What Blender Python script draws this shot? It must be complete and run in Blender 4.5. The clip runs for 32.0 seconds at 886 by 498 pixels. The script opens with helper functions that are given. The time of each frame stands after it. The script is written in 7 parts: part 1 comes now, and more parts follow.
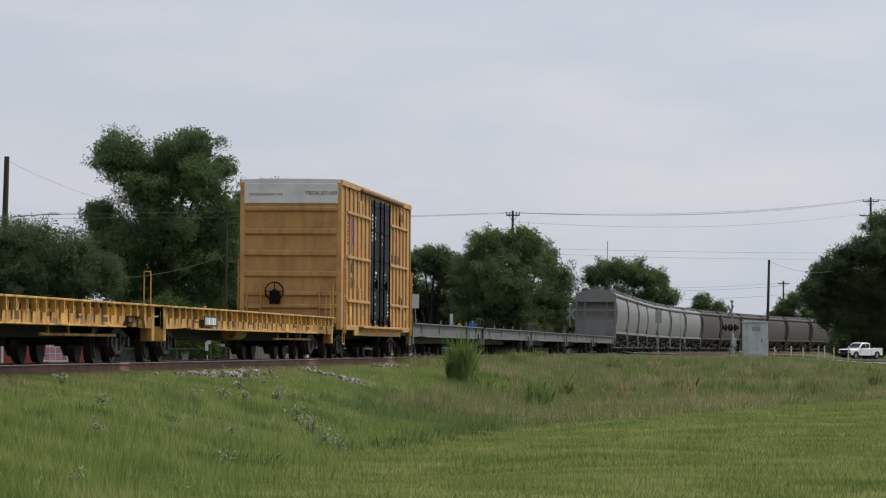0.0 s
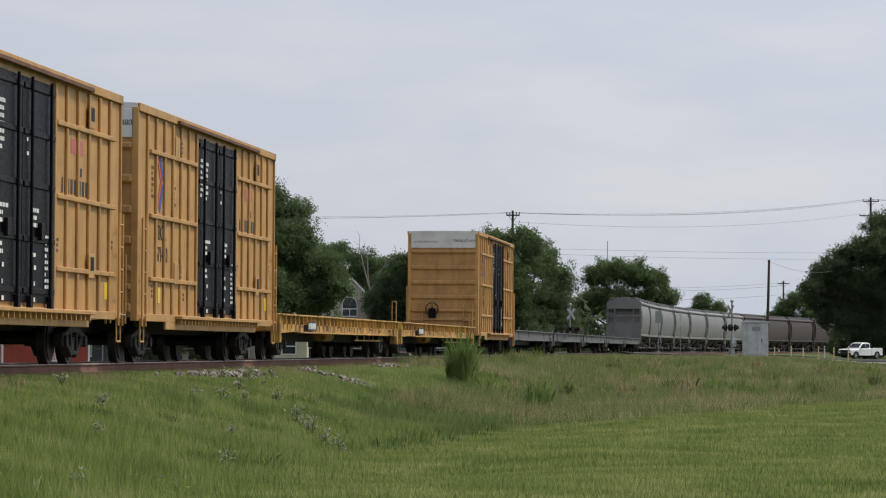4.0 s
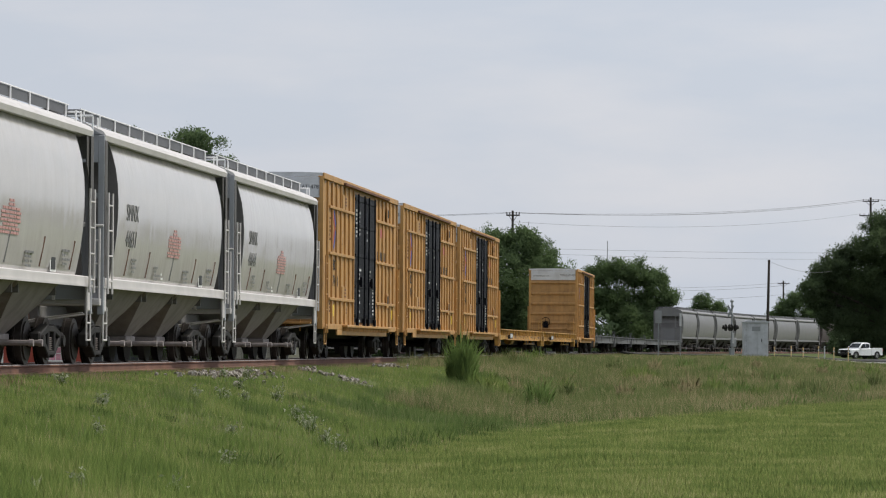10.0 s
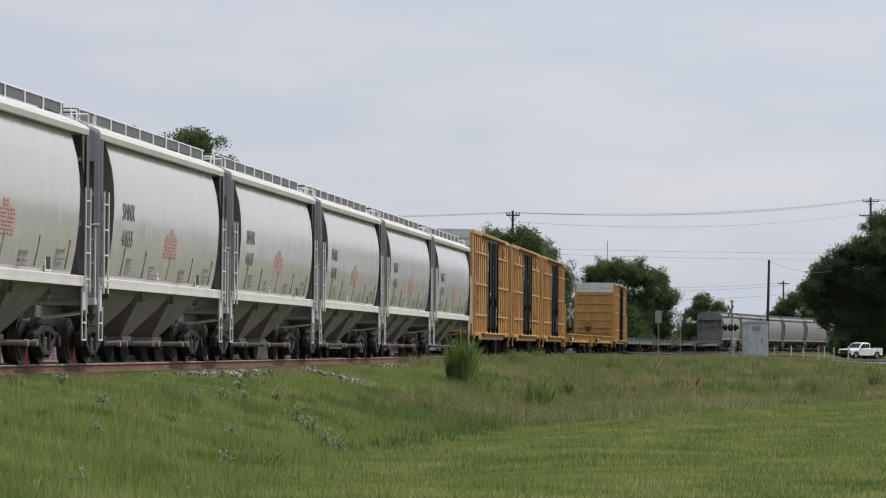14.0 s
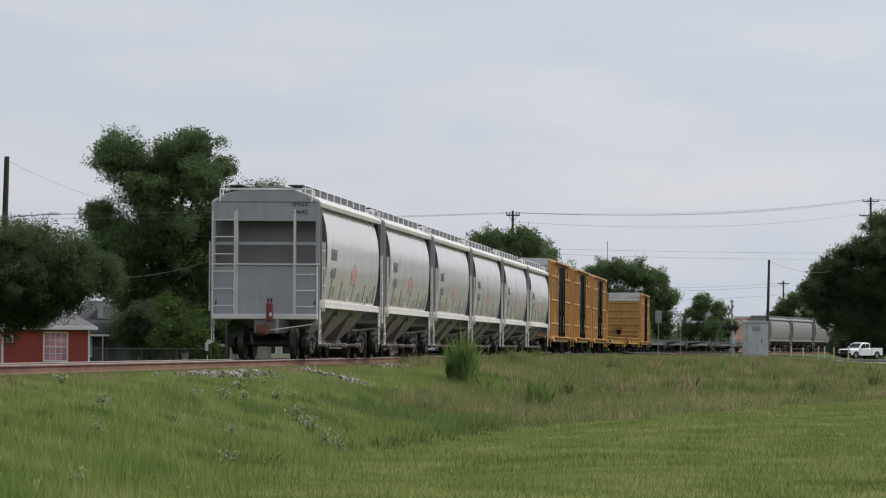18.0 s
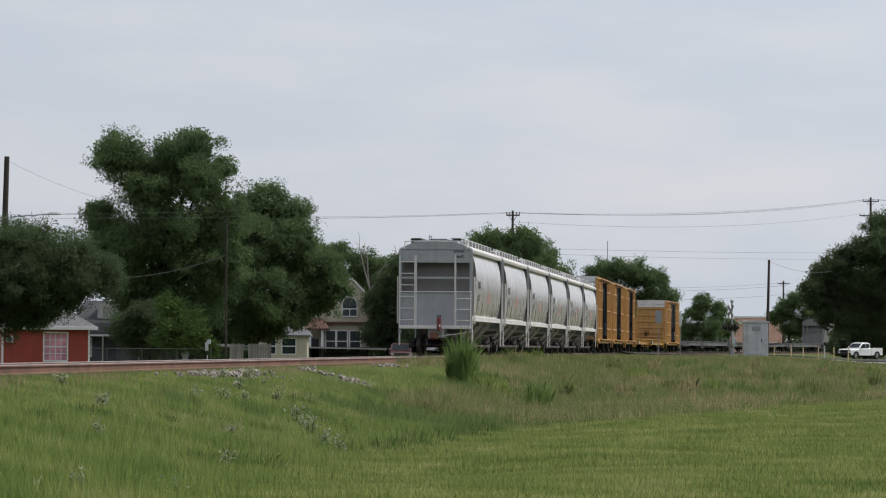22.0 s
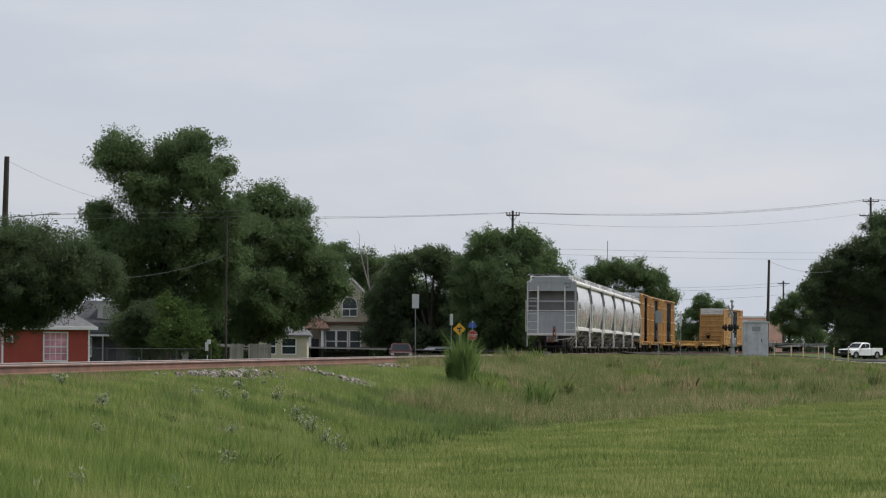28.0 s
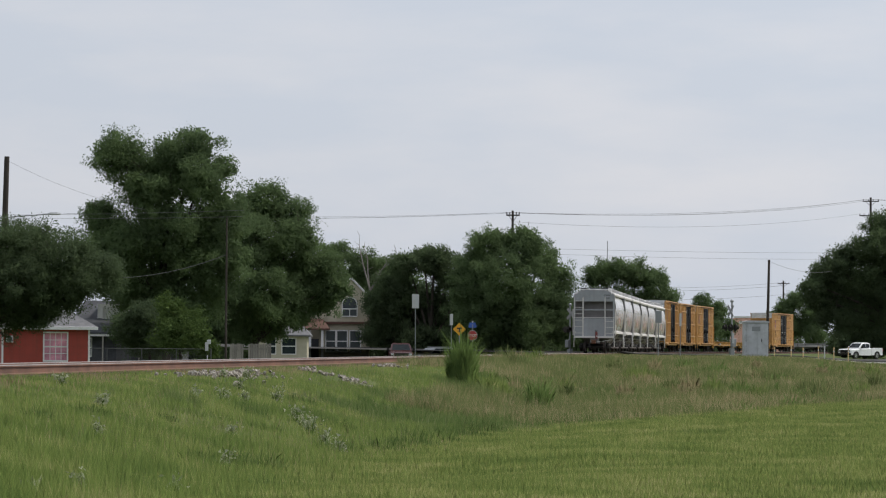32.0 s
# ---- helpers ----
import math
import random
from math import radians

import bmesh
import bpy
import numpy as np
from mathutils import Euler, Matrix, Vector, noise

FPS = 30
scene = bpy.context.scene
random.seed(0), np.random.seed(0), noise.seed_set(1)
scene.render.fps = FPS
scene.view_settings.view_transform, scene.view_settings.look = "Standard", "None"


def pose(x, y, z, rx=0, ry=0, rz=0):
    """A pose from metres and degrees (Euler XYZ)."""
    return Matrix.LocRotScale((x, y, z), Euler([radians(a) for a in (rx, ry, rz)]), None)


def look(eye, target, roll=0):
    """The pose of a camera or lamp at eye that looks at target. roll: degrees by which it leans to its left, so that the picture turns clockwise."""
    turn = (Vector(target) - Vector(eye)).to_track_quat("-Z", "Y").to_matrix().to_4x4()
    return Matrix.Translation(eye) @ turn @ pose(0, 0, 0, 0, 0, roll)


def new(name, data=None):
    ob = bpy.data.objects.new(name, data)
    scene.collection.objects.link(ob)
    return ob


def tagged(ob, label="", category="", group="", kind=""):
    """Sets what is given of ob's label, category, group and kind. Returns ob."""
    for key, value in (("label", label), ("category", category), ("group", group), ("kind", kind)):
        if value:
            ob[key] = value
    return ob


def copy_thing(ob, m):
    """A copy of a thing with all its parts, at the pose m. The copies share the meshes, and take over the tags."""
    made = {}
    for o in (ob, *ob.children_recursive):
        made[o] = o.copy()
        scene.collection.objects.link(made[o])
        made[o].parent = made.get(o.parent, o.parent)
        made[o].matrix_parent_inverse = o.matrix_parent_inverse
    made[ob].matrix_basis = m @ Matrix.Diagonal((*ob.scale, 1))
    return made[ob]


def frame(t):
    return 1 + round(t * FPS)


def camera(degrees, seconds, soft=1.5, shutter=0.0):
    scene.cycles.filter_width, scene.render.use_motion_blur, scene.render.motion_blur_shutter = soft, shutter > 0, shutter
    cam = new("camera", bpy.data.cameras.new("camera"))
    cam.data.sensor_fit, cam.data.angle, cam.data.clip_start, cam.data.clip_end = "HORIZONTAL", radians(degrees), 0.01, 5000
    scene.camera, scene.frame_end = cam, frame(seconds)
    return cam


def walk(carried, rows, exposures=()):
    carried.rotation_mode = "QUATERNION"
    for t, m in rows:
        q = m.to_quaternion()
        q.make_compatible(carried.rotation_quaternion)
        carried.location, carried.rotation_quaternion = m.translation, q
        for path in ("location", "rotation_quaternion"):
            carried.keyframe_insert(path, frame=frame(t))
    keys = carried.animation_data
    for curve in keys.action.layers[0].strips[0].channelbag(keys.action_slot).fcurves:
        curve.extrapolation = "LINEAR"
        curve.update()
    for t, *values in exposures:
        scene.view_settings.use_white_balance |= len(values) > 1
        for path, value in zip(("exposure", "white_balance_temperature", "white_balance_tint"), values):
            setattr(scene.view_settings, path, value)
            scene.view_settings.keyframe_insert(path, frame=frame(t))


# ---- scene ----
# ---- camera: on a tripod beside the line, long lens ----
EYE = (0.0, 0.0, 0.375)          # rail top is z = 0
cam = camera(14.426, 32.0, soft=1.15)
VIEW = look(EYE, (0.0, 6194.5, 0.375 + 173.26), 0.38)
walk(cam, [(0.0, VIEW), (32.0, VIEW)],
     exposures=[(0.0, -0.04), (6.0, 0.0), (14.0, 0.0), (25.0, 0.0), (32.0, 0.02)])

# ---- daylight: thin overcast, veiled high sun ahead and to the right ----
SUN_AZ, SUN_EL = 74.0, 56.0       # degrees to the right of the view, above the horizon
world = bpy.data.worlds.new("world")
scene.world = world
world.use_nodes = True


def build_sky():
    nt = world.node_tree
    nt.nodes.clear()
    out = nt.nodes.new("ShaderNodeOutputWorld")
    bg = nt.nodes.new("ShaderNodeBackground")
    sky = nt.nodes.new("ShaderNodeTexSky")
    sky.sky_type = "NISHITA"
    sky.sun_disc = False
    sky.sun_elevation = radians(SUN_EL)
    sky.sun_rotation = radians(SUN_AZ)
    sky.air_density, sky.dust_density, sky.ozone_density = 1.0, 2.0, 1.0
    co = nt.nodes.new("ShaderNodeTexCoord")
    mp = nt.nodes.new("ShaderNodeMapping")
    mp.inputs["Scale"].default_value = (9.0, 9.0, 34.0)
    nz = nt.nodes.new("ShaderNodeTexNoise")
    nz.inputs["Scale"].default_value = 1.0
    nz.inputs["Detail"].default_value = 5.0
    nz.inputs["Roughness"].default_value = 0.55
    rp = nt.nodes.new("ShaderNodeValToRGB")
    rp.color_ramp.elements[0].position, rp.color_ramp.elements[0].color = 0.42, (5.9, 6.35, 7.2, 1)
    rp.color_ramp.elements[1].position, rp.color_ramp.elements[1].color = 0.72, (6.9, 7.0, 7.5, 1)
    mx = nt.nodes.new("ShaderNodeMix")
    mx.data_type = "RGBA"
    mx.inputs["Factor"].default_value = 0.9
    nt.links.new(co.outputs["Generated"], mp.inputs["Vector"])
    nt.links.new(mp.outputs["Vector"], nz.inputs["Vector"])
    nt.links.new(nz.outputs["Fac"], rp.inputs["Fac"])
    nt.links.new(sky.outputs["Color"], mx.inputs["A"])
    nt.links.new(rp.outputs["Color"], mx.inputs["B"])
    # the veil of cloud is brighter towards the hidden sun
    dot = nt.nodes.new("ShaderNodeVectorMath")
    dot.operation = "DOT_PRODUCT"
    a, e = radians(SUN_AZ), radians(SUN_EL)
    dot.inputs[1].default_value = (math.sin(a) * math.cos(e), math.cos(a) * math.cos(e), math.sin(e))
    nt.links.new(co.outputs["Generated"], dot.inputs[0])
    lift = nt.nodes.new("ShaderNodeMapRange")
    lift.inputs["From Min"].default_value, lift.inputs["From Max"].default_value = -0.6, 1.0
    lift.inputs["To Min"].default_value, lift.inputs["To Max"].default_value = 0.75, 1.38
    nt.links.new(dot.outputs["Value"], lift.inputs["Value"])
    mul = nt.nodes.new("ShaderNodeVectorMath")
    mul.operation = "SCALE"
    nt.links.new(mx.outputs["Result"], mul.inputs[0])
    nt.links.new(lift.outputs["Result"], mul.inputs["Scale"])
    nt.links.new(mul.outputs["Vector"], bg.inputs["Color"])
    bg.inputs["Strength"].default_value = 0.095
    nt.links.new(bg.outputs["Background"], out.inputs["Surface"])


build_sky()
sun = new("sun", bpy.data.lights.new("sun", "SUN"))
sun.data.energy = 2.6
sun.data.angle = radians(9.0)
sun.data.color = (1.0, 0.95, 0.86)
_az, _el = radians(SUN_AZ), radians(SUN_EL)
sun.matrix_world = look((math.sin(_az) * math.cos(_el) * 100, math.cos(_az) * math.cos(_el) * 100, math.sin(_el) * 100), (0, 0, 0))

# ---- the line: straight, then a wide curve to the right ----
TH, X0, S1, KAPPA = 0.09868, -8.770, 264.47, 0.00091


def track(s):
    """Centre of the track and its heading at station s."""
    a = min(s, S1)
    x, y, h = X0 + a * math.sin(TH), 60 + a * math.cos(TH), TH
    if s > S1:
        h = TH + KAPPA * (s - S1)
        x += (math.cos(TH) - math.cos(h)) / KAPPA
        y += (math.sin(h) - math.sin(TH)) / KAPPA
    return x, y, h


def on_track(s, d=0.0, z=0.0):
    """A point d metres to the right of the track's centre at station s."""
    x, y, h = track(s)
    return Vector((x + d * math.cos(h), y - d * math.sin(h), z))


def ahead(t):
    """Station of the front coupler of the three boxcars at t seconds."""
    return -14.880 + 11.3523 * t + 0.02175 * t * t - 0.000282 * t ** 3


_ST = np.arange(-120.0, 900.0, 2.0)
_TK = np.array([track(s) for s in _ST])


def station(px, py):
    """Station and offset to the right of the track for arrays of plan points."""
    px, py = np.asarray(px, float), np.asarray(py, float)
    s_out, d_out = np.empty(px.shape), np.empty(px.shape)
    for i in range(0, len(px), 4000):
        a, b = px[i:i + 4000], py[i:i + 4000]
        j = np.argmin((a[:, None] - _TK[None, :, 0]) ** 2 + (b[:, None] - _TK[None, :, 1]) ** 2, axis=1)
        h = _TK[j, 2]
        ex, ey = a - _TK[j, 0], b - _TK[j, 1]
        s_out[i:i + 4000] = _ST[j] + ex * np.sin(h) + ey * np.cos(h)
        d_out[i:i + 4000] = ex * np.cos(h) - ey * np.sin(h)
    return s_out, d_out


def smooth(a, b, x):
    u = np.clip((x - a) / (b - a), 0, 1)
    return u * u * (3 - 2 * u)


def wavy(x, y):
    return (np.sin(x * 0.61 + y * 0.23) + np.sin(x * 0.27 - y * 0.47 + 1.3) + np.sin(x * 1.13 + y * 0.9 + 4.0) * 0.5) / 2.5


def ground_z(px, py):
    """Height of the ground."""
    px, py = np.asarray(px, float), np.asarray(py, float)
    s, d = station(px, py)
    far = smooth(95.0, 215.0, py)
    low = -1.22 * (1 - far) - (0.28 + 0.5 * smooth(13.5, 22, d)) * far
    ditch = (0.16 * np.exp(-((d - 9.0) / 2.2) ** 2)) * (1 - far)
    side = -0.24 + (low + 0.24) * smooth(1.7, 8.0, d) - ditch + 0.05 * wavy(px, py) * smooth(2.5, 5, d) * (1 - 0.6 * far)
    back = -0.24 + (-0.70 + 0.24) * smooth(1.7, 6.0, -d) - 0.5 * smooth(4, 14, -d)
    return np.where(d > 0, side, back)


# ---- mesh helpers ----
def part(name, bm, material, parent=None, label=""):
    """Links a bmesh as one mesh object under a thing or a part."""
    me = bpy.data.meshes.new(name)
    bm.to_mesh(me)
    bm.free()
    if material:
        me.materials.append(material)
    ob = new(name, me)
    if parent:
        ob.parent = parent
    if label:
        ob["label"] = label
    return ob


def empty(name, m=None):
    ob = new(name)
    ob.empty_display_size = 0.3
    if m is not None:
        ob.matrix_basis = m
    return ob


def bulk(name, verts, faces_n, material, parent=None, normals=None):
    """One mesh out of arrays: verts (n, 3), every faces_n corners in a row make a face."""
    me = bpy.data.meshes.new(name)
    verts = np.asarray(verts, np.float32).reshape(-1, 3)
    n = len(verts)
    nf = n // faces_n
    me.vertices.add(n)
    me.vertices.foreach_set("co", verts.ravel())
    me.loops.add(n)
    me.loops.foreach_set("vertex_index", np.arange(n, dtype=np.int32))
    me.polygons.add(nf)
    me.polygons.foreach_set("loop_start", np.arange(nf, dtype=np.int32) * faces_n)
    me.update(calc_edges=True)
    if normals is not None:
        at = me.attributes.new("custom_normal", "FLOAT_VECTOR", "POINT")
        at.data.foreach_set("vector", np.asarray(normals, np.float32).ravel())
    me.materials.append(material)
    ob = new(name, me)
    if parent:
        ob.parent = parent
    return ob


def add_box(bm, lo, hi, bevel=0.0, m=None):
    """A box from corner lo to corner hi, its edges bevelled."""
    c = [(a + b) / 2 for a, b in zip(lo, hi)]
    e = [max(abs(b - a), 1e-4) for a, b in zip(lo, hi)]
    mat = Matrix.Translation(c) @ Matrix.Diagonal((*e, 1))
    if m is not None:
        mat = m @ mat
    r = bmesh.ops.create_cube(bm, size=1.0, matrix=mat)
    if bevel:
        es = list({ed for v in r["verts"] for ed in v.link_edges})
        bmesh.ops.bevel(bm, geom=es, offset=bevel, segments=1, affect="EDGES")
    return bm


def add_bar(bm, a, b, r, r2=None, seg=8, caps=True):
    """A round bar from a to b."""
    a, b = Vector(a), Vector(b)
    d = b - a
    m = Matrix.Translation((a + b) / 2) @ d.to_track_quat("Z", "Y").to_matrix().to_4x4()
    bmesh.ops.create_cone(bm, cap_ends=caps, segments=seg, radius1=r, radius2=r if r2 is None else r2, depth=d.length, matrix=m)
    return bm


def add_loft(bm, sections, caps=True):
    """Skin between rings of points, all with the same count."""
    rings = [[bm.verts.new(p) for p in sec] for sec in sections]
    n = len(rings[0])
    for a, b in zip(rings, rings[1:]):
        for i in range(n):
            bm.faces.new((a[i], a[(i + 1) % n], b[(i + 1) % n], b[i]))
    if caps:
        bm.faces.new(rings[0][::-1])
        bm.faces.new(rings[-1])
    bmesh.ops.recalc_face_normals(bm, faces=bm.faces)
    return bm


def box_part(name, lo, hi, material, parent=None, label="", bevel=0.01):
    return part(name, add_box(bmesh.new(), lo, hi, bevel), material, parent, label)


def bar_part(name, a, b, r, material, parent=None, label="", seg=8):
    return part(name, add_bar(bmesh.new(), a, b, r, seg=seg), material, parent, label)


# ---- materials ----
def paint(name, rgb, rough=0.6, metal=0.0, vary=0.12, scale=3.0, dirt=0.0, dirt_rgb=(0.06, 0.045, 0.035), streak=0.0, bump=0.0, island=0.0, ripple=0.0, spec=0.5):
    """A surface with grain, blotches, dirt and vertical streaks."""
    m = bpy.data.materials.new(name)
    m.use_nodes = True
    nt = m.node_tree
    bsdf = nt.nodes["Principled BSDF"]
    bsdf.inputs["Roughness"].default_value = rough
    bsdf.inputs["Metallic"].default_value = metal
    bsdf.inputs["Specular IOR Level"].default_value = spec
    co = nt.nodes.new("ShaderNodeTexCoord")

    def noise_node(sc, stretch=(1, 1, 1), detail=4.0):
        mp = nt.nodes.new("ShaderNodeMapping")
        mp.inputs["Scale"].default_value = stretch
        nz = nt.nodes.new("ShaderNodeTexNoise")
        nz.inputs["Scale"].default_value = sc
        nz.inputs["Detail"].default_value = detail
        nt.links.new(co.outputs["Object"], mp.inputs["Vector"])
        nt.links.new(mp.outputs["Vector"], nz.inputs["Vector"])
        return nz

    def ramp(node, lo, hi, a, b):
        rp = nt.nodes.new("ShaderNodeMapRange")
        rp.inputs["From Min"].default_value, rp.inputs["From Max"].default_value = lo, hi
        rp.inputs["To Min"].default_value, rp.inputs["To Max"].default_value = a, b
        nt.links.new(node, rp.inputs["Value"])
        return rp.outputs["Result"]

    big = noise_node(scale * 0.35)
    fine = noise_node(scale * 7.0)
    hsv = nt.nodes.new("ShaderNodeHueSaturation")
    hsv.inputs["Color"].default_value = (*rgb, 1)
    add = nt.nodes.new("ShaderNodeMath")
    add.operation = "MULTIPLY"
    nt.links.new(ramp(big.outputs["Fac"], 0.3, 0.7, 1 - vary, 1 + vary), add.inputs[0])
    nt.links.new(ramp(fine.outputs["Fac"], 0.3, 0.7, 1 - vary * 0.6, 1 + vary * 0.6), add.inputs[1])
    last = add.outputs["Value"]
    if island:
        oi = nt.nodes.new("ShaderNodeObjectInfo")
        mu = nt.nodes.new("ShaderNodeMath")
        mu.operation = "MULTIPLY"
        nt.links.new(last, mu.inputs[0])
        nt.links.new(ramp(oi.outputs["Random"], 0, 1, 1 - island, 1 + island), mu.inputs[1])
        last = mu.outputs["Value"]
    nt.links.new(last, hsv.inputs["Value"])
    col = hsv.outputs["Color"]
    for amount, node in ((dirt, noise_node(scale * 0.8, (1, 1, 1), 8.0) if dirt else None),
                         (streak, noise_node(scale * 1.6, (1, 1, 0.06), 6.0) if streak else None)):
        if node is None:
            continue
        mx = nt.nodes.new("ShaderNodeMix")
        mx.data_type = "RGBA"
        nt.links.new(ramp(node.outputs["Fac"], 0.46, 0.72, 0.0, amount), mx.inputs["Factor"])
        nt.links.new(col, mx.inputs["A"])
        mx.inputs["B"].default_value = (*dirt_rgb, 1)
        col = mx.outputs["Result"]
    nt.links.new(col, bsdf.inputs["Base Color"])
    nt.links.new(ramp(fine.outputs["Fac"], 0.3, 0.7, max(rough - (0.02 if ripple else 0.08), 0.05), min(rough + (0.02 if ripple else 0.1), 1.0)), bsdf.inputs["Roughness"])
    if ripple:
        # plate dents that run down the side
        rn = noise_node(1.5, (1, 1, 0.13), 2.0)
        rb = nt.nodes.new("ShaderNodeBump")
        rb.inputs["Strength"].default_value, rb.inputs["Distance"].default_value = ripple, 0.05
        nt.links.new(rn.outputs["Fac"], rb.inputs["Height"])
        nt.links.new(rb.outputs["Normal"], bsdf.inputs["Normal"])
    if bump:
        bp = nt.nodes.new("ShaderNodeBump")
        bp.inputs["Strength"].default_value = bump
        bp.inputs["Distance"].default_value = 0.02
        nt.links.new(fine.outputs["Fac"], bp.inputs["Height"])
        nt.links.new(bp.outputs["Normal"], bsdf.inputs["Normal"])
    return m


def lettering(name, body, height, material, parent, m, align="CENTER", label=""):
    """Flat lettering in the built-in font, as a mesh."""
    cu = bpy.data.curves.new(name, "FONT")
    cu.body, cu.size, cu.align_x, cu.align_y, cu.extrude = body, height * 1.38, align, "CENTER", 0.004
    tmp = bpy.data.objects.new(name, cu)
    me = bpy.data.meshes.new_from_object(tmp)
    bpy.data.objects.remove(tmp)
    bpy.data.curves.remove(cu)
    me.name = name
    me.materials.clear()
    me.materials.append(material)
    ob = new(name, me)
    ob.parent, ob.matrix_basis = parent, m
    if label:
        ob["label"] = label
    return ob


RIGHT_SIDE = pose(0, 0, 0, 90, 0, 0)
REAR_END = pose(0, 0, 0, 90, 0, -90)


def side_at(x, y, z):
    """Pose of lettering on the right side of a car."""
    return Matrix.Translation((x, y, z)) @ RIGHT_SIDE


def end_at(x, y, z):
    return Matrix.Translation((x, y, z)) @ REAR_END


def bars(name, rows, material, parent, x0, y, z0, dx=0.12, dz=0.1, seed=1, label="", gap=0.35):
    """Unreadable writing on the right side of a car: short flat bars in rows."""
    rnd = random.Random(seed)
    bm = bmesh.new()
    for j, n in enumerate(rows):
        x = x0
        for _ in range(n):
            w = dx * rnd.uniform(0.5, 1.5)
            add_box(bm, (x, y - 0.004, z0 - j * dz - dz * 0.55), (x + w, y, z0 - j * dz))
            x += w + dx * gap
    return tagged(part(name, bm, material, parent, label), kind="stuff")


# paints
TAN = paint("boxcar_yellow_paint", (0.50, 0.272, 0.085), 0.55, vary=0.1, dirt=0.3, dirt_rgb=(0.16, 0.09, 0.04), streak=0.35)
TAN_END = paint("boxcar_end_paint", (0.42, 0.235, 0.082), 0.6, vary=0.12, dirt=0.35, dirt_rgb=(0.14, 0.075, 0.035), streak=0.4)
FLAT_YELLOW = paint("flatcar_yellow_paint", (0.58, 0.32, 0.065), 0.6, vary=0.2, dirt=0.9, dirt_rgb=(0.09, 0.045, 0.02), streak=0.8)
DOOR_BLACK = paint("door_black_paint", (0.006, 0.006, 0.009), 0.45, vary=0.25, dirt=0.2, dirt_rgb=(0.012, 0.012, 0.014), streak=0.1, spec=0.08)
ROOF_WHITE = paint("galvanised_white_paint", (0.62, 0.63, 0.65), 0.5, vary=0.08, dirt=0.25, dirt_rgb=(0.3, 0.28, 0.25))
HOPPER_GREY = paint("hopper_pale_grey_paint", (0.555, 0.53, 0.515), 0.13, vary=0.04, dirt=0.15, dirt_rgb=(0.42, 0.40, 0.35), streak=0.2, ripple=0.5, spec=0.38)
# ends darker than the sides: the shade on end faces is in this grey
HOPPER_END = paint("hopper_end_shaded_grey", (0.33, 0.345, 0.365), 0.5, vary=0.07, dirt=0.25, dirt_rgb=(0.22, 0.21, 0.2), streak=0.25)
HOPPER_WHITE = paint("hopper_white_trim", (0.64, 0.61, 0.585), 0.45, vary=0.06, dirt=0.2, dirt_rgb=(0.4, 0.38, 0.34))
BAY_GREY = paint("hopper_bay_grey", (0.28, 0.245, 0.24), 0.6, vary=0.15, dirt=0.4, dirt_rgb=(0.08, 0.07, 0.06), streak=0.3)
# dark grey that carries the shade of the gap between cars
GUSSET = paint("corner_plate_shade_grey", (0.10, 0.093, 0.088), 0.6, vary=0.1)
RAIL_WHITE = paint("white_roof_rail", (0.85, 0.85, 0.85), 0.5, vary=0.05)
# hopper grey darkened: shade in end recesses and under the body is painted in
HOPPER_SHADED = paint("hopper_shaded_steel", (0.17, 0.16, 0.155), 0.6, vary=0.15)
GRATING = paint("roof_walk_grating", (0.12, 0.122, 0.13), 0.55, 0.3, vary=0.15)
BROWN_CAR = paint("hopper_brown_paint", (0.05, 0.034, 0.033), 0.7, vary=0.12, dirt=0.3, streak=0.35)
FAR_GREY = paint("hopper_weathered_grey", (0.175, 0.172, 0.174), 0.45, vary=0.08, dirt=0.4, dirt_rgb=(0.2, 0.19, 0.17), streak=0.5)
FLAT_GREY = paint("flatcar_grey_paint", (0.11, 0.115, 0.12), 0.6, vary=0.15, dirt=0.5, dirt_rgb=(0.12, 0.1, 0.09), streak=0.5)
STEEL_DARK = paint("grimy_cast_steel", (0.02, 0.018, 0.017), 0.7, 0.2, vary=0.3, scale=8)
RUST = paint("rusty_steel", (0.15, 0.07, 0.04), 0.8, 0.1, vary=0.3, dirt=0.4, scale=8)
TREAD = paint("wheel_steel", (0.045, 0.038, 0.034), 0.5, 0.5, vary=0.25, scale=10)
SPRING = paint("spring_steel", (0.22, 0.19, 0.18), 0.5, 0.4, vary=0.2, scale=10)
BLACK_INK = paint("black_lettering", (0.03, 0.03, 0.03), 0.6)
GREY_INK = paint("faded_grey_lettering", (0.17, 0.17, 0.165), 0.6)
RED_INK = paint("red_stencil", (0.45, 0.13, 0.11), 0.6)
FADED_RED = paint("faded_red_stencil", (0.50, 0.27, 0.24), 0.6)
BLUE_INK = paint("blue_stencil", (0.05, 0.09, 0.32), 0.6)
ORANGE_INK = paint("orange_stencil", (0.45, 0.09, 0.05), 0.6)
WHITE_INK = paint("white_lettering", (0.75, 0.75, 0.73), 0.6)
YELLOW_INK = paint("yellow_reflector", (0.8, 0.55, 0.03), 0.4)
EOT_RED = paint("end_device_red", (0.15, 0.032, 0.028), 0.5)


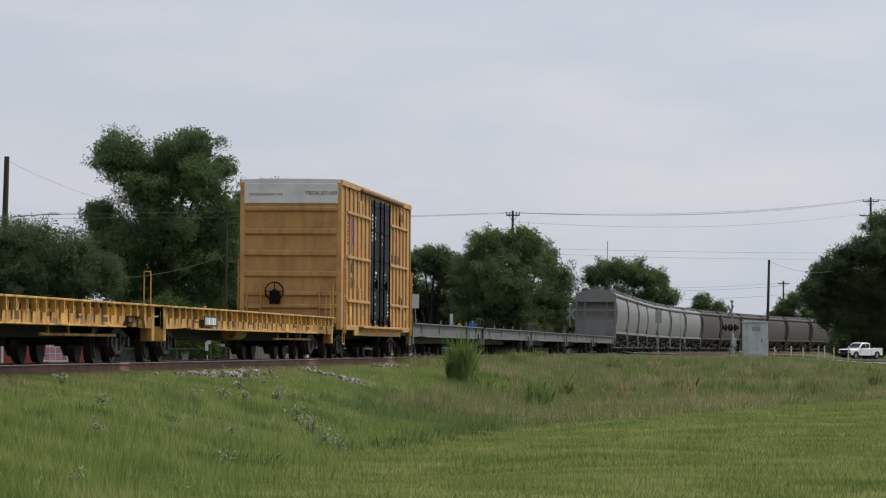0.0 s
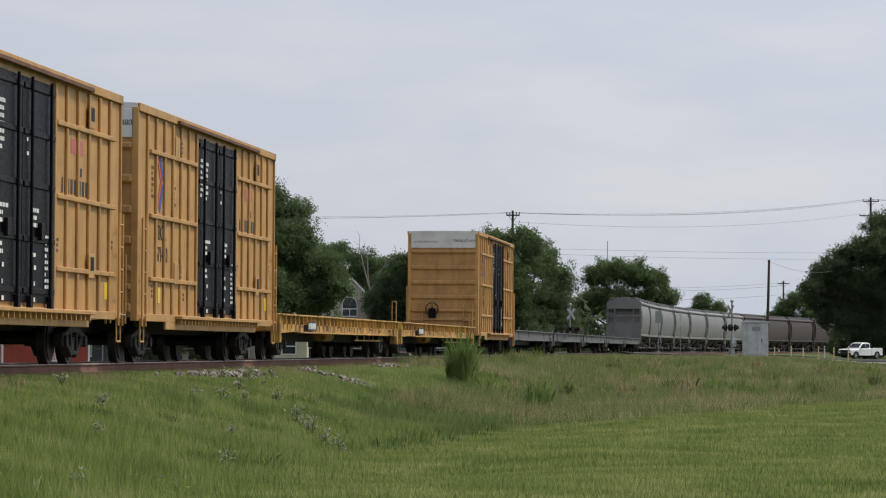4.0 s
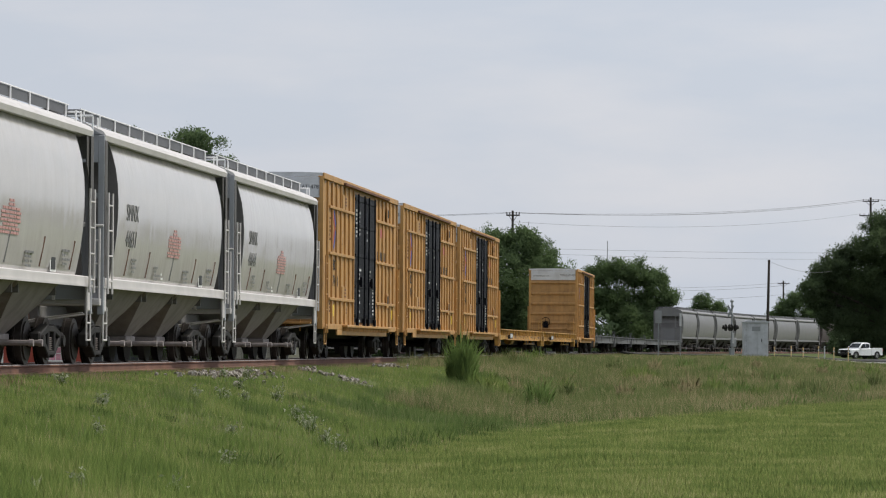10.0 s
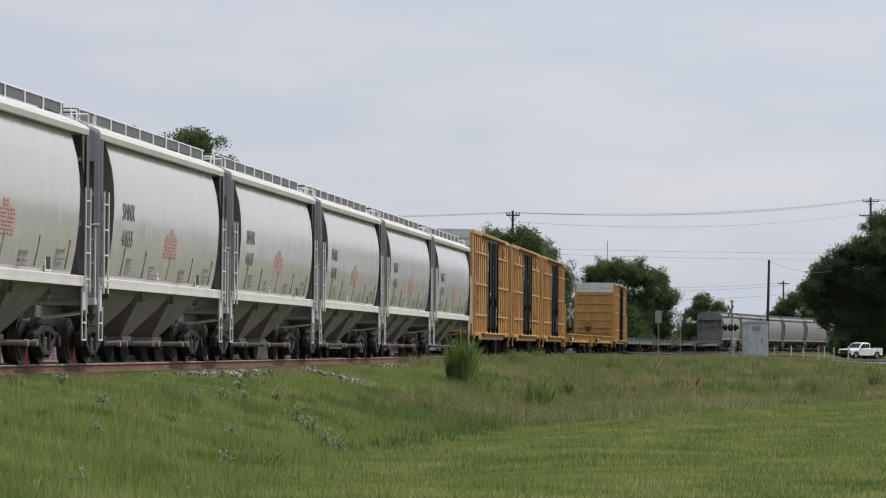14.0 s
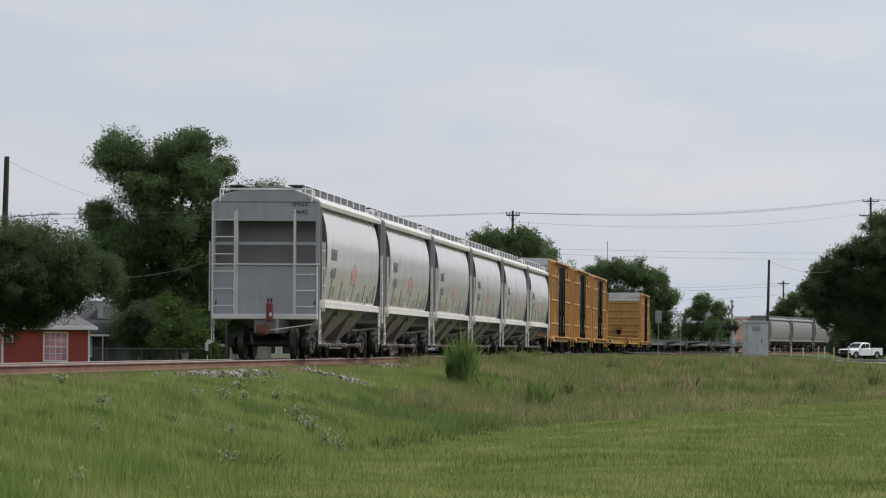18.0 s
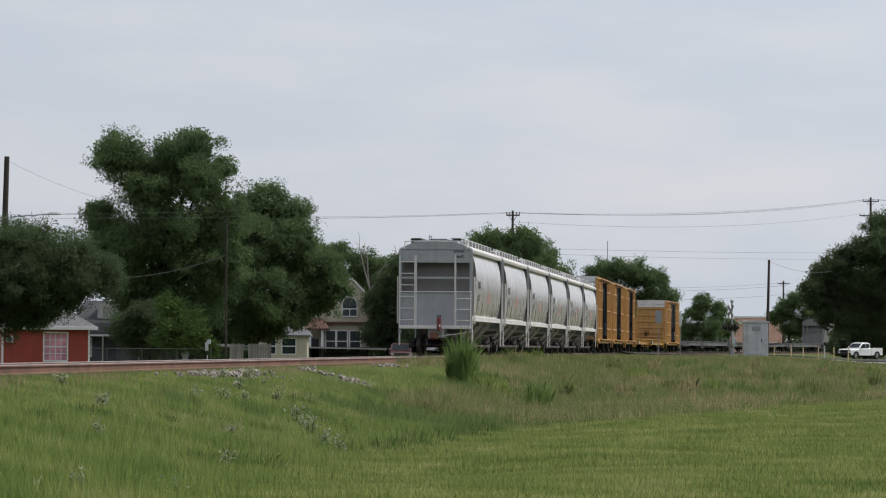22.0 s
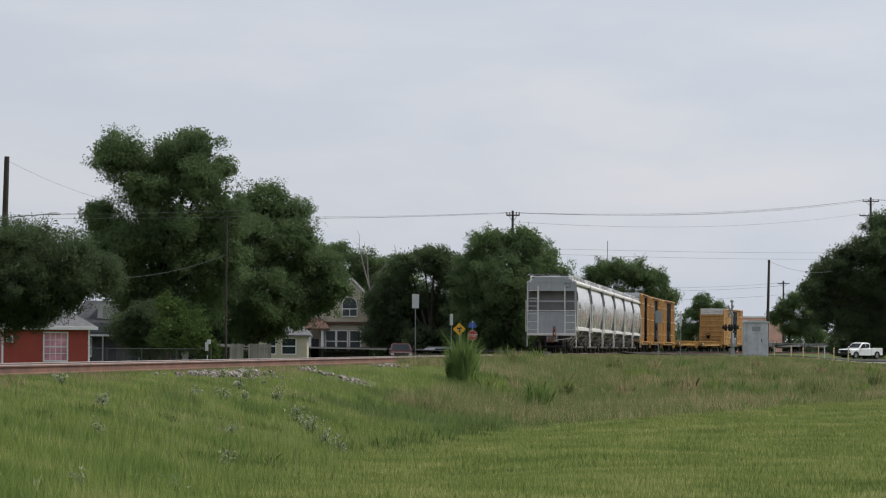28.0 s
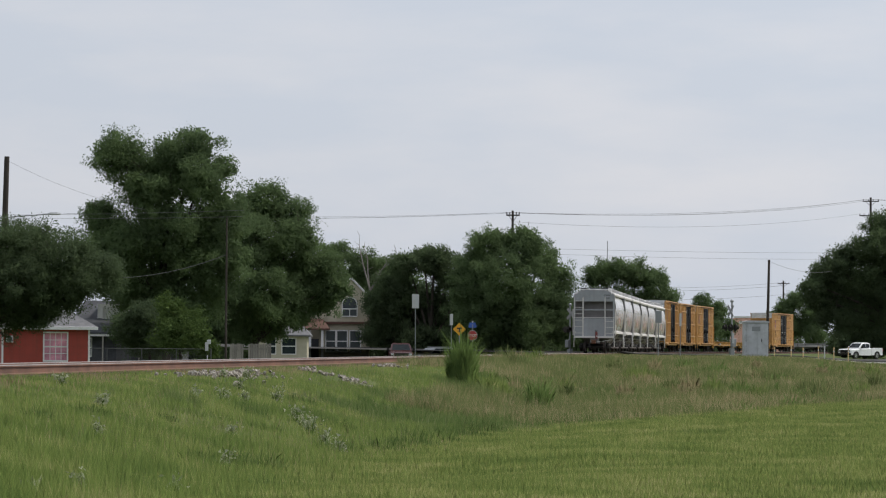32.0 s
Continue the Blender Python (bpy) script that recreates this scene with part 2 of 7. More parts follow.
def wheelset_mesh():
    """Axle with two flanged wheels along y, centred on the axle."""
    bm = bmesh.new()
    add_bar(bm, (0, -0.95, 0), (0, 0.95, 0), 0.075, seg=10)
    for sgn in (-1, 1):
        for y0, y1, r in ((0.66, 0.70, 0.465), (0.70, 0.82, 0.44)):
            add_bar(bm, (0, sgn * y0, 0), (0, sgn * y1, 0), r, seg=28)
        add_bar(bm, (0, sgn * 0.815, 0), (0, sgn * 0.85, 0), 0.36, 0.15 if sgn > 0 else 0.36, seg=20)
        add_bar(bm, (0, sgn * 0.82, 0), (0, sgn * 0.88, 0), 0.13, seg=12)
    me = bpy.data.meshes.new("wheelset")
    bm.to_mesh(me)
    bm.free()
    me.materials.append(TREAD)
    return me


WHEELSET = wheelset_mesh()
AXLE_GAP = 0.88


def build_side_frame(sgn):
    bm = bmesh.new()
    y0, y1 = sgn * 0.92, sgn * 1.12
    lo, hi = min(y0, y1), max(y0, y1)
    for k in (-1, 1):
        add_box(bm, (k * 0.88 - 0.17, lo, 0.33), (k * 0.88 + 0.17, hi, 0.60), 0.03)
        m = Matrix.Translation((k * 0.56, 0, 0.60)) @ Matrix.Rotation(radians(14 * k), 4, "Y")
        add_box(bm, (-0.34, lo, -0.07), (0.34, hi, 0.07), 0.02, m)
        m = Matrix.Translation((k * 0.50, 0, 0.34)) @ Matrix.Rotation(radians(-28 * k), 4, "Y")
        add_box(bm, (-0.36, lo, -0.06), (0.36, hi, 0.06), 0.02, m)
        add_box(bm, (k * 0.27 - 0.05, lo, 0.22), (k * 0.27 + 0.05, hi, 0.66), 0.015)
        add_bar(bm, (k * 0.88, sgn * 1.08, 0.44), (k * 0.88, sgn * 1.17, 0.44), 0.11, seg=12)
    add_box(bm, (-0.32, lo, 0.60), (0.32, hi, 0.72), 0.02)
    add_box(bm, (-0.34, lo, 0.17), (0.34, hi, 0.26), 0.02)
    return bm


def spring_bm(sgn):
    rings = []
    for j in range(15):
        r, z = (0.15 if j % 2 else 0.10), 0.262 + j * 0.0175
        rings.append([(r * 1.2 * math.cos(a), sgn * 1.02 + r * 0.7 * math.sin(a), z) for a in [i * math.pi / 6 for i in range(12)]])
    return add_loft(bmesh.new(), rings)


def make_truck(parent, x):
    """A two-axle truck with its wheelsets, at x on the car."""
    bm = bmesh.new()
    add_box(bm, (-0.17, -1.05, 0.50), (0.17, 1.05, 0.68), 0.03)
    add_box(bm, (-0.28, -0.3, 0.62), (0.28, 0.3, 0.78), 0.03)
    truck = part("truck", bm, STEEL_DARK, parent)
    truck.location = (x, 0, 0)
    for sgn in (-1, 1):
        part("side_frame", build_side_frame(sgn), STEEL_DARK, truck)
        part("spring", spring_bm(sgn), SPRING, truck)
    for k in (-1, 1):
        w = new("wheelset", WHEELSET)
        w.parent = truck
        w.location = (k * AXLE_GAP, 0, 0.44)
        b = add_box(bmesh.new(), (k * 0.36 - 0.05, -0.85, 0.42), (k * 0.36 + 0.05, 0.85, 0.56), 0.02)
        part("brake_beam", b, STEEL_DARK, truck)
    return truck


def make_coupler(parent, x, sgn, half):
    """Knuckle coupler at the end of a car that is half metres long."""
    bm = bmesh.new()
    add_box(bm, (min(x, sgn * (half - 0.22)), -0.09, 0.74), (max(x, sgn * (half - 0.22)), 0.09, 0.94), 0.03)
    add_box(bm, (sgn * (half - 0.13) - 0.15, -0.17, 0.68), (sgn * (half - 0.13) + 0.15, 0.17, 1.0), 0.05)
    add_box(bm, (sgn * half - 0.05, -0.06, 0.72), (sgn * half + 0.04, 0.16, 0.96), 0.03)
    c = part("coupler", bm, RUST, parent)
    bar_part("air_hose", (sgn * (half - 0.35), 0.35, 0.72), (sgn * (half - 0.05), 0.28, 0.42), 0.035, STEEL_DARK, parent)
    bar_part("uncoupling_lever", (sgn * (half - 0.5), -1.35, 0.98), (sgn * (half - 0.35), -0.1, 0.80), 0.018, HOPPER_WHITE, parent)
    return c


def make_ladder(parent, a, b, z0, z1, n, material, r=0.018, name="ladder"):
    """Ladder between plan points a and b, with its rungs as parts of it."""
    bm = bmesh.new()
    for p in (a, b):
        add_bar(bm, (*p, z0), (*p, z1), r * 1.25, seg=6)
    lad = part(name, bm, material, parent)
    for i in range(n):
        z = z0 + (z1 - z0) * (i + 0.5) / n
        bar_part("rung", (*a, z), (*b, z), r, material, lad, seg=6)
    return lad


# ---- the boxcar ----
BOX_L, BOX_BODY = 20.70, 18.90


def make_boxcar():
    car = empty("boxcar")
    hl, hw, top = BOX_BODY / 2, 1.46, 5.17
    part("underframe", add_box(add_box(bmesh.new(), (-hl, -1.3, 0.93), (hl, 1.3, 1.12)), (-hl - 0.2, -0.32, 0.62), (hl + 0.2, 0.32, 0.93), 0.02), STEEL_DARK, car)
    for sgn in (-1, 1):
        y = sgn * hw
        lo, hi = sorted((y, y - sgn * 0.06))
        for x0, x1 in ((-hl, -2.25), (3.15, hl)):
            box_part("side_panel", (x0, lo, 0.95), (x1, hi, top), TAN, car, bevel=0)
        box_part("door_header", (-2.25, lo, 4.98), (3.15, hi, top), TAN, car, bevel=0)
        box_part("threshold", (-2.25, lo, 0.95), (3.15, hi, 1.12), TAN, car, bevel=0)
        # side sill, deeper between the trucks
        o = sgn * (hw + 0.055)
        lo, hi = sorted((o, y))
        bm = bmesh.new()
        add_box(bm, (-hl, lo, 0.86), (hl, hi, 1.02), 0.01)
        add_box(bm, (-6.2, lo, 0.70), (6.3, hi, 0.86), 0.01)
        part("side_sill", bm, TAN, car)
        lo, hi = sorted((o - sgn * 0.03, o + sgn * 0.02))
        box_part("top_chord", (-hl, lo, 5.12), (hl, hi, 5.29), TAN, car)
        for x in (-8.35, -7.35, -6.35, -5.35, -4.35, -3.35, -2.34, 3.24, 4.26, 5.28, 6.3, 7.32, 8.34):
            lo, hi = sorted((y, o))
            bm = add_box(bmesh.new(), (x - 0.055, lo, 1.02), (x + 0.055, hi, 5.10), 0.012)
            part("side_post", bm, TAN, car)
        for x0, x1 in ((-8.1, -2.4), (3.3, 8.75)):
            for z in (1.74, 3.05, 4.38):
                lo, hi = sorted((y, o + sgn * 0.022))
                box_part("belt_rail", (x0, lo, z - 0.045), (x1, hi, z + 0.045), TAN, car, bevel=0.012)
        for x, z in ((-4.95, 4.62), (-5.0, 1.92), (6.45, 4.68), (6.5, 1.86)):
            lo, hi = sorted((o, o + sgn * 0.025))
            plate = box_part("lading_bracket", (x - 0.34, lo, z - 0.24), (x + 0.18, hi, z + 0.22), TAN, car)
            lo, hi = sorted((o + sgn * 0.002, o + sgn * 0.03))
            if x > 0:
                box_part("pocket", (x - 0.22, lo, z - 0.1), (x + 0.1, hi, z + 0.17), DOOR_BLACK, plate, "black bracket pocket")
            else:
                for q in (-0.1, 0.0, 0.1):
                    box_part("slot", (x + 0.19, lo, z + q), (x + 0.48, hi, z + q + 0.05), RUST, plate, bevel=0)
        # two black plug doors on their track
        for k, (x0, x1) in enumerate(((-2.22, 0.44), (0.48, 3.12))):
            lo, hi = sorted((y + sgn * 0.005, y + sgn * 0.045))
            door = box_part("plug_door", (x0, lo, 1.10), (x1, hi, 5.0), DOOR_BLACK, car, "black steel plug door with lock rods")
            o2 = y + sgn * 0.045
            for z in (1.3, 2.2, 3.15, 4.05, 4.85):
                lo, hi = sorted((o2, o2 + sgn * 0.035))
                box_part("door_rib", (x0 + 0.05, lo, z - 0.05), (x1 - 0.05, hi, z + 0.05), DOOR_BLACK, door)
            for u in (0.2, 0.8):
                xx = x0 + (x1 - x0) * u
                bar_part("lock_rod", (xx, o2 + sgn * 0.055, 1.0), (xx, o2 + sgn * 0.055, 5.02), 0.028, DOOR_BLACK, door, seg=6)
            for u in (0.18, 0.82):
                xx = x0 + (x1 - x0) * u
                lo, hi = sorted((o2, o2 + sgn * 0.09))
                box_part("door_hanger", (xx - 0.09, lo, 0.98), (xx + 0.09, hi, 1.22), DOOR_BLACK, door)
            lo, hi = sorted((o2, o2 + sgn * 0.1))
            box_part("lock_gear", ((x0 + x1) / 2 - 0.15, lo, 2.2), ((x0 + x1) / 2 + 0.15, hi, 2.5), DOOR_BLACK, door)
        lo, hi = sorted((o, o + sgn * 0.16))
        box_part("door_track", (-5.1, lo, 0.93), (6.2, hi, 1.0), TAN, car)
        box_part("upper_door_track", (-5.1, min(o, o + sgn * 0.1), 5.12), (6.2, max(o, o + sgn * 0.1), 5.20), RUST, car, "dark rusty upper door track")
        lo, hi = sorted((o, o + sgn * 0.12))
        for i in range(26):
            x = -4.9 + i * 0.43
            box_part("track_bracket", (x - 0.03, lo, 0.82), (x + 0.03, hi, 0.93), TAN, car, bevel=0)
        for x in (-hl + 0.35, hl - 0.35):
            make_ladder(car, (x - 0.2, o + sgn * 0.06), (x + 0.2, o + sgn * 0.06), 0.75, 2.95, 5, TAN)
            box_part("sill_step", (x - 0.2, min(o, o + sgn * 0.04), 0.42), (x + 0.2, max(o, o + sgn * 0.04), 0.46), TAN, car)
            for q in (-0.2, 0.2):
                bar_part("step_hanger", (x + q, o + sgn * 0.02, 0.44), (x + q, o + sgn * 0.02, 0.9), 0.016, TAN, car, seg=6)
    for sgn in (-1, 1):
        x = sgn * hl
        lo, hi = sorted((x, x - sgn * 0.08))
        end = box_part("end_wall", (lo, -hw + 0.06, 0.93), (hi, hw - 0.06, 5.19), TAN_END, car, "corrugated yellow end with white top panel")
        for z, h in ((4.42, 0.07), (3.75, 0.09), (3.12, 0.09), (2.5, 0.09), (1.92, 0.07), (1.55, 0.07), (1.12, 0.1)):
            lo, hi = sorted((x, x + sgn * 0.09))
            rib = add_box(bmesh.new(), (lo, -hw + 0.08, z - h), (hi, hw - 0.08, z + h), 0.035)
            part("end_rib", rib, TAN_END, end)
        lo, hi = sorted((x, x + sgn * 0.03))
        box_part("top_panel", (lo, -hw + 0.05, 4.58), (hi, hw - 0.05, 5.17), ROOF_WHITE, end, "white-painted top panel")
        for k in (-1, 1):
            a, b = sorted((k * (hw - 0.1), k * (hw + 0.05)))
            box_part("corner_post", (min(x - sgn * 0.05, x + sgn * 0.03), a, 0.86), (max(x - sgn * 0.05, x + sgn * 0.03), b, 5.2), TAN, end)
            make_ladder(car, (x + sgn * 0.1, k * 1.28), (x + sgn * 0.1, k * 0.88), 0.8, 2.2, 3, TAN)
        box_part("crossover_step", (min(x, x + sgn * 0.3), -1.2, 1.0), (max(x, x + sgn * 0.3), 1.2, 1.06), TAN, car)
        make_coupler(car, sgn * (hl - 0.5), sgn, BOX_L / 2)
        make_truck(car, sgn * 6.9)
    # brake wheel on the rear end
    bm = bmesh.new()
    x = -hl - 0.2
    pts = [(x, 0.45 + 0.27 * math.cos(a), 1.98 + 0.27 * math.sin(a)) for a in [i * math.pi / 8 for i in range(17)]]
    for a, b in zip(pts, pts[1:]):
        add_bar(bm, a, b, 0.022, seg=5)
    for a in pts[:16:4]:
        add_bar(bm, (x, 0.45, 1.98), a, 0.016, seg=5)
    add_bar(bm, (x + 0.2, 0.45, 1.98), (x - 0.02, 0.45, 1.98), 0.07, seg=10)
    part("brake_wheel", bm, DOOR_BLACK, car, "black spoked brake wheel")
    box_part("brake_gear_box", (-hl - 0.16, 0.3, 1.62), (-hl - 0.02, 0.6, 2.0), DOOR_BLACK, car)
    # roof with shallow camber and seams
    bm = bmesh.new()
    add_loft(bm, [[(x, -hw - 0.02, 5.17), (x, -hw - 0.02, 5.285), (x, -0.9, 5.305), (x, 0, 5.31), (x, 0.9, 5.305), (x, hw + 0.02, 5.285), (x, hw + 0.02, 5.17)] for x in (-hl, hl)])
    roof = part("roof", bm, ROOF_WHITE, car)
    for i in range(13):
        x = -hl + 0.6 + i * (BOX_BODY - 1.2) / 12
        bm = add_loft(bmesh.new(), [[(x + e, -hw, 5.28), (x + e, -hw, 5.30), (x + e, 0, 5.33), (x + e, hw, 5.30), (x + e, hw, 5.28), (x + e, 0, 5.30)] for e in (-0.035, 0.035)])
        part("roof_seam", bm, ROOF_WHITE, roof)
    # lettering and graphics of the right side
    y = -hw - 0.005
    for mat, xa, za, xb, zb, w in ((ORANGE_INK, -0.50, 0.50, -0.08, 0.0, 0.16), (ORANGE_INK, -0.50, -0.50, -0.08, 0.0, 0.16), (BLUE_INK, -0.30, 0.60, 0.10, 0.08, 0.17), (BLUE_INK, -0.30, -0.60, 0.10, -0.08, 0.17),
                                   (BLUE_INK, 0.5, 0.55, 0.16, 0.1, 0.06), (ORANGE_INK, 0.5, -0.55, 0.16, -0.1, 0.06)):
        ln = math.hypot(xb - xa, zb - za)
        m = Matrix.Translation((-6.55 + (xa + xb) / 2, y - 0.004, 3.80 + (za + zb) / 2)) @ Matrix.Rotation(math.atan2(xb - xa, zb - za), 4, "Y")
        part("emblem_bar", add_box(bmesh.new(), (-w / 2, -0.004, -ln / 2), (w / 2, 0, ln / 2), 0, m), mat, car)
    for x in (4.75, 5.36):
        box_part("red_marking", (x, y - 0.004, 3.90), (x + 0.5, y, 4.17), RED_INK, car, bevel=0)
    box_part("small_mark", (5.62, y - 0.004, 3.5), (5.76, y, 3.66), BLACK_INK, car, bevel=0)
    bars("slogan", (10,), BLACK_INK, car, 3.95, y, 3.42, 0.15, 0.5, 3, gap=0.9)
    bars("side_note", (2, 1, 2, 2, 1, 2), RUST, car, -7.75, y, 4.1, 0.1, 0.12, 15)
    bars("side_note", (1, 2, 1, 1, 2), RUST, car, -5.1, y, 3.9, 0.1, 0.12, 16)
    for x, z, n in ((-7.7, 1.62, 3), (-3.9, 1.5, 2), (3.5, 2.3, 3), (8.6, 2.4, 2)):
        bars("side_note", (2,) * n, RUST, car, x, y, z, 0.07, 0.1, int(z * 10))
    yd = -hw - 0.06
    bars("door_stencil", (4, 4, 3, 4, 3, 4, 2), WHITE_INK, car, -2.02, yd, 4.55, 0.07, 0.13, 7)
    bars("door_stencil", (4, 3, 4, 4, 3, 4, 2), WHITE_INK, car, -1.35, yd, 4.50, 0.07, 0.13, 17)
    bars("door_stencil", (1, 0, 1), WHITE_INK, car, 0.75, yd, 3.95, 0.14, 0.12, 18)
    for x in (-1.3, 1.2):
        bars("door_stencil", (3, 2, 3, 0, 2, 1, 2), WHITE_INK, car, x, yd, 2.75, 0.14, 0.13, int(x * 10) + 40)
        bars("door_stencil", (1, 0, 1, 2, 1), WHITE_INK, car, x + 0.2, yd, 1.75, 0.12, 0.14, int(x * 10) + 50)
    bars("door_stencil", (2, 1, 2, 1, 2, 2, 1, 2, 2), WHITE_INK, car, 2.3, yd, 2.3, 0.12, 0.11, 61)
    for x in (-6.95, 8.0):
        box_part("yellow_label", (x, y - 0.004, 1.25), (x + 0.28, y, 1.58), YELLOW_INK, car, bevel=0)
    return tagged(car, "tall yellow high-cube boxcar with black plug doors and white roof line", "boxcar", "boxcars of the train")


def number_boxcar(car, number):
    hl = BOX_BODY / 2
    lettering("car_number", "TBOX " + number, 0.115, BLACK_INK, car, end_at(-hl - 0.034, -0.9, 4.88))
    y = -1.468
    lettering("reporting_mark", "TBOX", 0.33, BLACK_INK, car, side_at(-7.2, y, 2.72), "LEFT")
    lettering("car_number", number, 0.33, BLACK_INK, car, side_at(-7.2, y, 2.26), "LEFT")
    lettering("warning_lettering", "EXCESS HEIGHT CAR", 0.078, GREY_INK, car, end_at(-hl - 0.034, 0.75, 4.84))
    return car


# ---- the covered hopper ----
HOP_L = 15.81
SECTION = ((1.55, 1.40), (1.78, 1.46), (2.1, 1.525), (2.5, 1.575), (2.9, 1.60), (3.2, 1.605), (3.5, 1.59), (3.8, 1.55), (4.08, 1.48), (4.32, 1.40))


def hopper_ring(x, sections=SECTION, k=1.0):
    right = [(x, -w * k, z) for z, w in sections]
    left = [(x, w * k, z) for z, w in reversed(sections)]
    return right + left


def hopper_roof_ring(x):
    prof = ((4.30, 1.53), (4.40, 1.555), (4.48, 1.5), (4.64, 1.15), (4.74, 0.8), (4.81, 0.4), (4.83, 0.0))
    right = [(x, -w, z) for z, w in prof]
    left = [(x, w, z) for z, w in reversed(prof[:-1])]
    return right + left


def make_hopper(paint_side, paint_end, paint_trim, length=HOP_L, near=True, label="", group=""):
    """A curve-sided covered hopper. The end frames stand clear of the body, with open bays between."""
    car = empty("covered_hopper")
    hl = length / 2
    e = hl - 0.55                       # end frame
    b = e - 1.1                         # body's end
    body = add_loft(bmesh.new(), [hopper_ring(x) for x in (-b, -b / 3, b / 3, b)], caps=False)
    ob = part("body", body, paint_side, car)
    for p in ob.data.polygons:
        p.use_smooth = True
    # near cars: body ends take the darkened grey as painted shade
    for x in (-b, b):
        part("body_end", add_loft(bmesh.new(), [hopper_ring(x - 0.02), hopper_ring(x + 0.02)]), HOPPER_SHADED if near else paint_end, car)
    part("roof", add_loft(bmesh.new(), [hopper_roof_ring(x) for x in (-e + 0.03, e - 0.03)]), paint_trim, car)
    part("centre_sill", add_box(bmesh.new(), (-hl + 0.45, -0.3, 0.72), (hl - 0.45, 0.3, 1.12), 0.02), HOPPER_SHADED if near else STEEL_DARK, car)
    for sgn in (-1, 1):
        y0, y1 = sorted((sgn * 1.36, sgn * 1.53))
        bm = add_box(bmesh.new(), (-e, y0, 1.48), (e, y1, 1.66), 0.02)
        part("side_sill", bm, paint_trim, car, "white side sill")
        y0, y1 = sorted((sgn * 1.53, sgn * 1.555))
        box_part("sill_flange", (-e, y0, 1.46), (e, y1, 1.50), paint_trim, car, bevel=0)
    # bays that funnel down to the outlets
    n = 3
    span = 2 * b - 1.6
    for i in range(n):
        x0 = -span / 2 + span * i / n + 0.05
        x1 = x0 + span / n - 0.1
        xc = (x0 + x1) / 2
        secs = []
        for z, hx, hw in ((1.52, (x1 - x0) / 2, 1.36), (1.1, (x1 - x0) / 2 * 0.72, 1.05), (0.56, 0.42, 0.62)):
            secs.append([(xc - hx, -hw, z), (xc + hx, -hw, z), (xc + hx, hw, z), (xc - hx, hw, z)])
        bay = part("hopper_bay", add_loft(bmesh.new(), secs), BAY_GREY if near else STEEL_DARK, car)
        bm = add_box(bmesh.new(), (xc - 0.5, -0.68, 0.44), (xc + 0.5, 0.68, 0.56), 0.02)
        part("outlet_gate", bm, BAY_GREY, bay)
        for dx in (-0.38, 0.38):
            bm = add_bar(bmesh.new(), (xc + dx, -1.25, 0.40), (xc + dx, 1.25, 0.40), 0.05, seg=8)
            add_bar(bm, (xc + dx, -1.32, 0.40), (xc + dx, -1.24, 0.40), 0.065, seg=8)
            part("gate_shaft", bm, BAY_GREY, bay)
        for sg in (-1, 1):
            x = xc + sg * (x1 - x0) * 0.44
            m = Matrix.Translation((x, 0, 1.45))
            part("bay_web", add_box(bmesh.new(), (-0.03, -1.3, -0.18), (0.03, 1.3, 0.04), 0, m), HOPPER_SHADED, bay)
    for sgn in (-1, 1):
        x = sgn * e
        lo, hi = sorted((x, x - sgn * 0.1))
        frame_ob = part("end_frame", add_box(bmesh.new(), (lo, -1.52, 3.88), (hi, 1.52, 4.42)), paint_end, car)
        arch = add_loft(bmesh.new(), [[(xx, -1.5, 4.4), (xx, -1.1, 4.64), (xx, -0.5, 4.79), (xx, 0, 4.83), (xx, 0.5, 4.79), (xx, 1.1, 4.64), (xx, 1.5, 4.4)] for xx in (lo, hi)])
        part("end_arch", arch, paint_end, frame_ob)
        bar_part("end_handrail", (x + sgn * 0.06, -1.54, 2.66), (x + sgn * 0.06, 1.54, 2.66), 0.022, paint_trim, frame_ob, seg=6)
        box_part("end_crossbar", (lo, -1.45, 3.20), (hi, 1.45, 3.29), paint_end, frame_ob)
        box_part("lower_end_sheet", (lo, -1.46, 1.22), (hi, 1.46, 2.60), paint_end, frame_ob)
        for k in (-1, 1):
            a, c = sorted((k * 1.42, k * 1.54))
            box_part("corner_post", (lo - 0.02, a, 0.95), (hi + 0.02, c, 4.40), paint_end, frame_ob)
            # added plate over the post's side; on near cars its colour paints the gap's shade
            a, c = sorted((k * 1.541, k * 1.552))
            box_part("post_plate", (min(x, x - sgn * 0.26), a, 1.68), (max(x, x - sgn * 0.26), c, 4.30), GUSSET if near else paint_end, frame_ob, "thin plate added on the end post's side, shade-coloured on near cars", bevel=0)
            prof = ((0.0, 1.6), (0.14, 1.6), (0.15, 3.1), (0.26, 3.5), (0.44, 3.75), (0.48, 4.36), (0.0, 4.36))
            plate = add_loft(bmesh.new(), [[(x - sgn * u, k * 1.50 + q, z) for u, z in prof] for q in (-0.012, 0.012)])
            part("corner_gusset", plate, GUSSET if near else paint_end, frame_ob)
            box_part("end_stile", (lo - 0.012, k * 0.82 - 0.035, 1.2), (hi + 0.012, k * 0.82 + 0.035, 4.2), paint_trim, frame_ob)
        # slope sheet behind the openings, the recess's shade put into its colour
        slope = add_loft(bmesh.new(), [[(x - sgn * 0.75, y, 4.25), (x - sgn * 0.70, y, 4.25), (x - sgn * 0.12, y, 1.6), (x - sgn * 0.17, y, 1.6)] for y in (-1.38, 1.38)])
        part("slope_sheet", slope, HOPPER_SHADED, frame_ob)
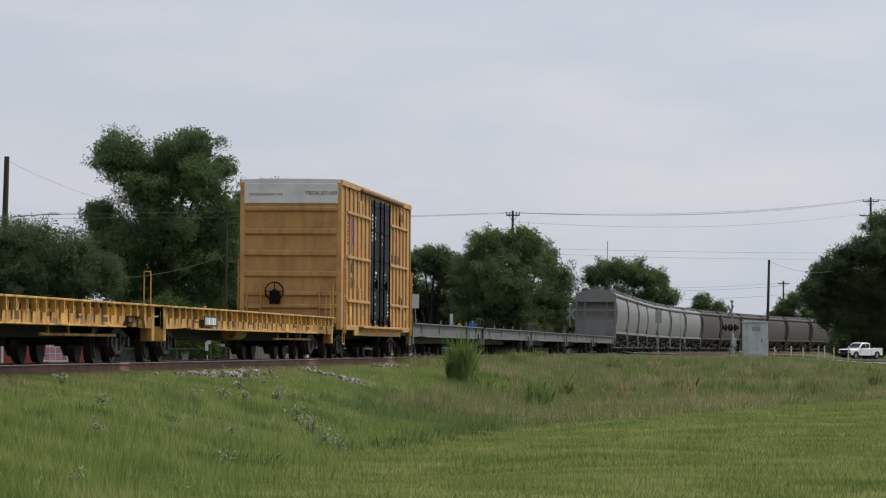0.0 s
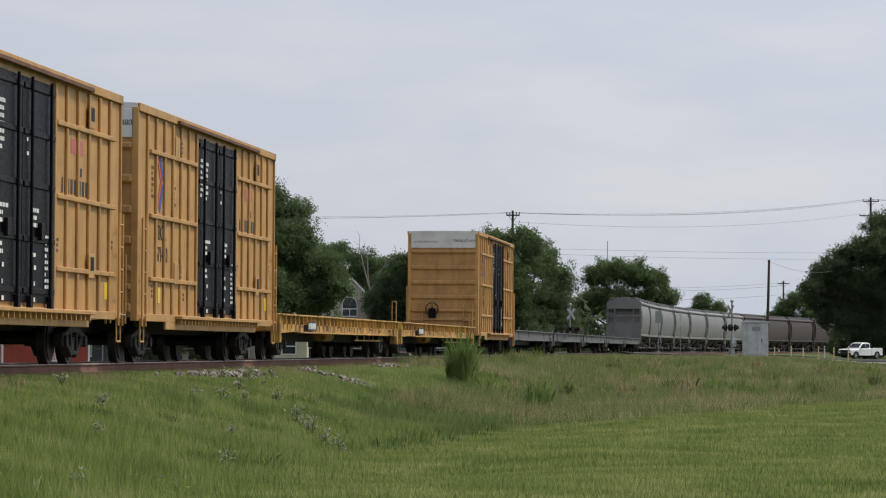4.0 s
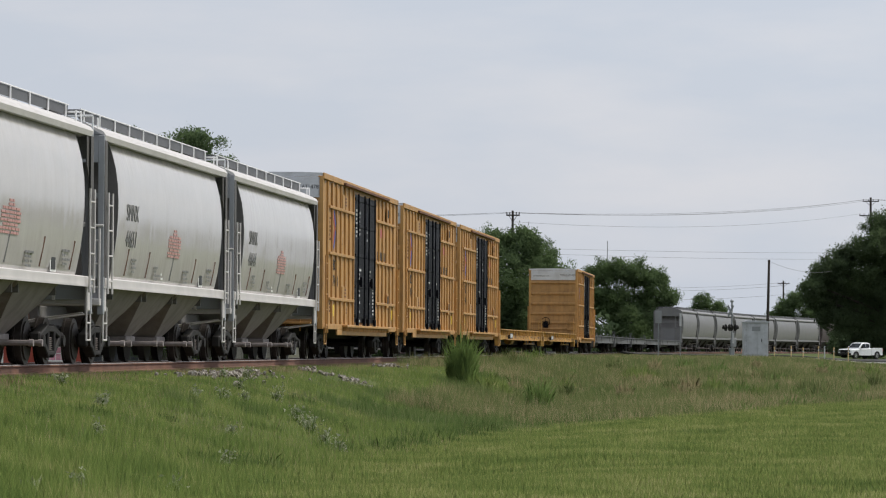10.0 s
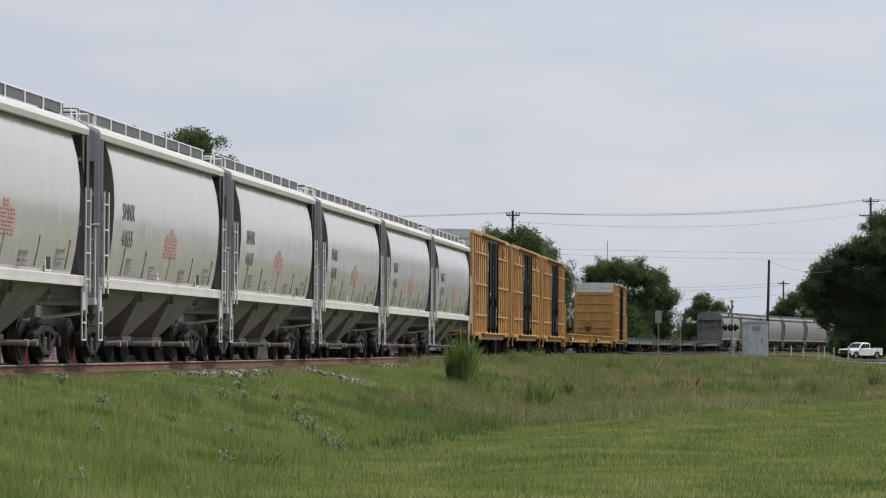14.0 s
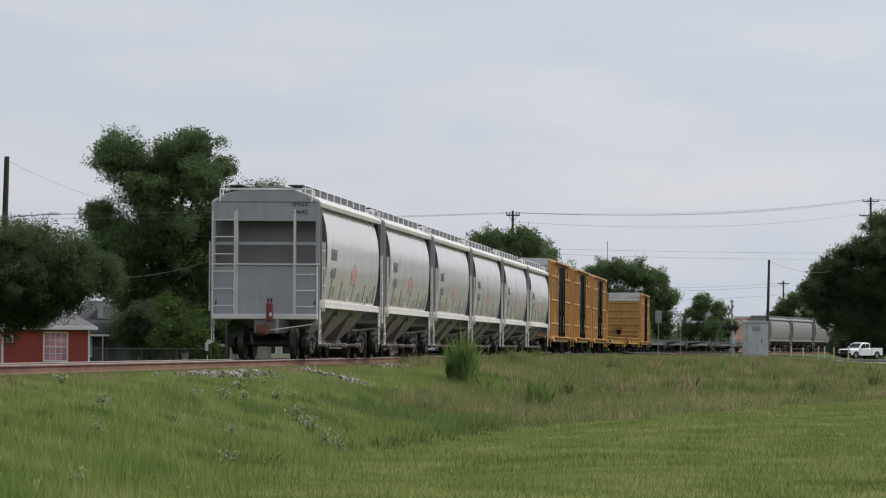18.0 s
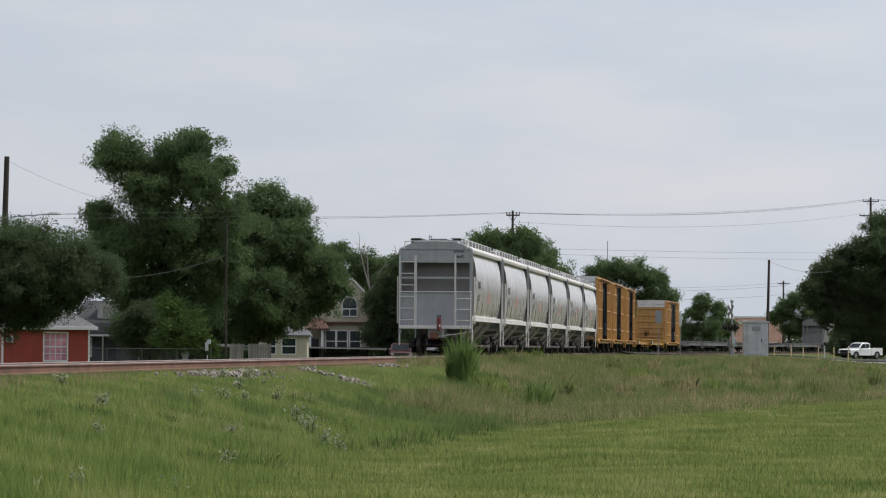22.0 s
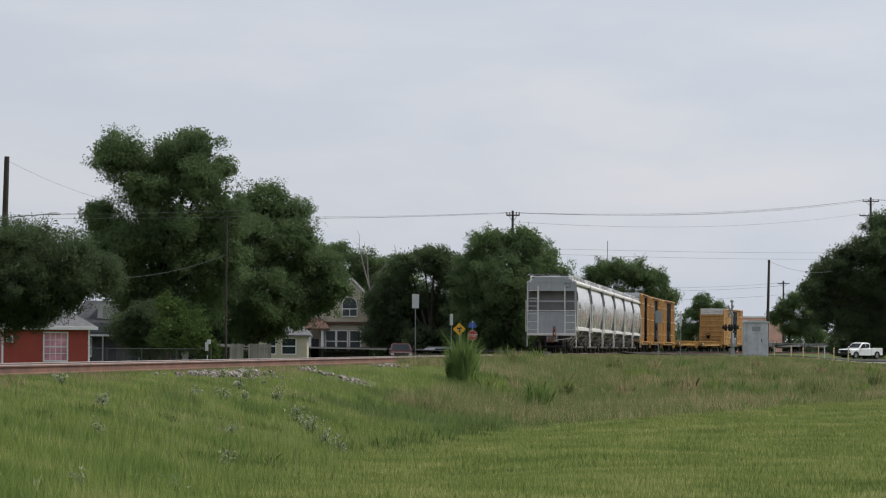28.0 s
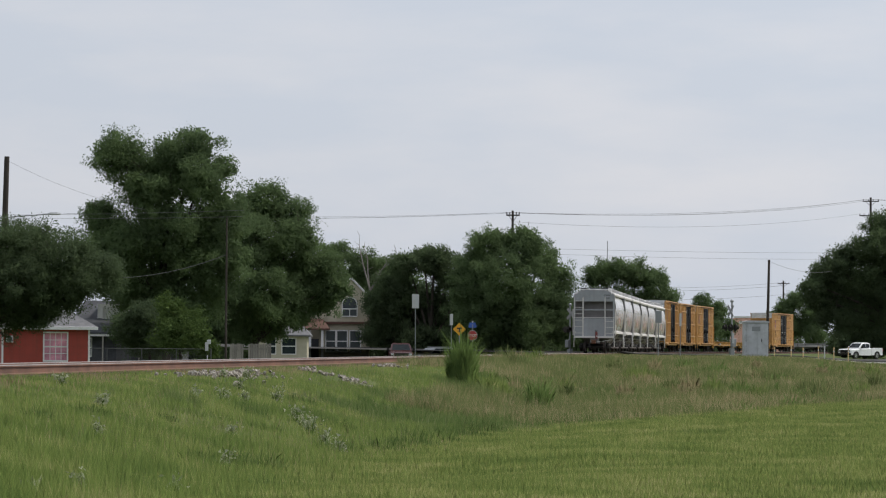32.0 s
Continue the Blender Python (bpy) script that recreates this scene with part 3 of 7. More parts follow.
        part("end_sill", add_box(bmesh.new(), (min(x, x + sgn * 0.16), -1.5, 1.12), (max(x, x + sgn * 0.16), 1.5, 1.26), 0.015), paint_trim, car)
        for k in (-1, 1):
            xx = x + sgn * 0.13
            make_ladder(car, (xx, k * 1.48), (xx, k * 0.86), 1.25, 4.15 if k > 0 else 2.6, 6 if k > 0 else 3, paint_trim)
            ys = k * 1.60
            if near:
                make_ladder(car, (x - sgn * 0.12, ys), (x - sgn * 0.55, ys), 1.35, 3.3, 4, paint_trim)
            bm = add_box(bmesh.new(), (min(x, x - sgn * 0.34), k * 1.5 - 0.03, 1.0), (max(x, x - sgn * 0.34), k * 1.5 + 0.03, 1.66), 0.02)
            part("corner_bracket", bm, paint_trim, car)
            for q in (0.06, 0.42):
                bar_part("step_hanger", (x - sgn * q, k * 1.52, 0.45), (x - sgn * q, k * 1.52, 1.1), 0.018, paint_trim, car, seg=6)
            for z in (0.46, 0.78):
                bar_part("sill_step", (x - sgn * 0.06, k * 1.52, z), (x - sgn * 0.42, k * 1.52, z), 0.02, paint_trim, car, seg=6)
        make_coupler(car, sgn * (hl - 0.7), sgn, hl)
        make_truck(car, sgn * (hl - 2.15))
        # crossover walk at the roof's end
        zc = 4.79
        bm = add_box(bmesh.new(), (min(x, x - sgn * 0.3), -1.05, zc), (max(x, x - sgn * 0.3), 1.05, zc + 0.03), 0.01)
        walk_ob = part("end_walk", bm, GRATING, car)
        bar_part("walk_rail", (x, -1.3, 4.77), (x, 1.3, 4.77), 0.022, RAIL_WHITE if near else paint_trim, walk_ob, seg=6)
        bm = add_bar(bmesh.new(), (x - sgn * 0.2, 0.3, 5.0), (x - sgn * 1.1, 0.3, 5.0), 0.016, seg=6)
        for q in (0.2, 1.1):
            add_bar(bm, (x - sgn * q, 0.3, 4.8), (x - sgn * q, 0.3, 5.0), 0.016, seg=6)
        part("hatch_loop", bm, GRATING, walk_ob)
        for y in (-1.3, 1.3):
            bar_part("walk_post", (x, y, 4.42), (x, y, zc - 0.02), 0.018, RAIL_WHITE if near else paint_trim, walk_ob, seg=6)
            bar_part("walk_post", (x - sgn * 0.5, y, 4.42), (x - sgn * 0.5, y, zc - 0.02), 0.018, RAIL_WHITE if near else paint_trim, walk_ob, seg=6)
    # trough hatch and the running boards beside it
    part("hatch_coaming", add_box(bmesh.new(), (-b, -0.36, 4.74), (b, 0.36, 4.91), 0.03), GRATING, car)
    for sgn in (-1, 1):
        y0, y1 = sorted((sgn * 0.62, sgn * 1.02))
        board = box_part("running_board", (-e, y0, 4.86), (e, y1, 4.90), GRATING, car)
        box_part("board_edge", (-e, sgn * 1.03 - 0.012, 4.70), (e, sgn * 1.03 + 0.012, 4.90), GRATING, board)
        rail_mat = RAIL_WHITE if near else paint_trim
        bar_part("board_rail", (-e, sgn * 1.06, 4.905), (e, sgn * 1.06, 4.905), 0.012, rail_mat, board, seg=6)
        nn = 10 if near else 6
        for i in range(nn):
            x = -e + 0.3 + i * (2 * e - 0.6) / (nn - 1)
            bar_part("board_post", (x, sgn * 1.06, 4.62), (x, sgn * 1.06, 4.905), 0.02, rail_mat, board, seg=6)
    if near:
        def on_side(x, z):
            w = np.interp(z, [q[0] for q in SECTION], [q[1] for q in SECTION])
            return -float(w) - 0.008
        rnd = random.Random(12)
        for k, w in enumerate((0.35, 0.45, 1.3, 1.5, 1.45, 1.5, 1.1, 1.5, 1.4)):
            z = 2.80 - k * 0.068
            x = 0.2 - w / 2
            while x < 0.2 + w / 2 - 0.05:
                q = min(x + rnd.uniform(0.12, 0.4), 0.2 + w / 2)
                box_part("red_stencil", (x, on_side(0, z + 0.02) - 0.002, z - 0.022), (q, on_side(0, z) + 0.02, z + 0.022), FADED_RED, car, bevel=0)
                x = q + 0.03
        box_part("panel_border", (3.83, on_side(0, 1.8) - 0.002, 1.68), (4.32, on_side(0, 1.9) + 0.01, 2.12), WHITE_INK, car, bevel=0)
        for x in (-4.9, -2.6, 0.2, 3.0, 5.6):
            pts = [(1.75, on_side(0, 1.75)), (2.28, on_side(0, 2.28))]
            bar_part("seam_mark", (x, pts[0][1] + 0.004, 1.75), (x + 0.05, pts[1][1] + 0.004, 2.28), 0.02, RUST if x != 0.2 else GREY_INK, car, seg=5)
        box_part("data_panel", (3.9, on_side(0, 1.8) - 0.004, 1.72), (4.25, on_side(0, 1.9), 2.05), BLACK_INK, car, bevel=0)
        for x, z, sd in ((-4.5, 2.1, 3), (-1.9, 2.0, 4), (1.6, 2.0, 5), (4.6, 2.1, 6)):
            bars("data_stencil", (3, 2, 3, 2), GREY_INK, car, x, on_side(0, z) - 0.004, z, 0.16, 0.08, sd)
        bars("white_panel", (1, 1), WHITE_INK, car, -0.9, on_side(0, 1.8) - 0.006, 1.88, 0.16, 0.09, 8)
    return tagged(car, label, "hopper car", group)


def number_hopper(car, number):
    hl = HOP_L / 2 - 0.55
    lettering("reporting_mark", "SMNX", 0.125, BLACK_INK, car, end_at(-hl - 0.006, -0.97, 4.34))
    lettering("car_number", number, 0.125, BLACK_INK, car, end_at(-hl - 0.006, -0.97, 4.13))
    zs, ws = [q[0] for q in SECTION], [q[1] for q in SECTION]
    for name, word, z in (("reporting_mark", "SMNX", 2.98), ("car_number", number, 2.46)):
        top, low = float(np.interp(z + 0.17, zs, ws)), float(np.interp(z - 0.17, zs, ws))
        lean = math.degrees(math.atan2(top - low, 0.34))
        lettering(name, word, 0.34, GREY_INK, car, pose(-4.75, -float(np.interp(z, zs, ws)) - 0.010, z, 90 + lean, 0, 0))
    return car


# ---- the flatcar ----
FLAT_L = 28.70


def make_flatcar(material, label, group, near=True):
    car = empty("flatcar")
    hl = FLAT_L / 2
    e = hl - 0.55
    box_part("deck", (-e, -1.42, 1.08), (e, 1.42, 1.16), material, car)
    part("centre_sill", add_box(bmesh.new(), (-e, -0.35, 0.5), (e, 0.35, 1.08), 0.02), STEEL_DARK if near else material, car)
    for sgn in (-1, 1):
        # side girder with the notches over the trucks
        prof = [(-e, 1.20), (e, 1.20), (e, 0.72), (e - 0.9, 0.72), (e - 1.1, 0.98), (e - 3.0, 0.98), (e - 3.5, 0.72),
                (-e + 3.5, 0.72), (-e + 3.0, 0.98), (-e + 1.1, 0.98), (-e + 0.9, 0.72), (-e, 0.72)]
        bm = bmesh.new()
        for y in (sgn * 1.44,):
            a = [bm.verts.new((x, y, z)) for x, z in prof]
            c = [bm.verts.new((x, y - sgn * 0.05, z)) for x, z in prof]
            bm.faces.new(a)
            bm.faces.new(c[::-1])
            for i in range(len(prof)):
                bm.faces.new((a[i], a[(i + 1) % len(prof)], c[(i + 1) % len(prof)], c[i]))
        bmesh.ops.triangulate(bm, faces=[f for f in bm.faces if len(f.verts) > 4])
        bmesh.ops.recalc_face_normals(bm, faces=bm.faces)
        girder = part("side_girder", bm, material, car)
        o = sgn * 1.44
        lo, hi = sorted((o, o + sgn * 0.10))
        box_part("top_flange", (-e, lo, 1.17), (e, hi, 1.215), material, girder)
        box_part("bottom_flange", (-e + 3.5, lo, 0.715), (e - 3.5, hi, 0.75), material, girder)
        rnd = random.Random(4)
        for i in range(34 if near else 0):
            x = -e + 0.7 + i * (2 * e - 1.4) / 33
            bm = bmesh.new()
            add_box(bm, (x - 0.09, lo, 1.0), (x - 0.04, hi, 1.17))
            add_box(bm, (x + 0.05, lo, 0.95), (x + 0.10, hi, 1.09))
            add_box(bm, (x - 0.09, lo, 0.95), (x + 0.10, hi, 1.0))
            part("tie_down_hook", bm, material, girder)
            if near:
                h = rnd.uniform(0.08, 0.22)
                box_part("rust_run", (x - 0.07, o - 0.003 if sgn < 0 else o, 0.95 - h), (x + rnd.uniform(-0.02, 0.06), o if sgn < 0 else o + 0.003, 0.94), RUST, girder, "brown rust run", bevel=0)
        if not near:
            for x in (-e + 3.0, -e + 9.5, e - 7.0, e - 2.6):
                m = Matrix.Translation((x, 0, 1.0)) @ Matrix.Rotation(radians(12), 4, "Y")
                part("dark_patch", add_box(bmesh.new(), (-0.3, o - 0.004 if sgn < 0 else o, -0.14), (0.3, o if sgn < 0 else o + 0.004, 0.14), 0, m), STEEL_DARK, girder)
        if near:
            for i in range(9):
                x = -e + 4 + i * 2.6
                box_part("stencil_patch", (x, o - 0.003 if sgn < 0 else o, 0.8 + rnd.uniform(0, 0.1)), (x + rnd.uniform(0.25, 0.7), o if sgn < 0 else o + 0.003, 0.9 + rnd.uniform(0, 0.08)), RUST, girder, bevel=0)
            bm = bmesh.new()
            add_bar(bm, (3.5, sgn * 1.25, 0.56), (e - 3.2, sgn * 1.25, 0.56), 0.03, seg=6)
            for x in (4.2, 6.0, 8.4):
                add_bar(bm, (x, sgn * 1.25, 0.56), (x, sgn * 1.25, 0.9), 0.03, seg=6)
            part("brake_rod", bm, material, car)
            bar_part("air_tank", (-1.2, sgn * 0.8, 0.72), (0.6, sgn * 0.8, 0.72), 0.2, material, car, seg=12)
    for x0, x1 in ((-e + 4.6, -e + 6.4),) if near else ():
        board = box_part("number_board", (x0, -1.56, 0.80), (x1, -1.441, 1.04), BLACK_INK, car, bevel=0)
        bars("number_marks", (9,), WHITE_INK, board, x0 + 0.1, -1.562, 1.0, 0.11, 0.29, 9, gap=0.6)
    for sgn in (-1, 1):
        x = sgn * e
        bm = add_box(bmesh.new(), (min(x, x - sgn * 0.25), -1.46, 0.45), (max(x, x - sgn * 0.25), -1.2, 1.22), 0.02)
        part("end_post", bm, material, car)
        bm = add_box(bmesh.new(), (min(x, x - sgn * 0.25), 1.2, 0.45), (max(x, x - sgn * 0.25), 1.46, 1.22), 0.02)
        part("end_post", bm, material, car)
        part("end_sill", add_box(bmesh.new(), (min(x, x - sgn * 0.15), -1.4, 0.75), (max(x, x - sgn * 0.15), 1.4, 1.2), 0.02), material, car)
        make_coupler(car, sgn * (hl - 0.9), sgn, hl)
        make_truck(car, sgn * (hl - 2.75))
        for y, x2, h in ((-1.35, x - sgn * 0.25, 0.7 if near else 0.4),) if sgn > 0 or not near else ():
            bm = bmesh.new()
            for q in (-0.07, 0.07):
                add_bar(bm, (x2, y + q, 1.15), (x2, y + q, 1.2 + h), 0.014, seg=6)
            add_bar(bm, (x2, y - 0.07, 1.2 + h), (x2, y + 0.07, 1.2 + h), 0.014, seg=6)
            part("hand_hold", bm, material, car)
    for x, h in ((5.4, 0.2),) if near else ((-9.0, 0.3), (-3.0, 0.3), (3.4, 0.35), (9.2, 0.3)):
        bm = bmesh.new()
        for q in (-0.12, 0.12):
            add_bar(bm, (x + q, 0.9, 1.15), (x + q, 0.9, 1.2 + h), 0.03, seg=6)
        add_bar(bm, (x - 0.12, 0.9, 1.2 + h), (x + 0.12, 0.9, 1.2 + h), 0.03, seg=6)
        part("hitch_frame", bm, material, car)
    return tagged(car, label, "flatcar", group)


# ---- the train, front cars first: station of each car's middle from the reference coupler ----
TRAIN = []


def make_train():
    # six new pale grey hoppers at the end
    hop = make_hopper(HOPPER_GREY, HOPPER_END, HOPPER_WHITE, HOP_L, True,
                      "clean pale grey curve-sided covered hopper with white trim and red stencils", "new hoppers at the train's end")
    cars = [hop] + [copy_thing(hop, Matrix()) for _ in range(5)]
    for i, (c, num) in enumerate(zip(cars, ("44644", "44651", "44638", "44647", "44655", "44642"))):
        number_hopper(c, num)
        TRAIN.append((c, -3 * BOX_L - (i + 0.5) * HOP_L))
    last = cars[-1]
    x = -HOP_L / 2 + 0.02
    dev = part("end_device", add_box(bmesh.new(), (x - 0.12, -0.30, 1.05), (x + 0.1, -0.12, 1.58), 0.03), EOT_RED, last, "red end-of-train device")
    for q in (-0.255, -0.165):
        bar_part("antenna", (x, q, 1.58), (x, q, 1.70), 0.03, BLACK_INK, dev, seg=6)
    box_part("white_mark", (x - 0.127, -0.28, 1.2), (x - 0.121, -0.22, 1.3), WHITE_INK, dev, bevel=0)
    last["label"] = "pale grey covered hopper, last car, with red end-of-train device"
    # four boxcars
    box = make_boxcar()
    boxes = [box] + [copy_thing(box, Matrix()) for _ in range(3)]
    for c, num, k in zip(boxes, ("671478", "671473", "671480", "671459"), (-2.5 * BOX_L, -1.5 * BOX_L, -0.5 * BOX_L, 57.4 + BOX_L / 2)):
        number_boxcar(c, num)
        TRAIN.append((c, k))
    # two yellow flatcars between them
    flat = make_flatcar(FLAT_YELLOW, "rust-stained yellow flatcar with rows of tie-down hooks", "yellow flatcars")
    for i, c in enumerate((flat, copy_thing(flat, Matrix()))):
        TRAIN.append((c, (i + 0.5) * FLAT_L))
    # five grey flatcars ahead
    base = 57.4 + BOX_L
    grey = make_flatcar(FLAT_GREY, "weathered grey empty flatcar with hand-hold posts", "grey flatcars", near=False)
    for i, c in enumerate([grey] + [copy_thing(grey, Matrix()) for _ in range(4)]):
        TRAIN.append((c, base + (i + 0.5) * FLAT_L))
    base += 5 * FLAT_L
    far = make_hopper(FAR_GREY, FAR_GREY, FAR_GREY, 20.0, False, "weathered grey covered hopper far up the line", "weathered grey hoppers")
    for i, c in enumerate([far] + [copy_thing(far, Matrix()) for _ in range(6)]):
        TRAIN.append((c, base + (i + 0.5) * 20.0))
    base += 140.0
    brown = make_hopper(BROWN_CAR, BROWN_CAR, BROWN_CAR, 21.4, False, "dull brown covered hopper far up the line", "brown hoppers")
    for i, c in enumerate([brown] + [copy_thing(brown, Matrix()) for _ in range(7)]):
        TRAIN.append((c, base + (i + 0.5) * 21.4))


make_train()


def gz(x, y):
    return float(ground_z([x], [y])[0])


def mix_material(name, colours, scale, rough=0.9, bump=0.0, fine=None, island=0.0):
    """Blotches of several colours at two scales."""
    m = bpy.data.materials.new(name)
    m.use_nodes = True
    nt = m.node_tree
    bsdf = nt.nodes["Principled BSDF"]
    bsdf.inputs["Roughness"].default_value = rough
    bsdf.inputs["Specular IOR Level"].default_value = 0.1
    co = nt.nodes.new("ShaderNodeTexCoord")
    n1 = nt.nodes.new("ShaderNodeTexNoise")
    n1.inputs["Scale"].default_value, n1.inputs["Detail"].default_value = scale, 6.0
    n2 = nt.nodes.new("ShaderNodeTexNoise")
    n2.inputs["Scale"].default_value, n2.inputs["Detail"].default_value = fine or scale * 14, 4.0
    nt.links.new(co.outputs["Object"], n1.inputs["Vector"])
    nt.links.new(co.outputs["Object"], n2.inputs["Vector"])
    add = nt.nodes.new("ShaderNodeMath")
    add.operation = "MULTIPLY_ADD"
    nt.links.new(n2.outputs["Fac"], add.inputs[0])
    add.inputs[1].default_value = 0.5
    spread = nt.nodes.new("ShaderNodeMapRange")
    spread.inputs["From Min"].default_value, spread.inputs["From Max"].default_value = 0.33, 0.67
    spread.inputs["To Min"].default_value, spread.inputs["To Max"].default_value = 0.15, 0.85
    nt.links.new(n1.outputs["Fac"], spread.inputs["Value"])
    nt.links.new(spread.outputs["Result"], add.inputs[2])
    last = add.outputs["Value"]
    if island:
        geo = nt.nodes.new("ShaderNodeNewGeometry")
        a2 = nt.nodes.new("ShaderNodeMath")
        a2.operation = "MULTIPLY_ADD"
        nt.links.new(geo.outputs["Random Per Island"], a2.inputs[0])
        a2.inputs[1].default_value = island
        nt.links.new(last, a2.inputs[2])
        last = a2.outputs["Value"]
    rp = nt.nodes.new("ShaderNodeValToRGB")
    els = rp.color_ramp.elements
    lo, hi = 0.35, 1.2 + island * 0.8
    while len(els) < len(colours):
        els.new(0.5)
    nrm = nt.nodes.new("ShaderNodeMapRange")
    nrm.inputs["From Min"].default_value, nrm.inputs["From Max"].default_value = lo, hi
    nt.links.new(last, nrm.inputs["Value"])
    for i, c in enumerate(colours):
        els[i].position = i / (len(colours) - 1)
        els[i].color = (*c, 1)
    nt.links.new(nrm.outputs["Result"], rp.inputs["Fac"])
    nt.links.new(rp.outputs["Color"], bsdf.inputs["Base Color"])
    if bump:
        bp = nt.nodes.new("ShaderNodeBump")
        bp.inputs["Strength"].default_value, bp.inputs["Distance"].default_value = bump, 0.05
        nt.links.new(n2.outputs["Fac"], bp.inputs["Height"])
        nt.links.new(bp.outputs["Normal"], bsdf.inputs["Normal"])
    return m


def leafy(name, colours, scale, island=0.7, through_light=0.3):
    """Blades and leaves: a blotchy colour, some light passing through."""
    m = mix_material(name, colours, scale, 0.75, 0, None, island)
    nt = m.node_tree
    bsdf = nt.nodes["Principled BSDF"]
    out = nt.nodes["Material Output"]
    tr = nt.nodes.new("ShaderNodeBsdfTranslucent")
    mx = nt.nodes.new("ShaderNodeMixShader")
    mx.inputs["Fac"].default_value = through_light
    src = bsdf.inputs["Base Color"].links[0].from_socket
    nt.links.new(src, tr.inputs["Color"])
    nt.links.new(bsdf.outputs["BSDF"], mx.inputs[1])
    nt.links.new(tr.outputs["BSDF"], mx.inputs[2])
    nt.links.new(mx.outputs["Shader"], out.inputs["Surface"])
    return m


SOIL_GRASS = mix_material("grass_ground", [(0.05, 0.062, 0.02), (0.075, 0.098, 0.03), (0.10, 0.125, 0.04), (0.13, 0.125, 0.06)], 0.12, 0.95, 0.5, 3.0)
LAWN = leafy("lawn_blades", [(0.042, 0.078, 0.017), (0.101, 0.150, 0.034), (0.174, 0.218, 0.056), (0.31, 0.30, 0.127)], 0.7, 0.9, 0.12)
BANK = leafy("bank_grass_blades", [(0.058, 0.104, 0.022), (0.098, 0.149, 0.034), (0.151, 0.205, 0.049), (0.29, 0.275, 0.12)], 0.8, 0.6, 0.12)
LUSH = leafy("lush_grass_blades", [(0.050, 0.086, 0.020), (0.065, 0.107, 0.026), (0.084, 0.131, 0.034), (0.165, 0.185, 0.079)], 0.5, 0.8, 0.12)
ROUGH = leafy("rough_grass_blades", [(0.049, 0.078, 0.023), (0.081, 0.114, 0.034), (0.128, 0.150, 0.053), (0.237, 0.214, 0.104)], 0.5, 0.9, 0.12)
DRY = leafy("dry_stalks", [(0.123, 0.119, 0.049), (0.190, 0.166, 0.081), (0.275, 0.233, 0.128), (0.351, 0.294, 0.176)], 0.35, 0.7, 0.12)
WEED = leafy("weed_leaves", [(0.055, 0.096, 0.022), (0.085, 0.142, 0.032), (0.15, 0.22, 0.055)], 0.8)
WEED = leafy("weed_leaves", [(0.08, 0.13, 0.035), (0.12, 0.19, 0.05), (0.2, 0.28, 0.08)], 0.8)
BROWN_GRASS = leafy("brown_thin_grass", [(0.16, 0.12, 0.07), (0.24, 0.18, 0.11), (0.32, 0.27, 0.16)], 0.6)
PALE_WEED = leafy("pale_weed_leaves", [(0.19, 0.25, 0.08), (0.33, 0.37, 0.15), (0.52, 0.53, 0.28)], 2.0)
PALE_WEED = leafy("pale_weed_leaves", [(0.187, 0.238, 0.115), (0.324, 0.353, 0.216), (0.490, 0.497, 0.396)], 2.0)
LEAF_DARK = leafy("tree_leaves_dark", [(0.074, 0.102, 0.056), (0.094, 0.130, 0.066), (0.116, 0.164, 0.074)], 0.35, 0.18, 0.6)
LEAF_MID = leafy("tree_leaves_green", [(0.092, 0.132, 0.068), (0.122, 0.175, 0.079), (0.155, 0.222, 0.092)], 0.3, 0.18, 0.6)
LEAF_FRESH = leafy("bush_leaves_fresh", [(0.055, 0.085, 0.028), (0.08, 0.125, 0.036), (0.115, 0.17, 0.048)], 0.5)
BARK = paint("bark", (0.055, 0.045, 0.035), 0.9, vary=0.3, scale=6, bump=0.6)
DEADWOOD = paint("dead_branches", (0.22, 0.20, 0.18), 0.9, vary=0.2)
BALLAST = mix_material("ballast_gravel", [(0.055, 0.035, 0.028), (0.09, 0.058, 0.045), (0.13, 0.10, 0.08), (0.2, 0.175, 0.16)], 1.2, 0.95, 0.8, 16.0)
STONE = mix_material("pale_ballast_stones", [(0.05, 0.042, 0.036), (0.14, 0.118, 0.098), (0.25, 0.222, 0.19), (0.55, 0.52, 0.47)], 2.0, 0.9, 0.3, 12.0, 0.5)
RAIL_RUST = paint("rusty_rail_side", (0.18, 0.092, 0.062), 0.85, vary=0.25, scale=2, dirt=0.3)
RAIL_HEAD = paint("worn_rail_head", (0.4, 0.37, 0.35), 0.45, 0.4, vary=0.15, scale=2)
TIE = paint("tarred_tie", (0.07, 0.05, 0.04), 0.9, vary=0.3, scale=5, island=0.2)
ASPHALT = mix_material("asphalt", [(0.045, 0.045, 0.045), (0.07, 0.068, 0.065), (0.11, 0.105, 0.1)], 0.6, 0.9, 0.2)
CONCRETE = mix_material("concrete", [(0.3, 0.29, 0.27), (0.4, 0.39, 0.37), (0.48, 0.47, 0.45)], 0.9, 0.9, 0.2)
GALV = paint("galvanised_steel", (0.27, 0.28, 0.29), 0.5, 0.5, vary=0.12)
CABINET = paint("aluminium_cabinet", (0.5, 0.51, 0.54), 0.5, 0.2, vary=0.1, dirt=0.3, dirt_rgb=(0.2, 0.2, 0.2), streak=0.3)
POLE_WOOD = paint("creosoted_pole", (0.045, 0.036, 0.03), 0.9, vary=0.25, scale=4, streak=0.3)
FENCE_WIRE = paint("weathered_fence_wire", (0.10, 0.105, 0.10), 0.7, 0.2, vary=0.15)
WIRE = paint("power_cable", (0.12, 0.12, 0.125), 0.6)
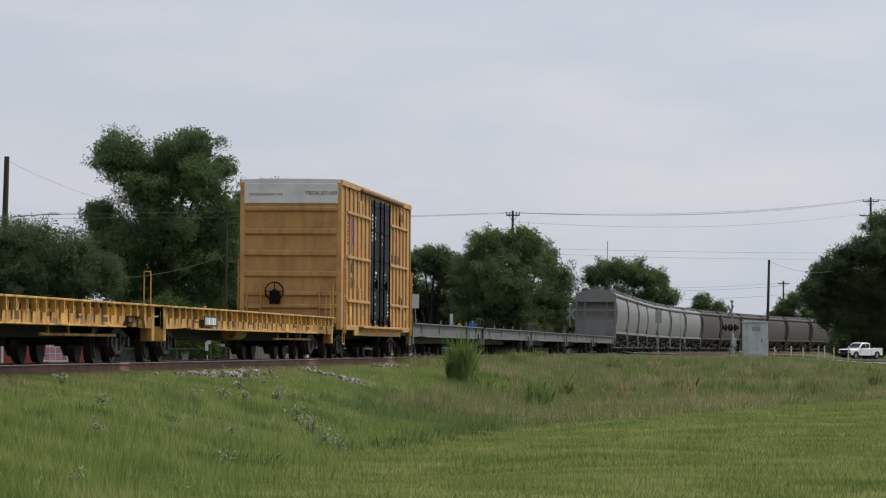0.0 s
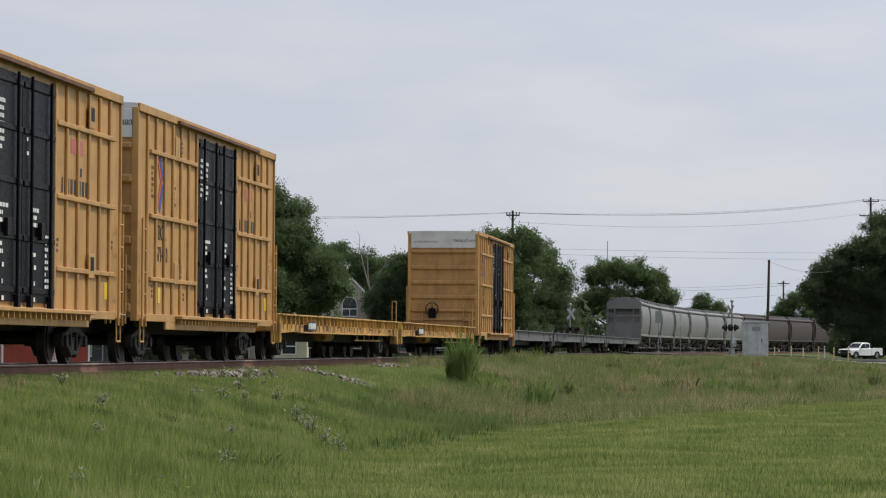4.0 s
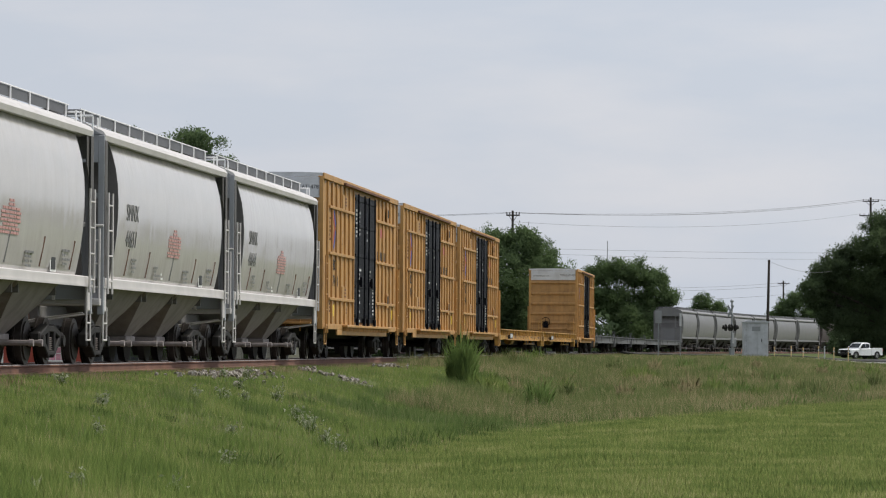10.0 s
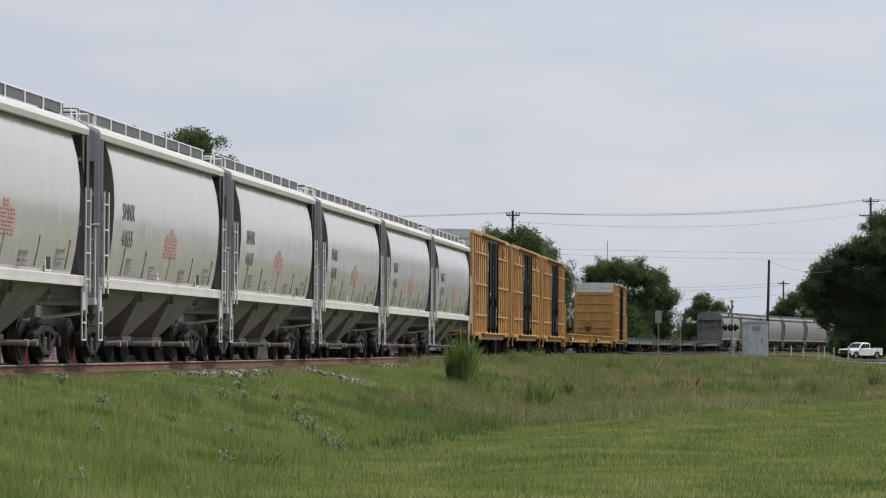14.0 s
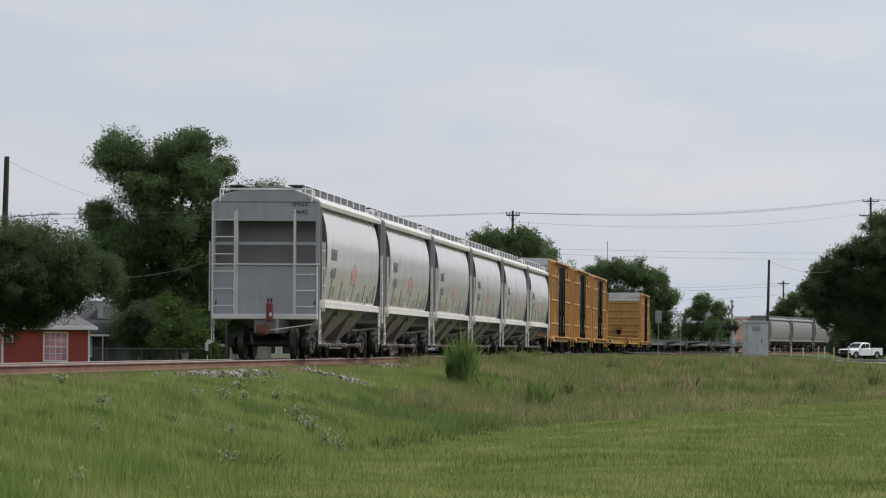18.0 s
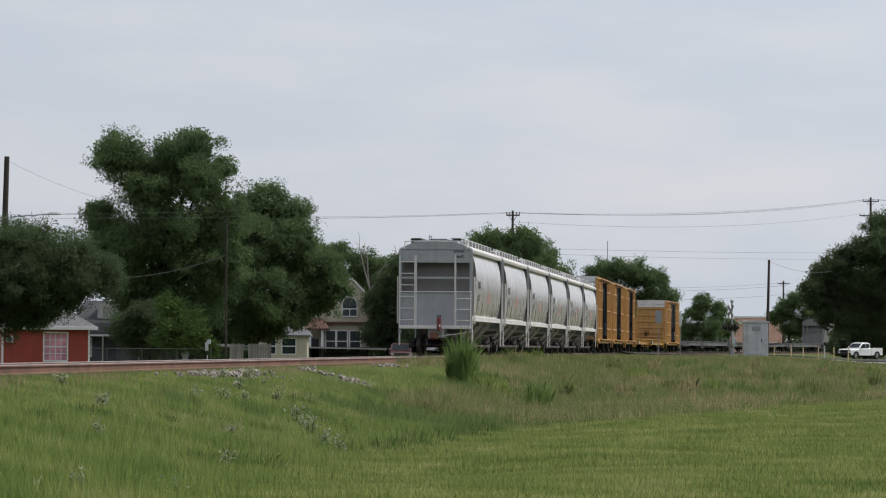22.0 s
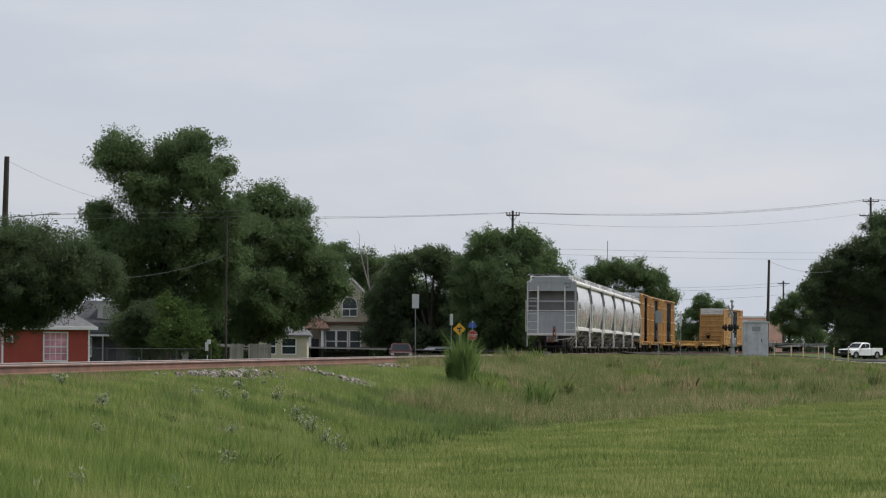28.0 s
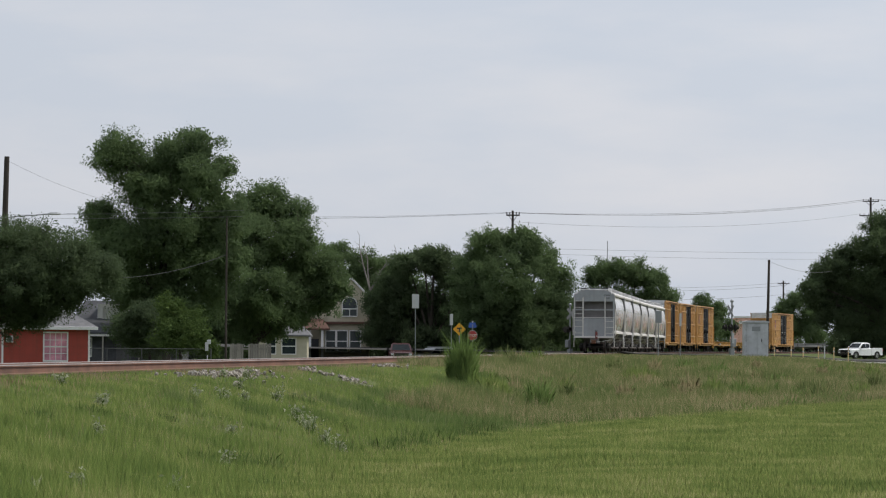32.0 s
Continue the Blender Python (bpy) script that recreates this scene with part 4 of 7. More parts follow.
RED_WALL = paint("red_clapboard_paint", (0.34, 0.055, 0.038), 0.7, vary=0.1, dirt=0.15, streak=0.2)
WHITE_TRIM = paint("white_trim_paint", (0.72, 0.71, 0.70), 0.6, vary=0.06, dirt=0.15, dirt_rgb=(0.4, 0.38, 0.35))
SHINGLE_GREY = paint("grey_shingles", (0.13, 0.13, 0.135), 0.9, vary=0.2, scale=6, bump=0.4)
SHINGLE_DARK = paint("dark_shingles", (0.075, 0.078, 0.088), 0.9, vary=0.2, scale=6, bump=0.4)
CREAM = paint("cream_stucco", (0.46, 0.42, 0.32), 0.85, vary=0.1, dirt=0.2, dirt_rgb=(0.3, 0.26, 0.2), bump=0.2)
TERRACOTTA = paint("terracotta_roof", (0.10, 0.05, 0.036), 0.85, vary=0.2, scale=5, bump=0.4)
GLASS_DARK = paint("dark_window_glass", (0.025, 0.035, 0.04), 0.12, vary=0.2)
CURTAIN = paint("pink_patterned_curtain", (0.62, 0.28, 0.36), 0.9, vary=0.35, scale=4)
FENCE_WOOD = paint("weathered_fence_boards", (0.27, 0.25, 0.22), 0.9, vary=0.2, scale=3, streak=0.4, island=0.15)
SIGN_YELLOW = paint("sign_yellow", (0.75, 0.36, 0.02), 0.5, vary=0.06)
SIGN_RED = paint("sign_red", (0.42, 0.05, 0.05), 0.5, vary=0.08)
SIGN_BLUE = paint("sign_blue", (0.05, 0.12, 0.42), 0.5)
SIGN_WHITE = paint("sign_white", (0.5, 0.51, 0.52), 0.5, vary=0.05)
ORANGE_POST = paint("orange_delineator", (0.6, 0.42, 0.22), 0.6, vary=0.1)
CAR_WHITE = paint("white_car_paint", (0.74, 0.75, 0.76), 0.25, vary=0.03)
CAR_MAROON = paint("maroon_car_paint", (0.06, 0.014, 0.014), 0.3, vary=0.05)
TYRE = paint("tyre_rubber", (0.02, 0.02, 0.02), 0.85)
CHROME = paint("chrome", (0.55, 0.55, 0.56), 0.2, 0.9)
LENS_DARK = paint("unlit_red_lens", (0.07, 0.01, 0.01), 0.25)
LAMP_RED = paint("tail_lamp_red", (0.5, 0.02, 0.02), 0.3)
BRICK_PINK = paint("salmon_brick", (0.68, 0.40, 0.32), 0.85, vary=0.12, scale=2)


# ---- ground: one sheet to the horizon ----
def make_ground():
    xs = np.concatenate([[-3000, -1500, -800, -400, -200, -120, -80], np.arange(-60, 80.1, 1.0), [90, 110, 150, 200, 400, 800, 1500, 3000]])
    ys = np.concatenate([[-800, -300, -100, -40, -10, 10], np.arange(20, 130, 1.0), np.arange(130, 460, 3.0), [470, 500, 560, 650, 800, 1000, 1500, 2500, 4500]])
    gx, gy = np.meshgrid(xs, ys)
    z = ground_z(gx.ravel(), gy.ravel())
    verts = np.stack([gx.ravel(), gy.ravel(), z], 1)
    nx = len(xs)
    faces = [(j * nx + i, j * nx + i + 1, (j + 1) * nx + i + 1, (j + 1) * nx + i) for j in range(len(ys) - 1) for i in range(nx - 1)]
    me = bpy.data.meshes.new("ground")
    me.from_pydata(verts.tolist(), [], faces)
    for p in me.polygons:
        p.use_smooth = True
    me.materials.append(SOIL_GRASS)
    tagged(new("ground", me), "grassy ground beside the line, green with dry patches", "ground", kind="structure")


make_ground()


def strip(name, stations, profile, material, closed=True):
    """Sweep of a profile (offset, height) along the track."""
    bm = bmesh.new()
    add_loft(bm, [[on_track(s, d, z) for d, z in profile] for s in stations])
    return part(name, bm, material)


STATIONS = list(np.arange(-60, 260, 10.0)) + list(np.arange(260, 800, 8.0))


def make_line():
    bed = strip("ballast_bed", STATIONS, [(-2.6, -0.62), (-1.7, -0.215), (1.45, -0.215), (2.3, -0.62)], BALLAST)
    tagged(bed, "rusty brown gravel ballast under the rails", "ballast", kind="structure")
    for sgn in (-1, 1):
        c = sgn * 0.755
        rail = strip("rail", STATIONS, [(c - 0.07, -0.18), (c + 0.07, -0.18), (c + 0.07, -0.165), (c + 0.012, -0.145), (c + 0.012, -0.05), (c + 0.037, -0.038), (c + 0.037, -0.012),
                                        (c - 0.037, -0.012), (c - 0.037, -0.038), (c - 0.012, -0.05), (c - 0.012, -0.145), (c - 0.07, -0.165)], RAIL_RUST)
        tagged(rail, "rust-brown steel rail with a worn bright head", "rail", "rails of the line", "structure")
        head = strip("rail_head", STATIONS, [(c - 0.034, -0.012), (c + 0.034, -0.012), (c + 0.03, 0.0), (c - 0.03, 0.0)], RAIL_HEAD)
        head.parent = rail


make_line()


def make_road():
    """The road that crosses the line, and a pale kerb along it."""
    pts = [(-60, 322), (-20, 308), (2, 296), (12, 289), (22, 287), (34, 300), (46, 352), (60, 392), (110, 420)]
    cl = [Vector((*p, 0)) for p in pts]
    bm = bmesh.new()
    rings = []
    n = 60
    for i in range(n + 1):
        u = i / n * (len(cl) - 1)
        k = min(int(u), len(cl) - 2)
        p = cl[k].lerp(cl[k + 1], u - k)
        d = (cl[k + 1] - cl[k]).normalized()
        nrm = Vector((d.y, -d.x, 0))
        row = []
        for w in (-4.2, -1.4, 1.4, 4.2):
            q = p + nrm * w
            near = station([q.x], [q.y])
            z = max(gz(q.x, q.y) + 0.05, -0.02 if abs(near[1][0]) < 1.6 else -9)
            row.append(bm.verts.new((q.x, q.y, z)))
        rings.append(row)
    for a, b in zip(rings, rings[1:]):
        for i in range(3):
            bm.faces.new((a[i], a[i + 1], b[i + 1], b[i]))
    bmesh.ops.recalc_face_normals(bm, faces=bm.faces)
    bmesh.ops.solidify(bm, geom=bm.faces[:], thickness=0.12)
    tagged(part("road", bm, ASPHALT), "worn grey asphalt road across the line", "road", kind="structure")
    bm = bmesh.new()
    for a, b in zip(range(24), range(1, 25)):
        p0, p1 = (24.6 + a * 0.9, 254 + a * 3.0), (24.6 + b * 0.9, 254 + b * 3.0)
        ang = math.atan2(p1[1] - p0[1], p1[0] - p0[0])
        m = Matrix.Translation((p0[0], p0[1], gz(*p0))) @ Matrix.Rotation(ang, 4, "Z")
        add_box(bm, (0, -0.5, -0.1), (3.15, 0.5, 0.08), 0.02, m)
    tagged(part("pavement", bm, CONCRETE), "pale concrete kerb strip beside the road", "pavement", kind="structure")


make_road()


# ---- trees ----
def crown_points(lobes, rnd, per, clump=0.55):
    """Leaf positions over uneven lobes: leaves gather in rounded clumps on twig ends, with gaps between."""
    out = []
    for x, y, z, r in lobes:
        n = int(2.6 * per * r * r)
        c = min(clump, 0.45 * r)
        m = max(int(6.5 * (r / c) ** 2), 8)
        v = rnd.normal(size=(m, 3))
        v /= np.linalg.norm(v, axis=1)[:, None]
        uneven = 1.0 + 0.17 * np.sin(v[:, 0] * 5.1 + x) * np.sin(v[:, 1] * 4.3 + y) + 0.14 * np.sin(v[:, 2] * 6.7 + z * 2 + v[:, 0] * 3.0)
        rad = r * uneven * rnd.uniform(0.62, 1.02, m)
        centre = v * rad[:, None] * np.array([1.0, 1.0, 0.9])
        reach = c * rnd.uniform(0.5, 1.25, m)
        k = rnd.integers(0, m, n)
        q = rnd.normal(size=(n, 3))
        q /= np.linalg.norm(q, axis=1)[:, None]
        q *= (rnd.random(n) ** 0.42 * reach[k])[:, None] * np.array([1.0, 1.0, 0.72])
        p = centre[k] + q
        tw = rnd.random(n) < 0.03
        p[tw] *= rnd.uniform(1.04, 1.15, tw.sum())[:, None]
        out.append(p + np.array([x, y, z]))
    return np.concatenate(out)


def leaf_mesh(name, pts, size, rnd, material, parent, sub=3):
    """Every point carries a sprig of a few small folded leaves."""
    n = len(pts)
    allv = []
    for _ in range(sub):
        c = pts + rnd.normal(size=(n, 3)) * size * 0.55
        a = rnd.normal(size=(n, 3))
        a[:, 2] -= 0.35
        a /= np.linalg.norm(a, axis=1)[:, None]
        b = np.cross(a, rnd.normal(size=(n, 3)))
        b /= np.linalg.norm(b, axis=1)[:, None]
        s = size * rnd.uniform(0.5, 1.15, (n, 1))
        q = np.stack([c - a * s * 0.45 - b * s * 0.2, c + b * s * 0.34 - a * s * 0.15, c + a * s * 0.62], 1)
        allv.append(q.reshape(-1, 3))
    return bulk(name, np.concatenate(allv), 3, material, parent)


def make_tree(name, x, y, lobes, material, label, size=0.34, per=95, seed=1, depth=0.8, trunk_r=0.3, sub=3, category="tree", group="", lift=0.4):
    """A tree: tapered trunk, limbs to its lobes, and a crown of leaf sprigs. Lobes are (offset, height, radius)."""
    rnd = np.random.default_rng(seed)
    tree = empty(name, Matrix.Translation((x, y, gz(x, y))))
    lobes = [(dx, z + lift, r) for dx, z, r in lobes]
    full = [(dx, rnd.uniform(-1, 1) * r * depth, z, r) for dx, z, r in lobes]
    fork = max(1.2, min(z for _, z, _ in lobes) * 0.6)
    bm = bmesh.new()
    k = [Vector((0, 0, -0.3)), Vector((0.08, 0.05, fork * 0.5)), Vector((0.0, 0.1, fork)), Vector((0.25, 0, max(z for _, z, _ in lobes) * 0.75))]
    for (a, ra), (b, rb) in zip(zip(k, (1.25, 1.0, 0.85)), zip(k[1:], (1.0, 0.85, 0.2))):
        add_bar(bm, a, b, trunk_r * ra, trunk_r * rb, seg=9)
    part("trunk", bm, BARK, tree)
    for i, (lx, ly, lz, r) in enumerate(full):
        z0 = min(fork + 0.25 * (lz - fork) * rnd.random(), lz)
        bm = bmesh.new()
        a = Vector((0.05, 0.05, max(z0, 0.6)))
        b = Vector((lx * 0.5, ly * 0.5, a.z + (lz - a.z) * 0.6))
        c = Vector((lx, ly, lz + r * 0.3))
        add_bar(bm, a, b, trunk_r * 0.45, trunk_r * 0.28, seg=6)
        add_bar(bm, b, c, trunk_r * 0.28, trunk_r * 0.07, seg=6)
        for j in range(5):
            t = Vector(rnd.normal(size=3)).normalized() * r * 0.9
            p = b.lerp(c, rnd.uniform(0.3, 1.0))
            add_bar(bm, p, p + t, trunk_r * 0.1, trunk_r * 0.03, seg=5)
        part("limb", bm, BARK, tree)
    leaf_mesh("crown", crown_points(full, rnd, per * 2.4, 0.5 + size), size * 0.66, rnd, material, tree, sub)
    leaf_mesh("inner_crown", crown_points([(a, b, c, r * 0.68) for a, b, c, r in full], rnd, per * 3.0), size * 1.3, rnd, material, tree, 2)
    return tagged(tree, label, category, group)


def make_trees():
    make_tree("tree", -25.2, 184, [(0.4, 5.4, 2.0), (2.0, 6.0, 1.9), (3.7, 6.3, 1.8), (3.4, 4.6, 1.8), (5.6, 5.6, 1.6), (7.0, 4.9, 1.45), (6.2, 4.6, 1.2), (5.2, 4.2, 1.3), (3.2, 3.6, 1.6), (1.0, 3.5, 1.6), (-1.5, 5.0, 2.2), (4.3, 3.3, 1.1), (-0.8, 3.4, 1.5), (5.6, 3.5, 0.95), (0.5, 2.8, 1.5), (2.3, 2.8, 1.4), (3.5, 2.9, 1.2), (-1.2, 2.8, 1.4)],
              LEAF_DARK, "dense dark green shade tree beside the red house", 0.19, 150, 11, 0.7, 0.25)
    make_tree("tree", -18.5, 232, [(-2.9, 13.7, 1.9), (-1.5, 12.6, 1.6), (4.0, 9.6, 2.0), (3.8, 6.6, 2.2), (2.0, 14.2, 1.75), (0.6, 13.6, 1.4), (0.0, 12.8, 1.8), (-1.0, 11.2, 1.9), (-4.3, 9.9, 1.3), (3.9, 13.0, 0.9), (2.5, 11.8, 1.9), (-3.6, 8.6, 1.8), (-2.6, 7.6, 2.2), (0.3, 8.6, 3.0), (2.6, 7.6, 2.6), (-1.9, 5.2, 2.7), (1.5, 4.4, 2.7), (-4.9, 6.6, 1.8), (-3.6, 6.4, 1.7)],
              LEAF_MID, "tall old spreading green tree with an open top", 0.26, 95, 12, 0.9, 0.45)
    make_tree("tree", -13.2, 245, [(0.7, 11.2, 1.9), (2.4, 10.3, 1.6), (-0.6, 10.2, 1.8), (-0.1, 8.4, 2.5), (3.2, 8.8, 1.6), (-2.2, 8.0, 1.8), (2.4, 7.4, 2.2), (0.8, 4.8, 2.6), (3.5, 5.4, 2.0), (5.2, 5.8, 1.5), (-0.6, 2.6, 1.5), (1.2, 2.4, 1.3), (-1.2, 4.0, 2.2), (3.0, 3.4, 1.3), (4.6, 4.2, 1.2), (5.6, 5.0, 1.2), (4.4, 6.6, 1.6)],
              LEAF_MID, "broad green tree with drooping branches before a cream house", 0.24, 105, 13, 0.8, 0.35)
    make_tree("tree", -7.6, 330, [(-2.2, 9.9, 1.3), (0.0, 8.9, 1.6), (1.6, 7.4, 2.1), (-0.8, 6.7, 2.1), (-3.5, 9.8, 1.2), (2.6, 5.0, 2.4), (-0.5, 4.0, 2.4), (4.4, 6.6, 2.2), (5.4, 4.0, 2.4), (0.6, 7.0, 1.8), (2.2, 8.6, 1.5)],
              LEAF_MID, "green tree behind the cream house", 0.27, 90, 14, 0.8, 0.3)
    make_tree("tree", -1.1, 309, [(-4.9, 5.0, 1.3), (-4.8, 2.2, 1.4), (3.6, 6.4, 2.1), (-2.1, 8.4, 1.5), (-0.6, 8.9, 1.3), (0.4, 8.9, 1.5), (1.9, 7.8, 2.3), (-3.0, 6.3, 1.9), (-2.9, 5.0, 2.3), (0.5, 4.4, 2.9), (-2.4, 2.4, 2.0), (2.9, 2.9, 2.5), (-4.0, 3.2, 1.6), (-0.2, 3.4, 2.0), (-1.0, 1.8, 1.8), (1.0, 1.6, 1.8)],
              LEAF_DARK, "wide dark green tree behind the crossing road", 0.27, 95, 15, 0.8, 0.35)
    make_tree("tree", 6.56, 300, [(-3.6, 8.0, 1.7), (-4.0, 5.6, 2.2), (-4.2, 3.0, 2.0), (-2.6, 9.6, 1.7), (-1.0, 10.0, 1.4), (0.4, 9.7, 1.7), (1.9, 8.4, 1.9), (3.3, 6.6, 1.7), (-1.0, 6.5, 3.2), (2.2, 4.2, 2.6), (-2.2, 2.9, 2.7), (3.6, 3.0, 1.7), (0.3, 2.6, 2.6)],
              LEAF_MID, "broad rounded green tree beside the crossing", 0.27, 95, 16, 0.8, 0.35)
    make_tree("tree", 22.2, 420, [(-3.4, 9.5, 1.9), (-1.2, 10.2, 1.6), (1.2, 9.8, 1.9), (3.2, 8.8, 1.9), (4.7, 7.0, 1.5), (-6.0, 5.2, 2.3), (-7.8, 3.6, 2.3), (-5.6, 2.6, 2.3), (-8.8, 5.4, 1.9), (-4.2, 7.0, 1.6), (-2.1, 6.5, 2.7), (2.0, 5.8, 2.8), (0, 3.5, 3.0), (4.0, 3.6, 2.2)],
              LEAF_MID, "rounded green tree far behind the line", 0.33, 70, 17, 0.8, 0.35)
    make_tree("tree", 39.2, 520, [(-0.5, 8.0, 1.6), (1.7, 6.5, 1.7), (-1.7, 6.3, 1.6), (0.4, 4.1, 2.3), (2.9, 4.3, 1.8), (-2.7, 3.6, 1.9)],
              LEAF_MID, "small green tree far behind the line", 0.30, 80, 18, 0.8, 0.22)
    make_tree("tree", 41.6, 306, [(-7.5, 7.8, 1.4), (-6.2, 8.7, 1.4), (-4.9, 9.3, 1.5), (-3.5, 9.7, 1.8), (-9.2, 6.0, 1.4), (-8.4, 7.0, 1.3), (-6.3, 6.2, 2.5), (-3.4, 6.8, 2.6), (-9.2, 4.9, 1.0), (-7.3, 4.9, 1.6), (-4.3, 4.8, 2.1), (-1.2, 9.0, 2.4), (-0.9, 5.6, 2.6), (-1.8, 4.9, 2.0), (-3.0, 11.3, 1.6), (-1.4, 11.7, 1.8), (-7.8, 3.6, 1.4), (-6.0, 3.4, 1.6), (-3.4, 3.3, 1.7), (-0.8, 3.2, 1.7), (2, 9, 3)],
              LEAF_DARK, "large dark green tree above the waiting pickup", 0.27, 100, 19, 0.8, 0.4)
    make_tree("tree", 55.4, 560, [(-0.5, 7.6, 1.8), (1.3, 8.9, 1.9), (-2.3, 6.3, 1.4), (0.5, 5.0, 2.4), (3.8, 6.3, 2.5), (3.8, 3.8, 2.5)],
              LEAF_MID, "far green tree behind the road", 0.30, 80, 20, 0.8, 0.22)
    make_tree("tree", 54.5, 416, [(-6.0, 2.6, 2.2), (-3.5, 2.2, 2.6), (0.0, 2.8, 3.0), (-1.5, 5.5, 3.0), (-5.0, 5.2, 2.4), (3.5, 4.5, 3.5), (6.5, 4.0, 3.0), (-7.5, 1.4, 1.7), (-5.0, 1.0, 1.6), (-2.5, 1.0, 1.6), (0.5, 1.0, 1.6)],
              LEAF_DARK, "dark green thicket behind the pickup", 0.33, 70, 21, 0.9, 0.3)
    make_tree("bush", -18.6, 222, [(-1.4, 2.2, 1.3), (-0.4, 2.9, 1.2), (0.6, 2.2, 1.3), (-0.3, 1.3, 1.5), (1.6, 1.4, 1.2)],
              LEAF_DARK, "dull dark green bush beside a house", 0.19, 130, 22, 0.7, 0.1, category="bush")
    make_tree("bush", -16.2, 216, [(-0.6, 3.4, 1.0), (0.3, 2.5, 1.2), (0.9, 1.6, 1.2), (-0.6, 1.7, 1.2), (1.8, 0.9, 0.7)],
              LEAF_FRESH, "fresh light green bush by the fence", 0.20, 130, 23, 0.7, 0.1, category="bush")
    make_tree("bush", -1.5, 313, [(-2.5, 1.0, 1.3), (0.0, 1.2, 1.5), (3.0, 1.0, 1.4), (5.5, 1.3, 1.6), (8.0, 1.2, 1.5)],
              LEAF_DARK, "low dark hedge behind the road signs", 0.24, 110, 24, 0.6, 0.08, category="bush")
    # woods along the skyline
    rnd = np.random.default_rng(33)
    lobes = []
    for x in np.arange(-70, 75, 2.2):
        y = 430 + 25 * math.sin(x * 0.11) if x < 18 else 700
        r = rnd.uniform(2.0, 3.4)
        lobes.append((x * (y / 430), y, gz(x, y) + rnd.uniform(1.0, 2.4), r))
    for x in np.arange(-45, 8, 2.0):
        lobes.append((x, 352 + rnd.uniform(-8, 8), gz(x, 352) + rnd.uniform(0.8, 2.0), rnd.uniform(1.6, 2.6)))
    for x in np.arange(-28, 16, 2.2):
        lobes.append((x, 345 + rnd.uniform(-4, 4), gz(x, 345) + rnd.uniform(2.5, 4.6), rnd.uniform(2.0, 2.8)))
    for a in np.arange(12, 42, 0.55):
        r = rnd.uniform(3.0, 4.6)
        q = 430 + rnd.uniform(-20, 20)
        lobes.append((q * math.sin(radians(a)), q * math.cos(radians(a)), rnd.uniform(3.0, 7.5), r))
    woods = leaf_mesh("far_woods", crown_points(lobes, rnd, 16), 1.0, rnd, LEAF_DARK, None, 2)
    tagged(woods, "dark green woods and scrub on the skyline", "woods", kind="stuff")
    # bare dead limbs over the houses
    rnd = random.Random(7)
    snag = empty("dead_tree", Matrix.Translation((-6.8, 318, gz(-6.8, 318))))
    bm = bmesh.new()
    add_bar(bm, (0, 0, -0.3), (0.2, 0, 7.0), 0.2, 0.12, seg=7)
    part("trunk", bm, DEADWOOD, snag)
    for tx, tz in ((-0.9, 11.7), (-0.4, 10.9), (2.4, 10.2), (2.1, 9.4)):
        bm = bmesh.new()
        p = Vector((0.2, 0, 6.6))
        tip = Vector((tx, rnd.uniform(-0.5, 0.5), tz))
        for i in range(4):
            q = p.lerp(tip, 0.45 if i < 3 else 1.0) + Vector((rnd.uniform(-0.2, 0.2), 0, rnd.uniform(-0.1, 0.15)))
            add_bar(bm, p, q, 0.07 - i * 0.014, 0.056 - i * 0.014, seg=5)
            t = q + Vector((rnd.uniform(-0.5, 0.5), 0, rnd.uniform(0.2, 0.6)))
            add_bar(bm, q, t, 0.022, 0.012, seg=4)
            p = q
        part("branch", bm, DEADWOOD, snag)
    tagged(snag, "bare grey dead tree rising behind green crowns", "dead tree")


make_trees()


# ---- poles and wires ----
def wire_run(name, a, b, sag, r=0.013, n=14):
    bm = bmesh.new()
    a, b = Vector(a), Vector(b)
    pts = [a.lerp(b, i / n) - Vector((0, 0, sag * 4 * (i / n) * (1 - i / n))) for i in range(n + 1)]
    d = (b - a).normalized()
    u = d.cross(Vector((0, 0, 1))).normalized() * r
    w = Vector((0, 0, r))
    add_loft(bm, [[p + u, p + w, p - u, p - w] for p in pts])
    return tagged(part(name, bm, WIRE), "thin dark power line cable strung between poles", "cable", "overhead cables")


def make_utility_pole(x, y, top, arms, r=0.15, label="tall dark wooden utility pole with crossarm and insulators", lean=0.0):
    z0 = gz(x, y)
    pole_ob = empty("utility_pole", Matrix.Translation((x, y, z0)))
    h = top - z0
    part("pole", add_bar(bmesh.new(), (0, 0, -0.4), (lean, 0, h), r, r * 0.66, seg=10), POLE_WOOD, pole_ob)
    for z, x0, x1 in arms:
        arm = box_part("crossarm", (x0, -0.2, z - z0 - 0.06), (x1, -0.08, z - z0 + 0.06), POLE_WOOD, pole_ob)
        for q in (x0 + 0.06, (x0 + x1) / 2 - 0.28, (x0 + x1) / 2 + 0.28, x1 - 0.06):
            bar_part("insulator", (q, -0.14, z - z0 + 0.06), (q, -0.14, z - z0 + 0.26), 0.05, STEEL_DARK, arm, seg=6)
        for q in (-1, 1):
            bar_part("brace", (q * (x1 - x0) * 0.3 + (x0 + x1) / 2, -0.14, z - z0 - 0.05), (0, -0.1, z - z0 - 0.6), 0.025, STEEL_DARK, arm, seg=5)
    return tagged(pole_ob, label, "utility pole")


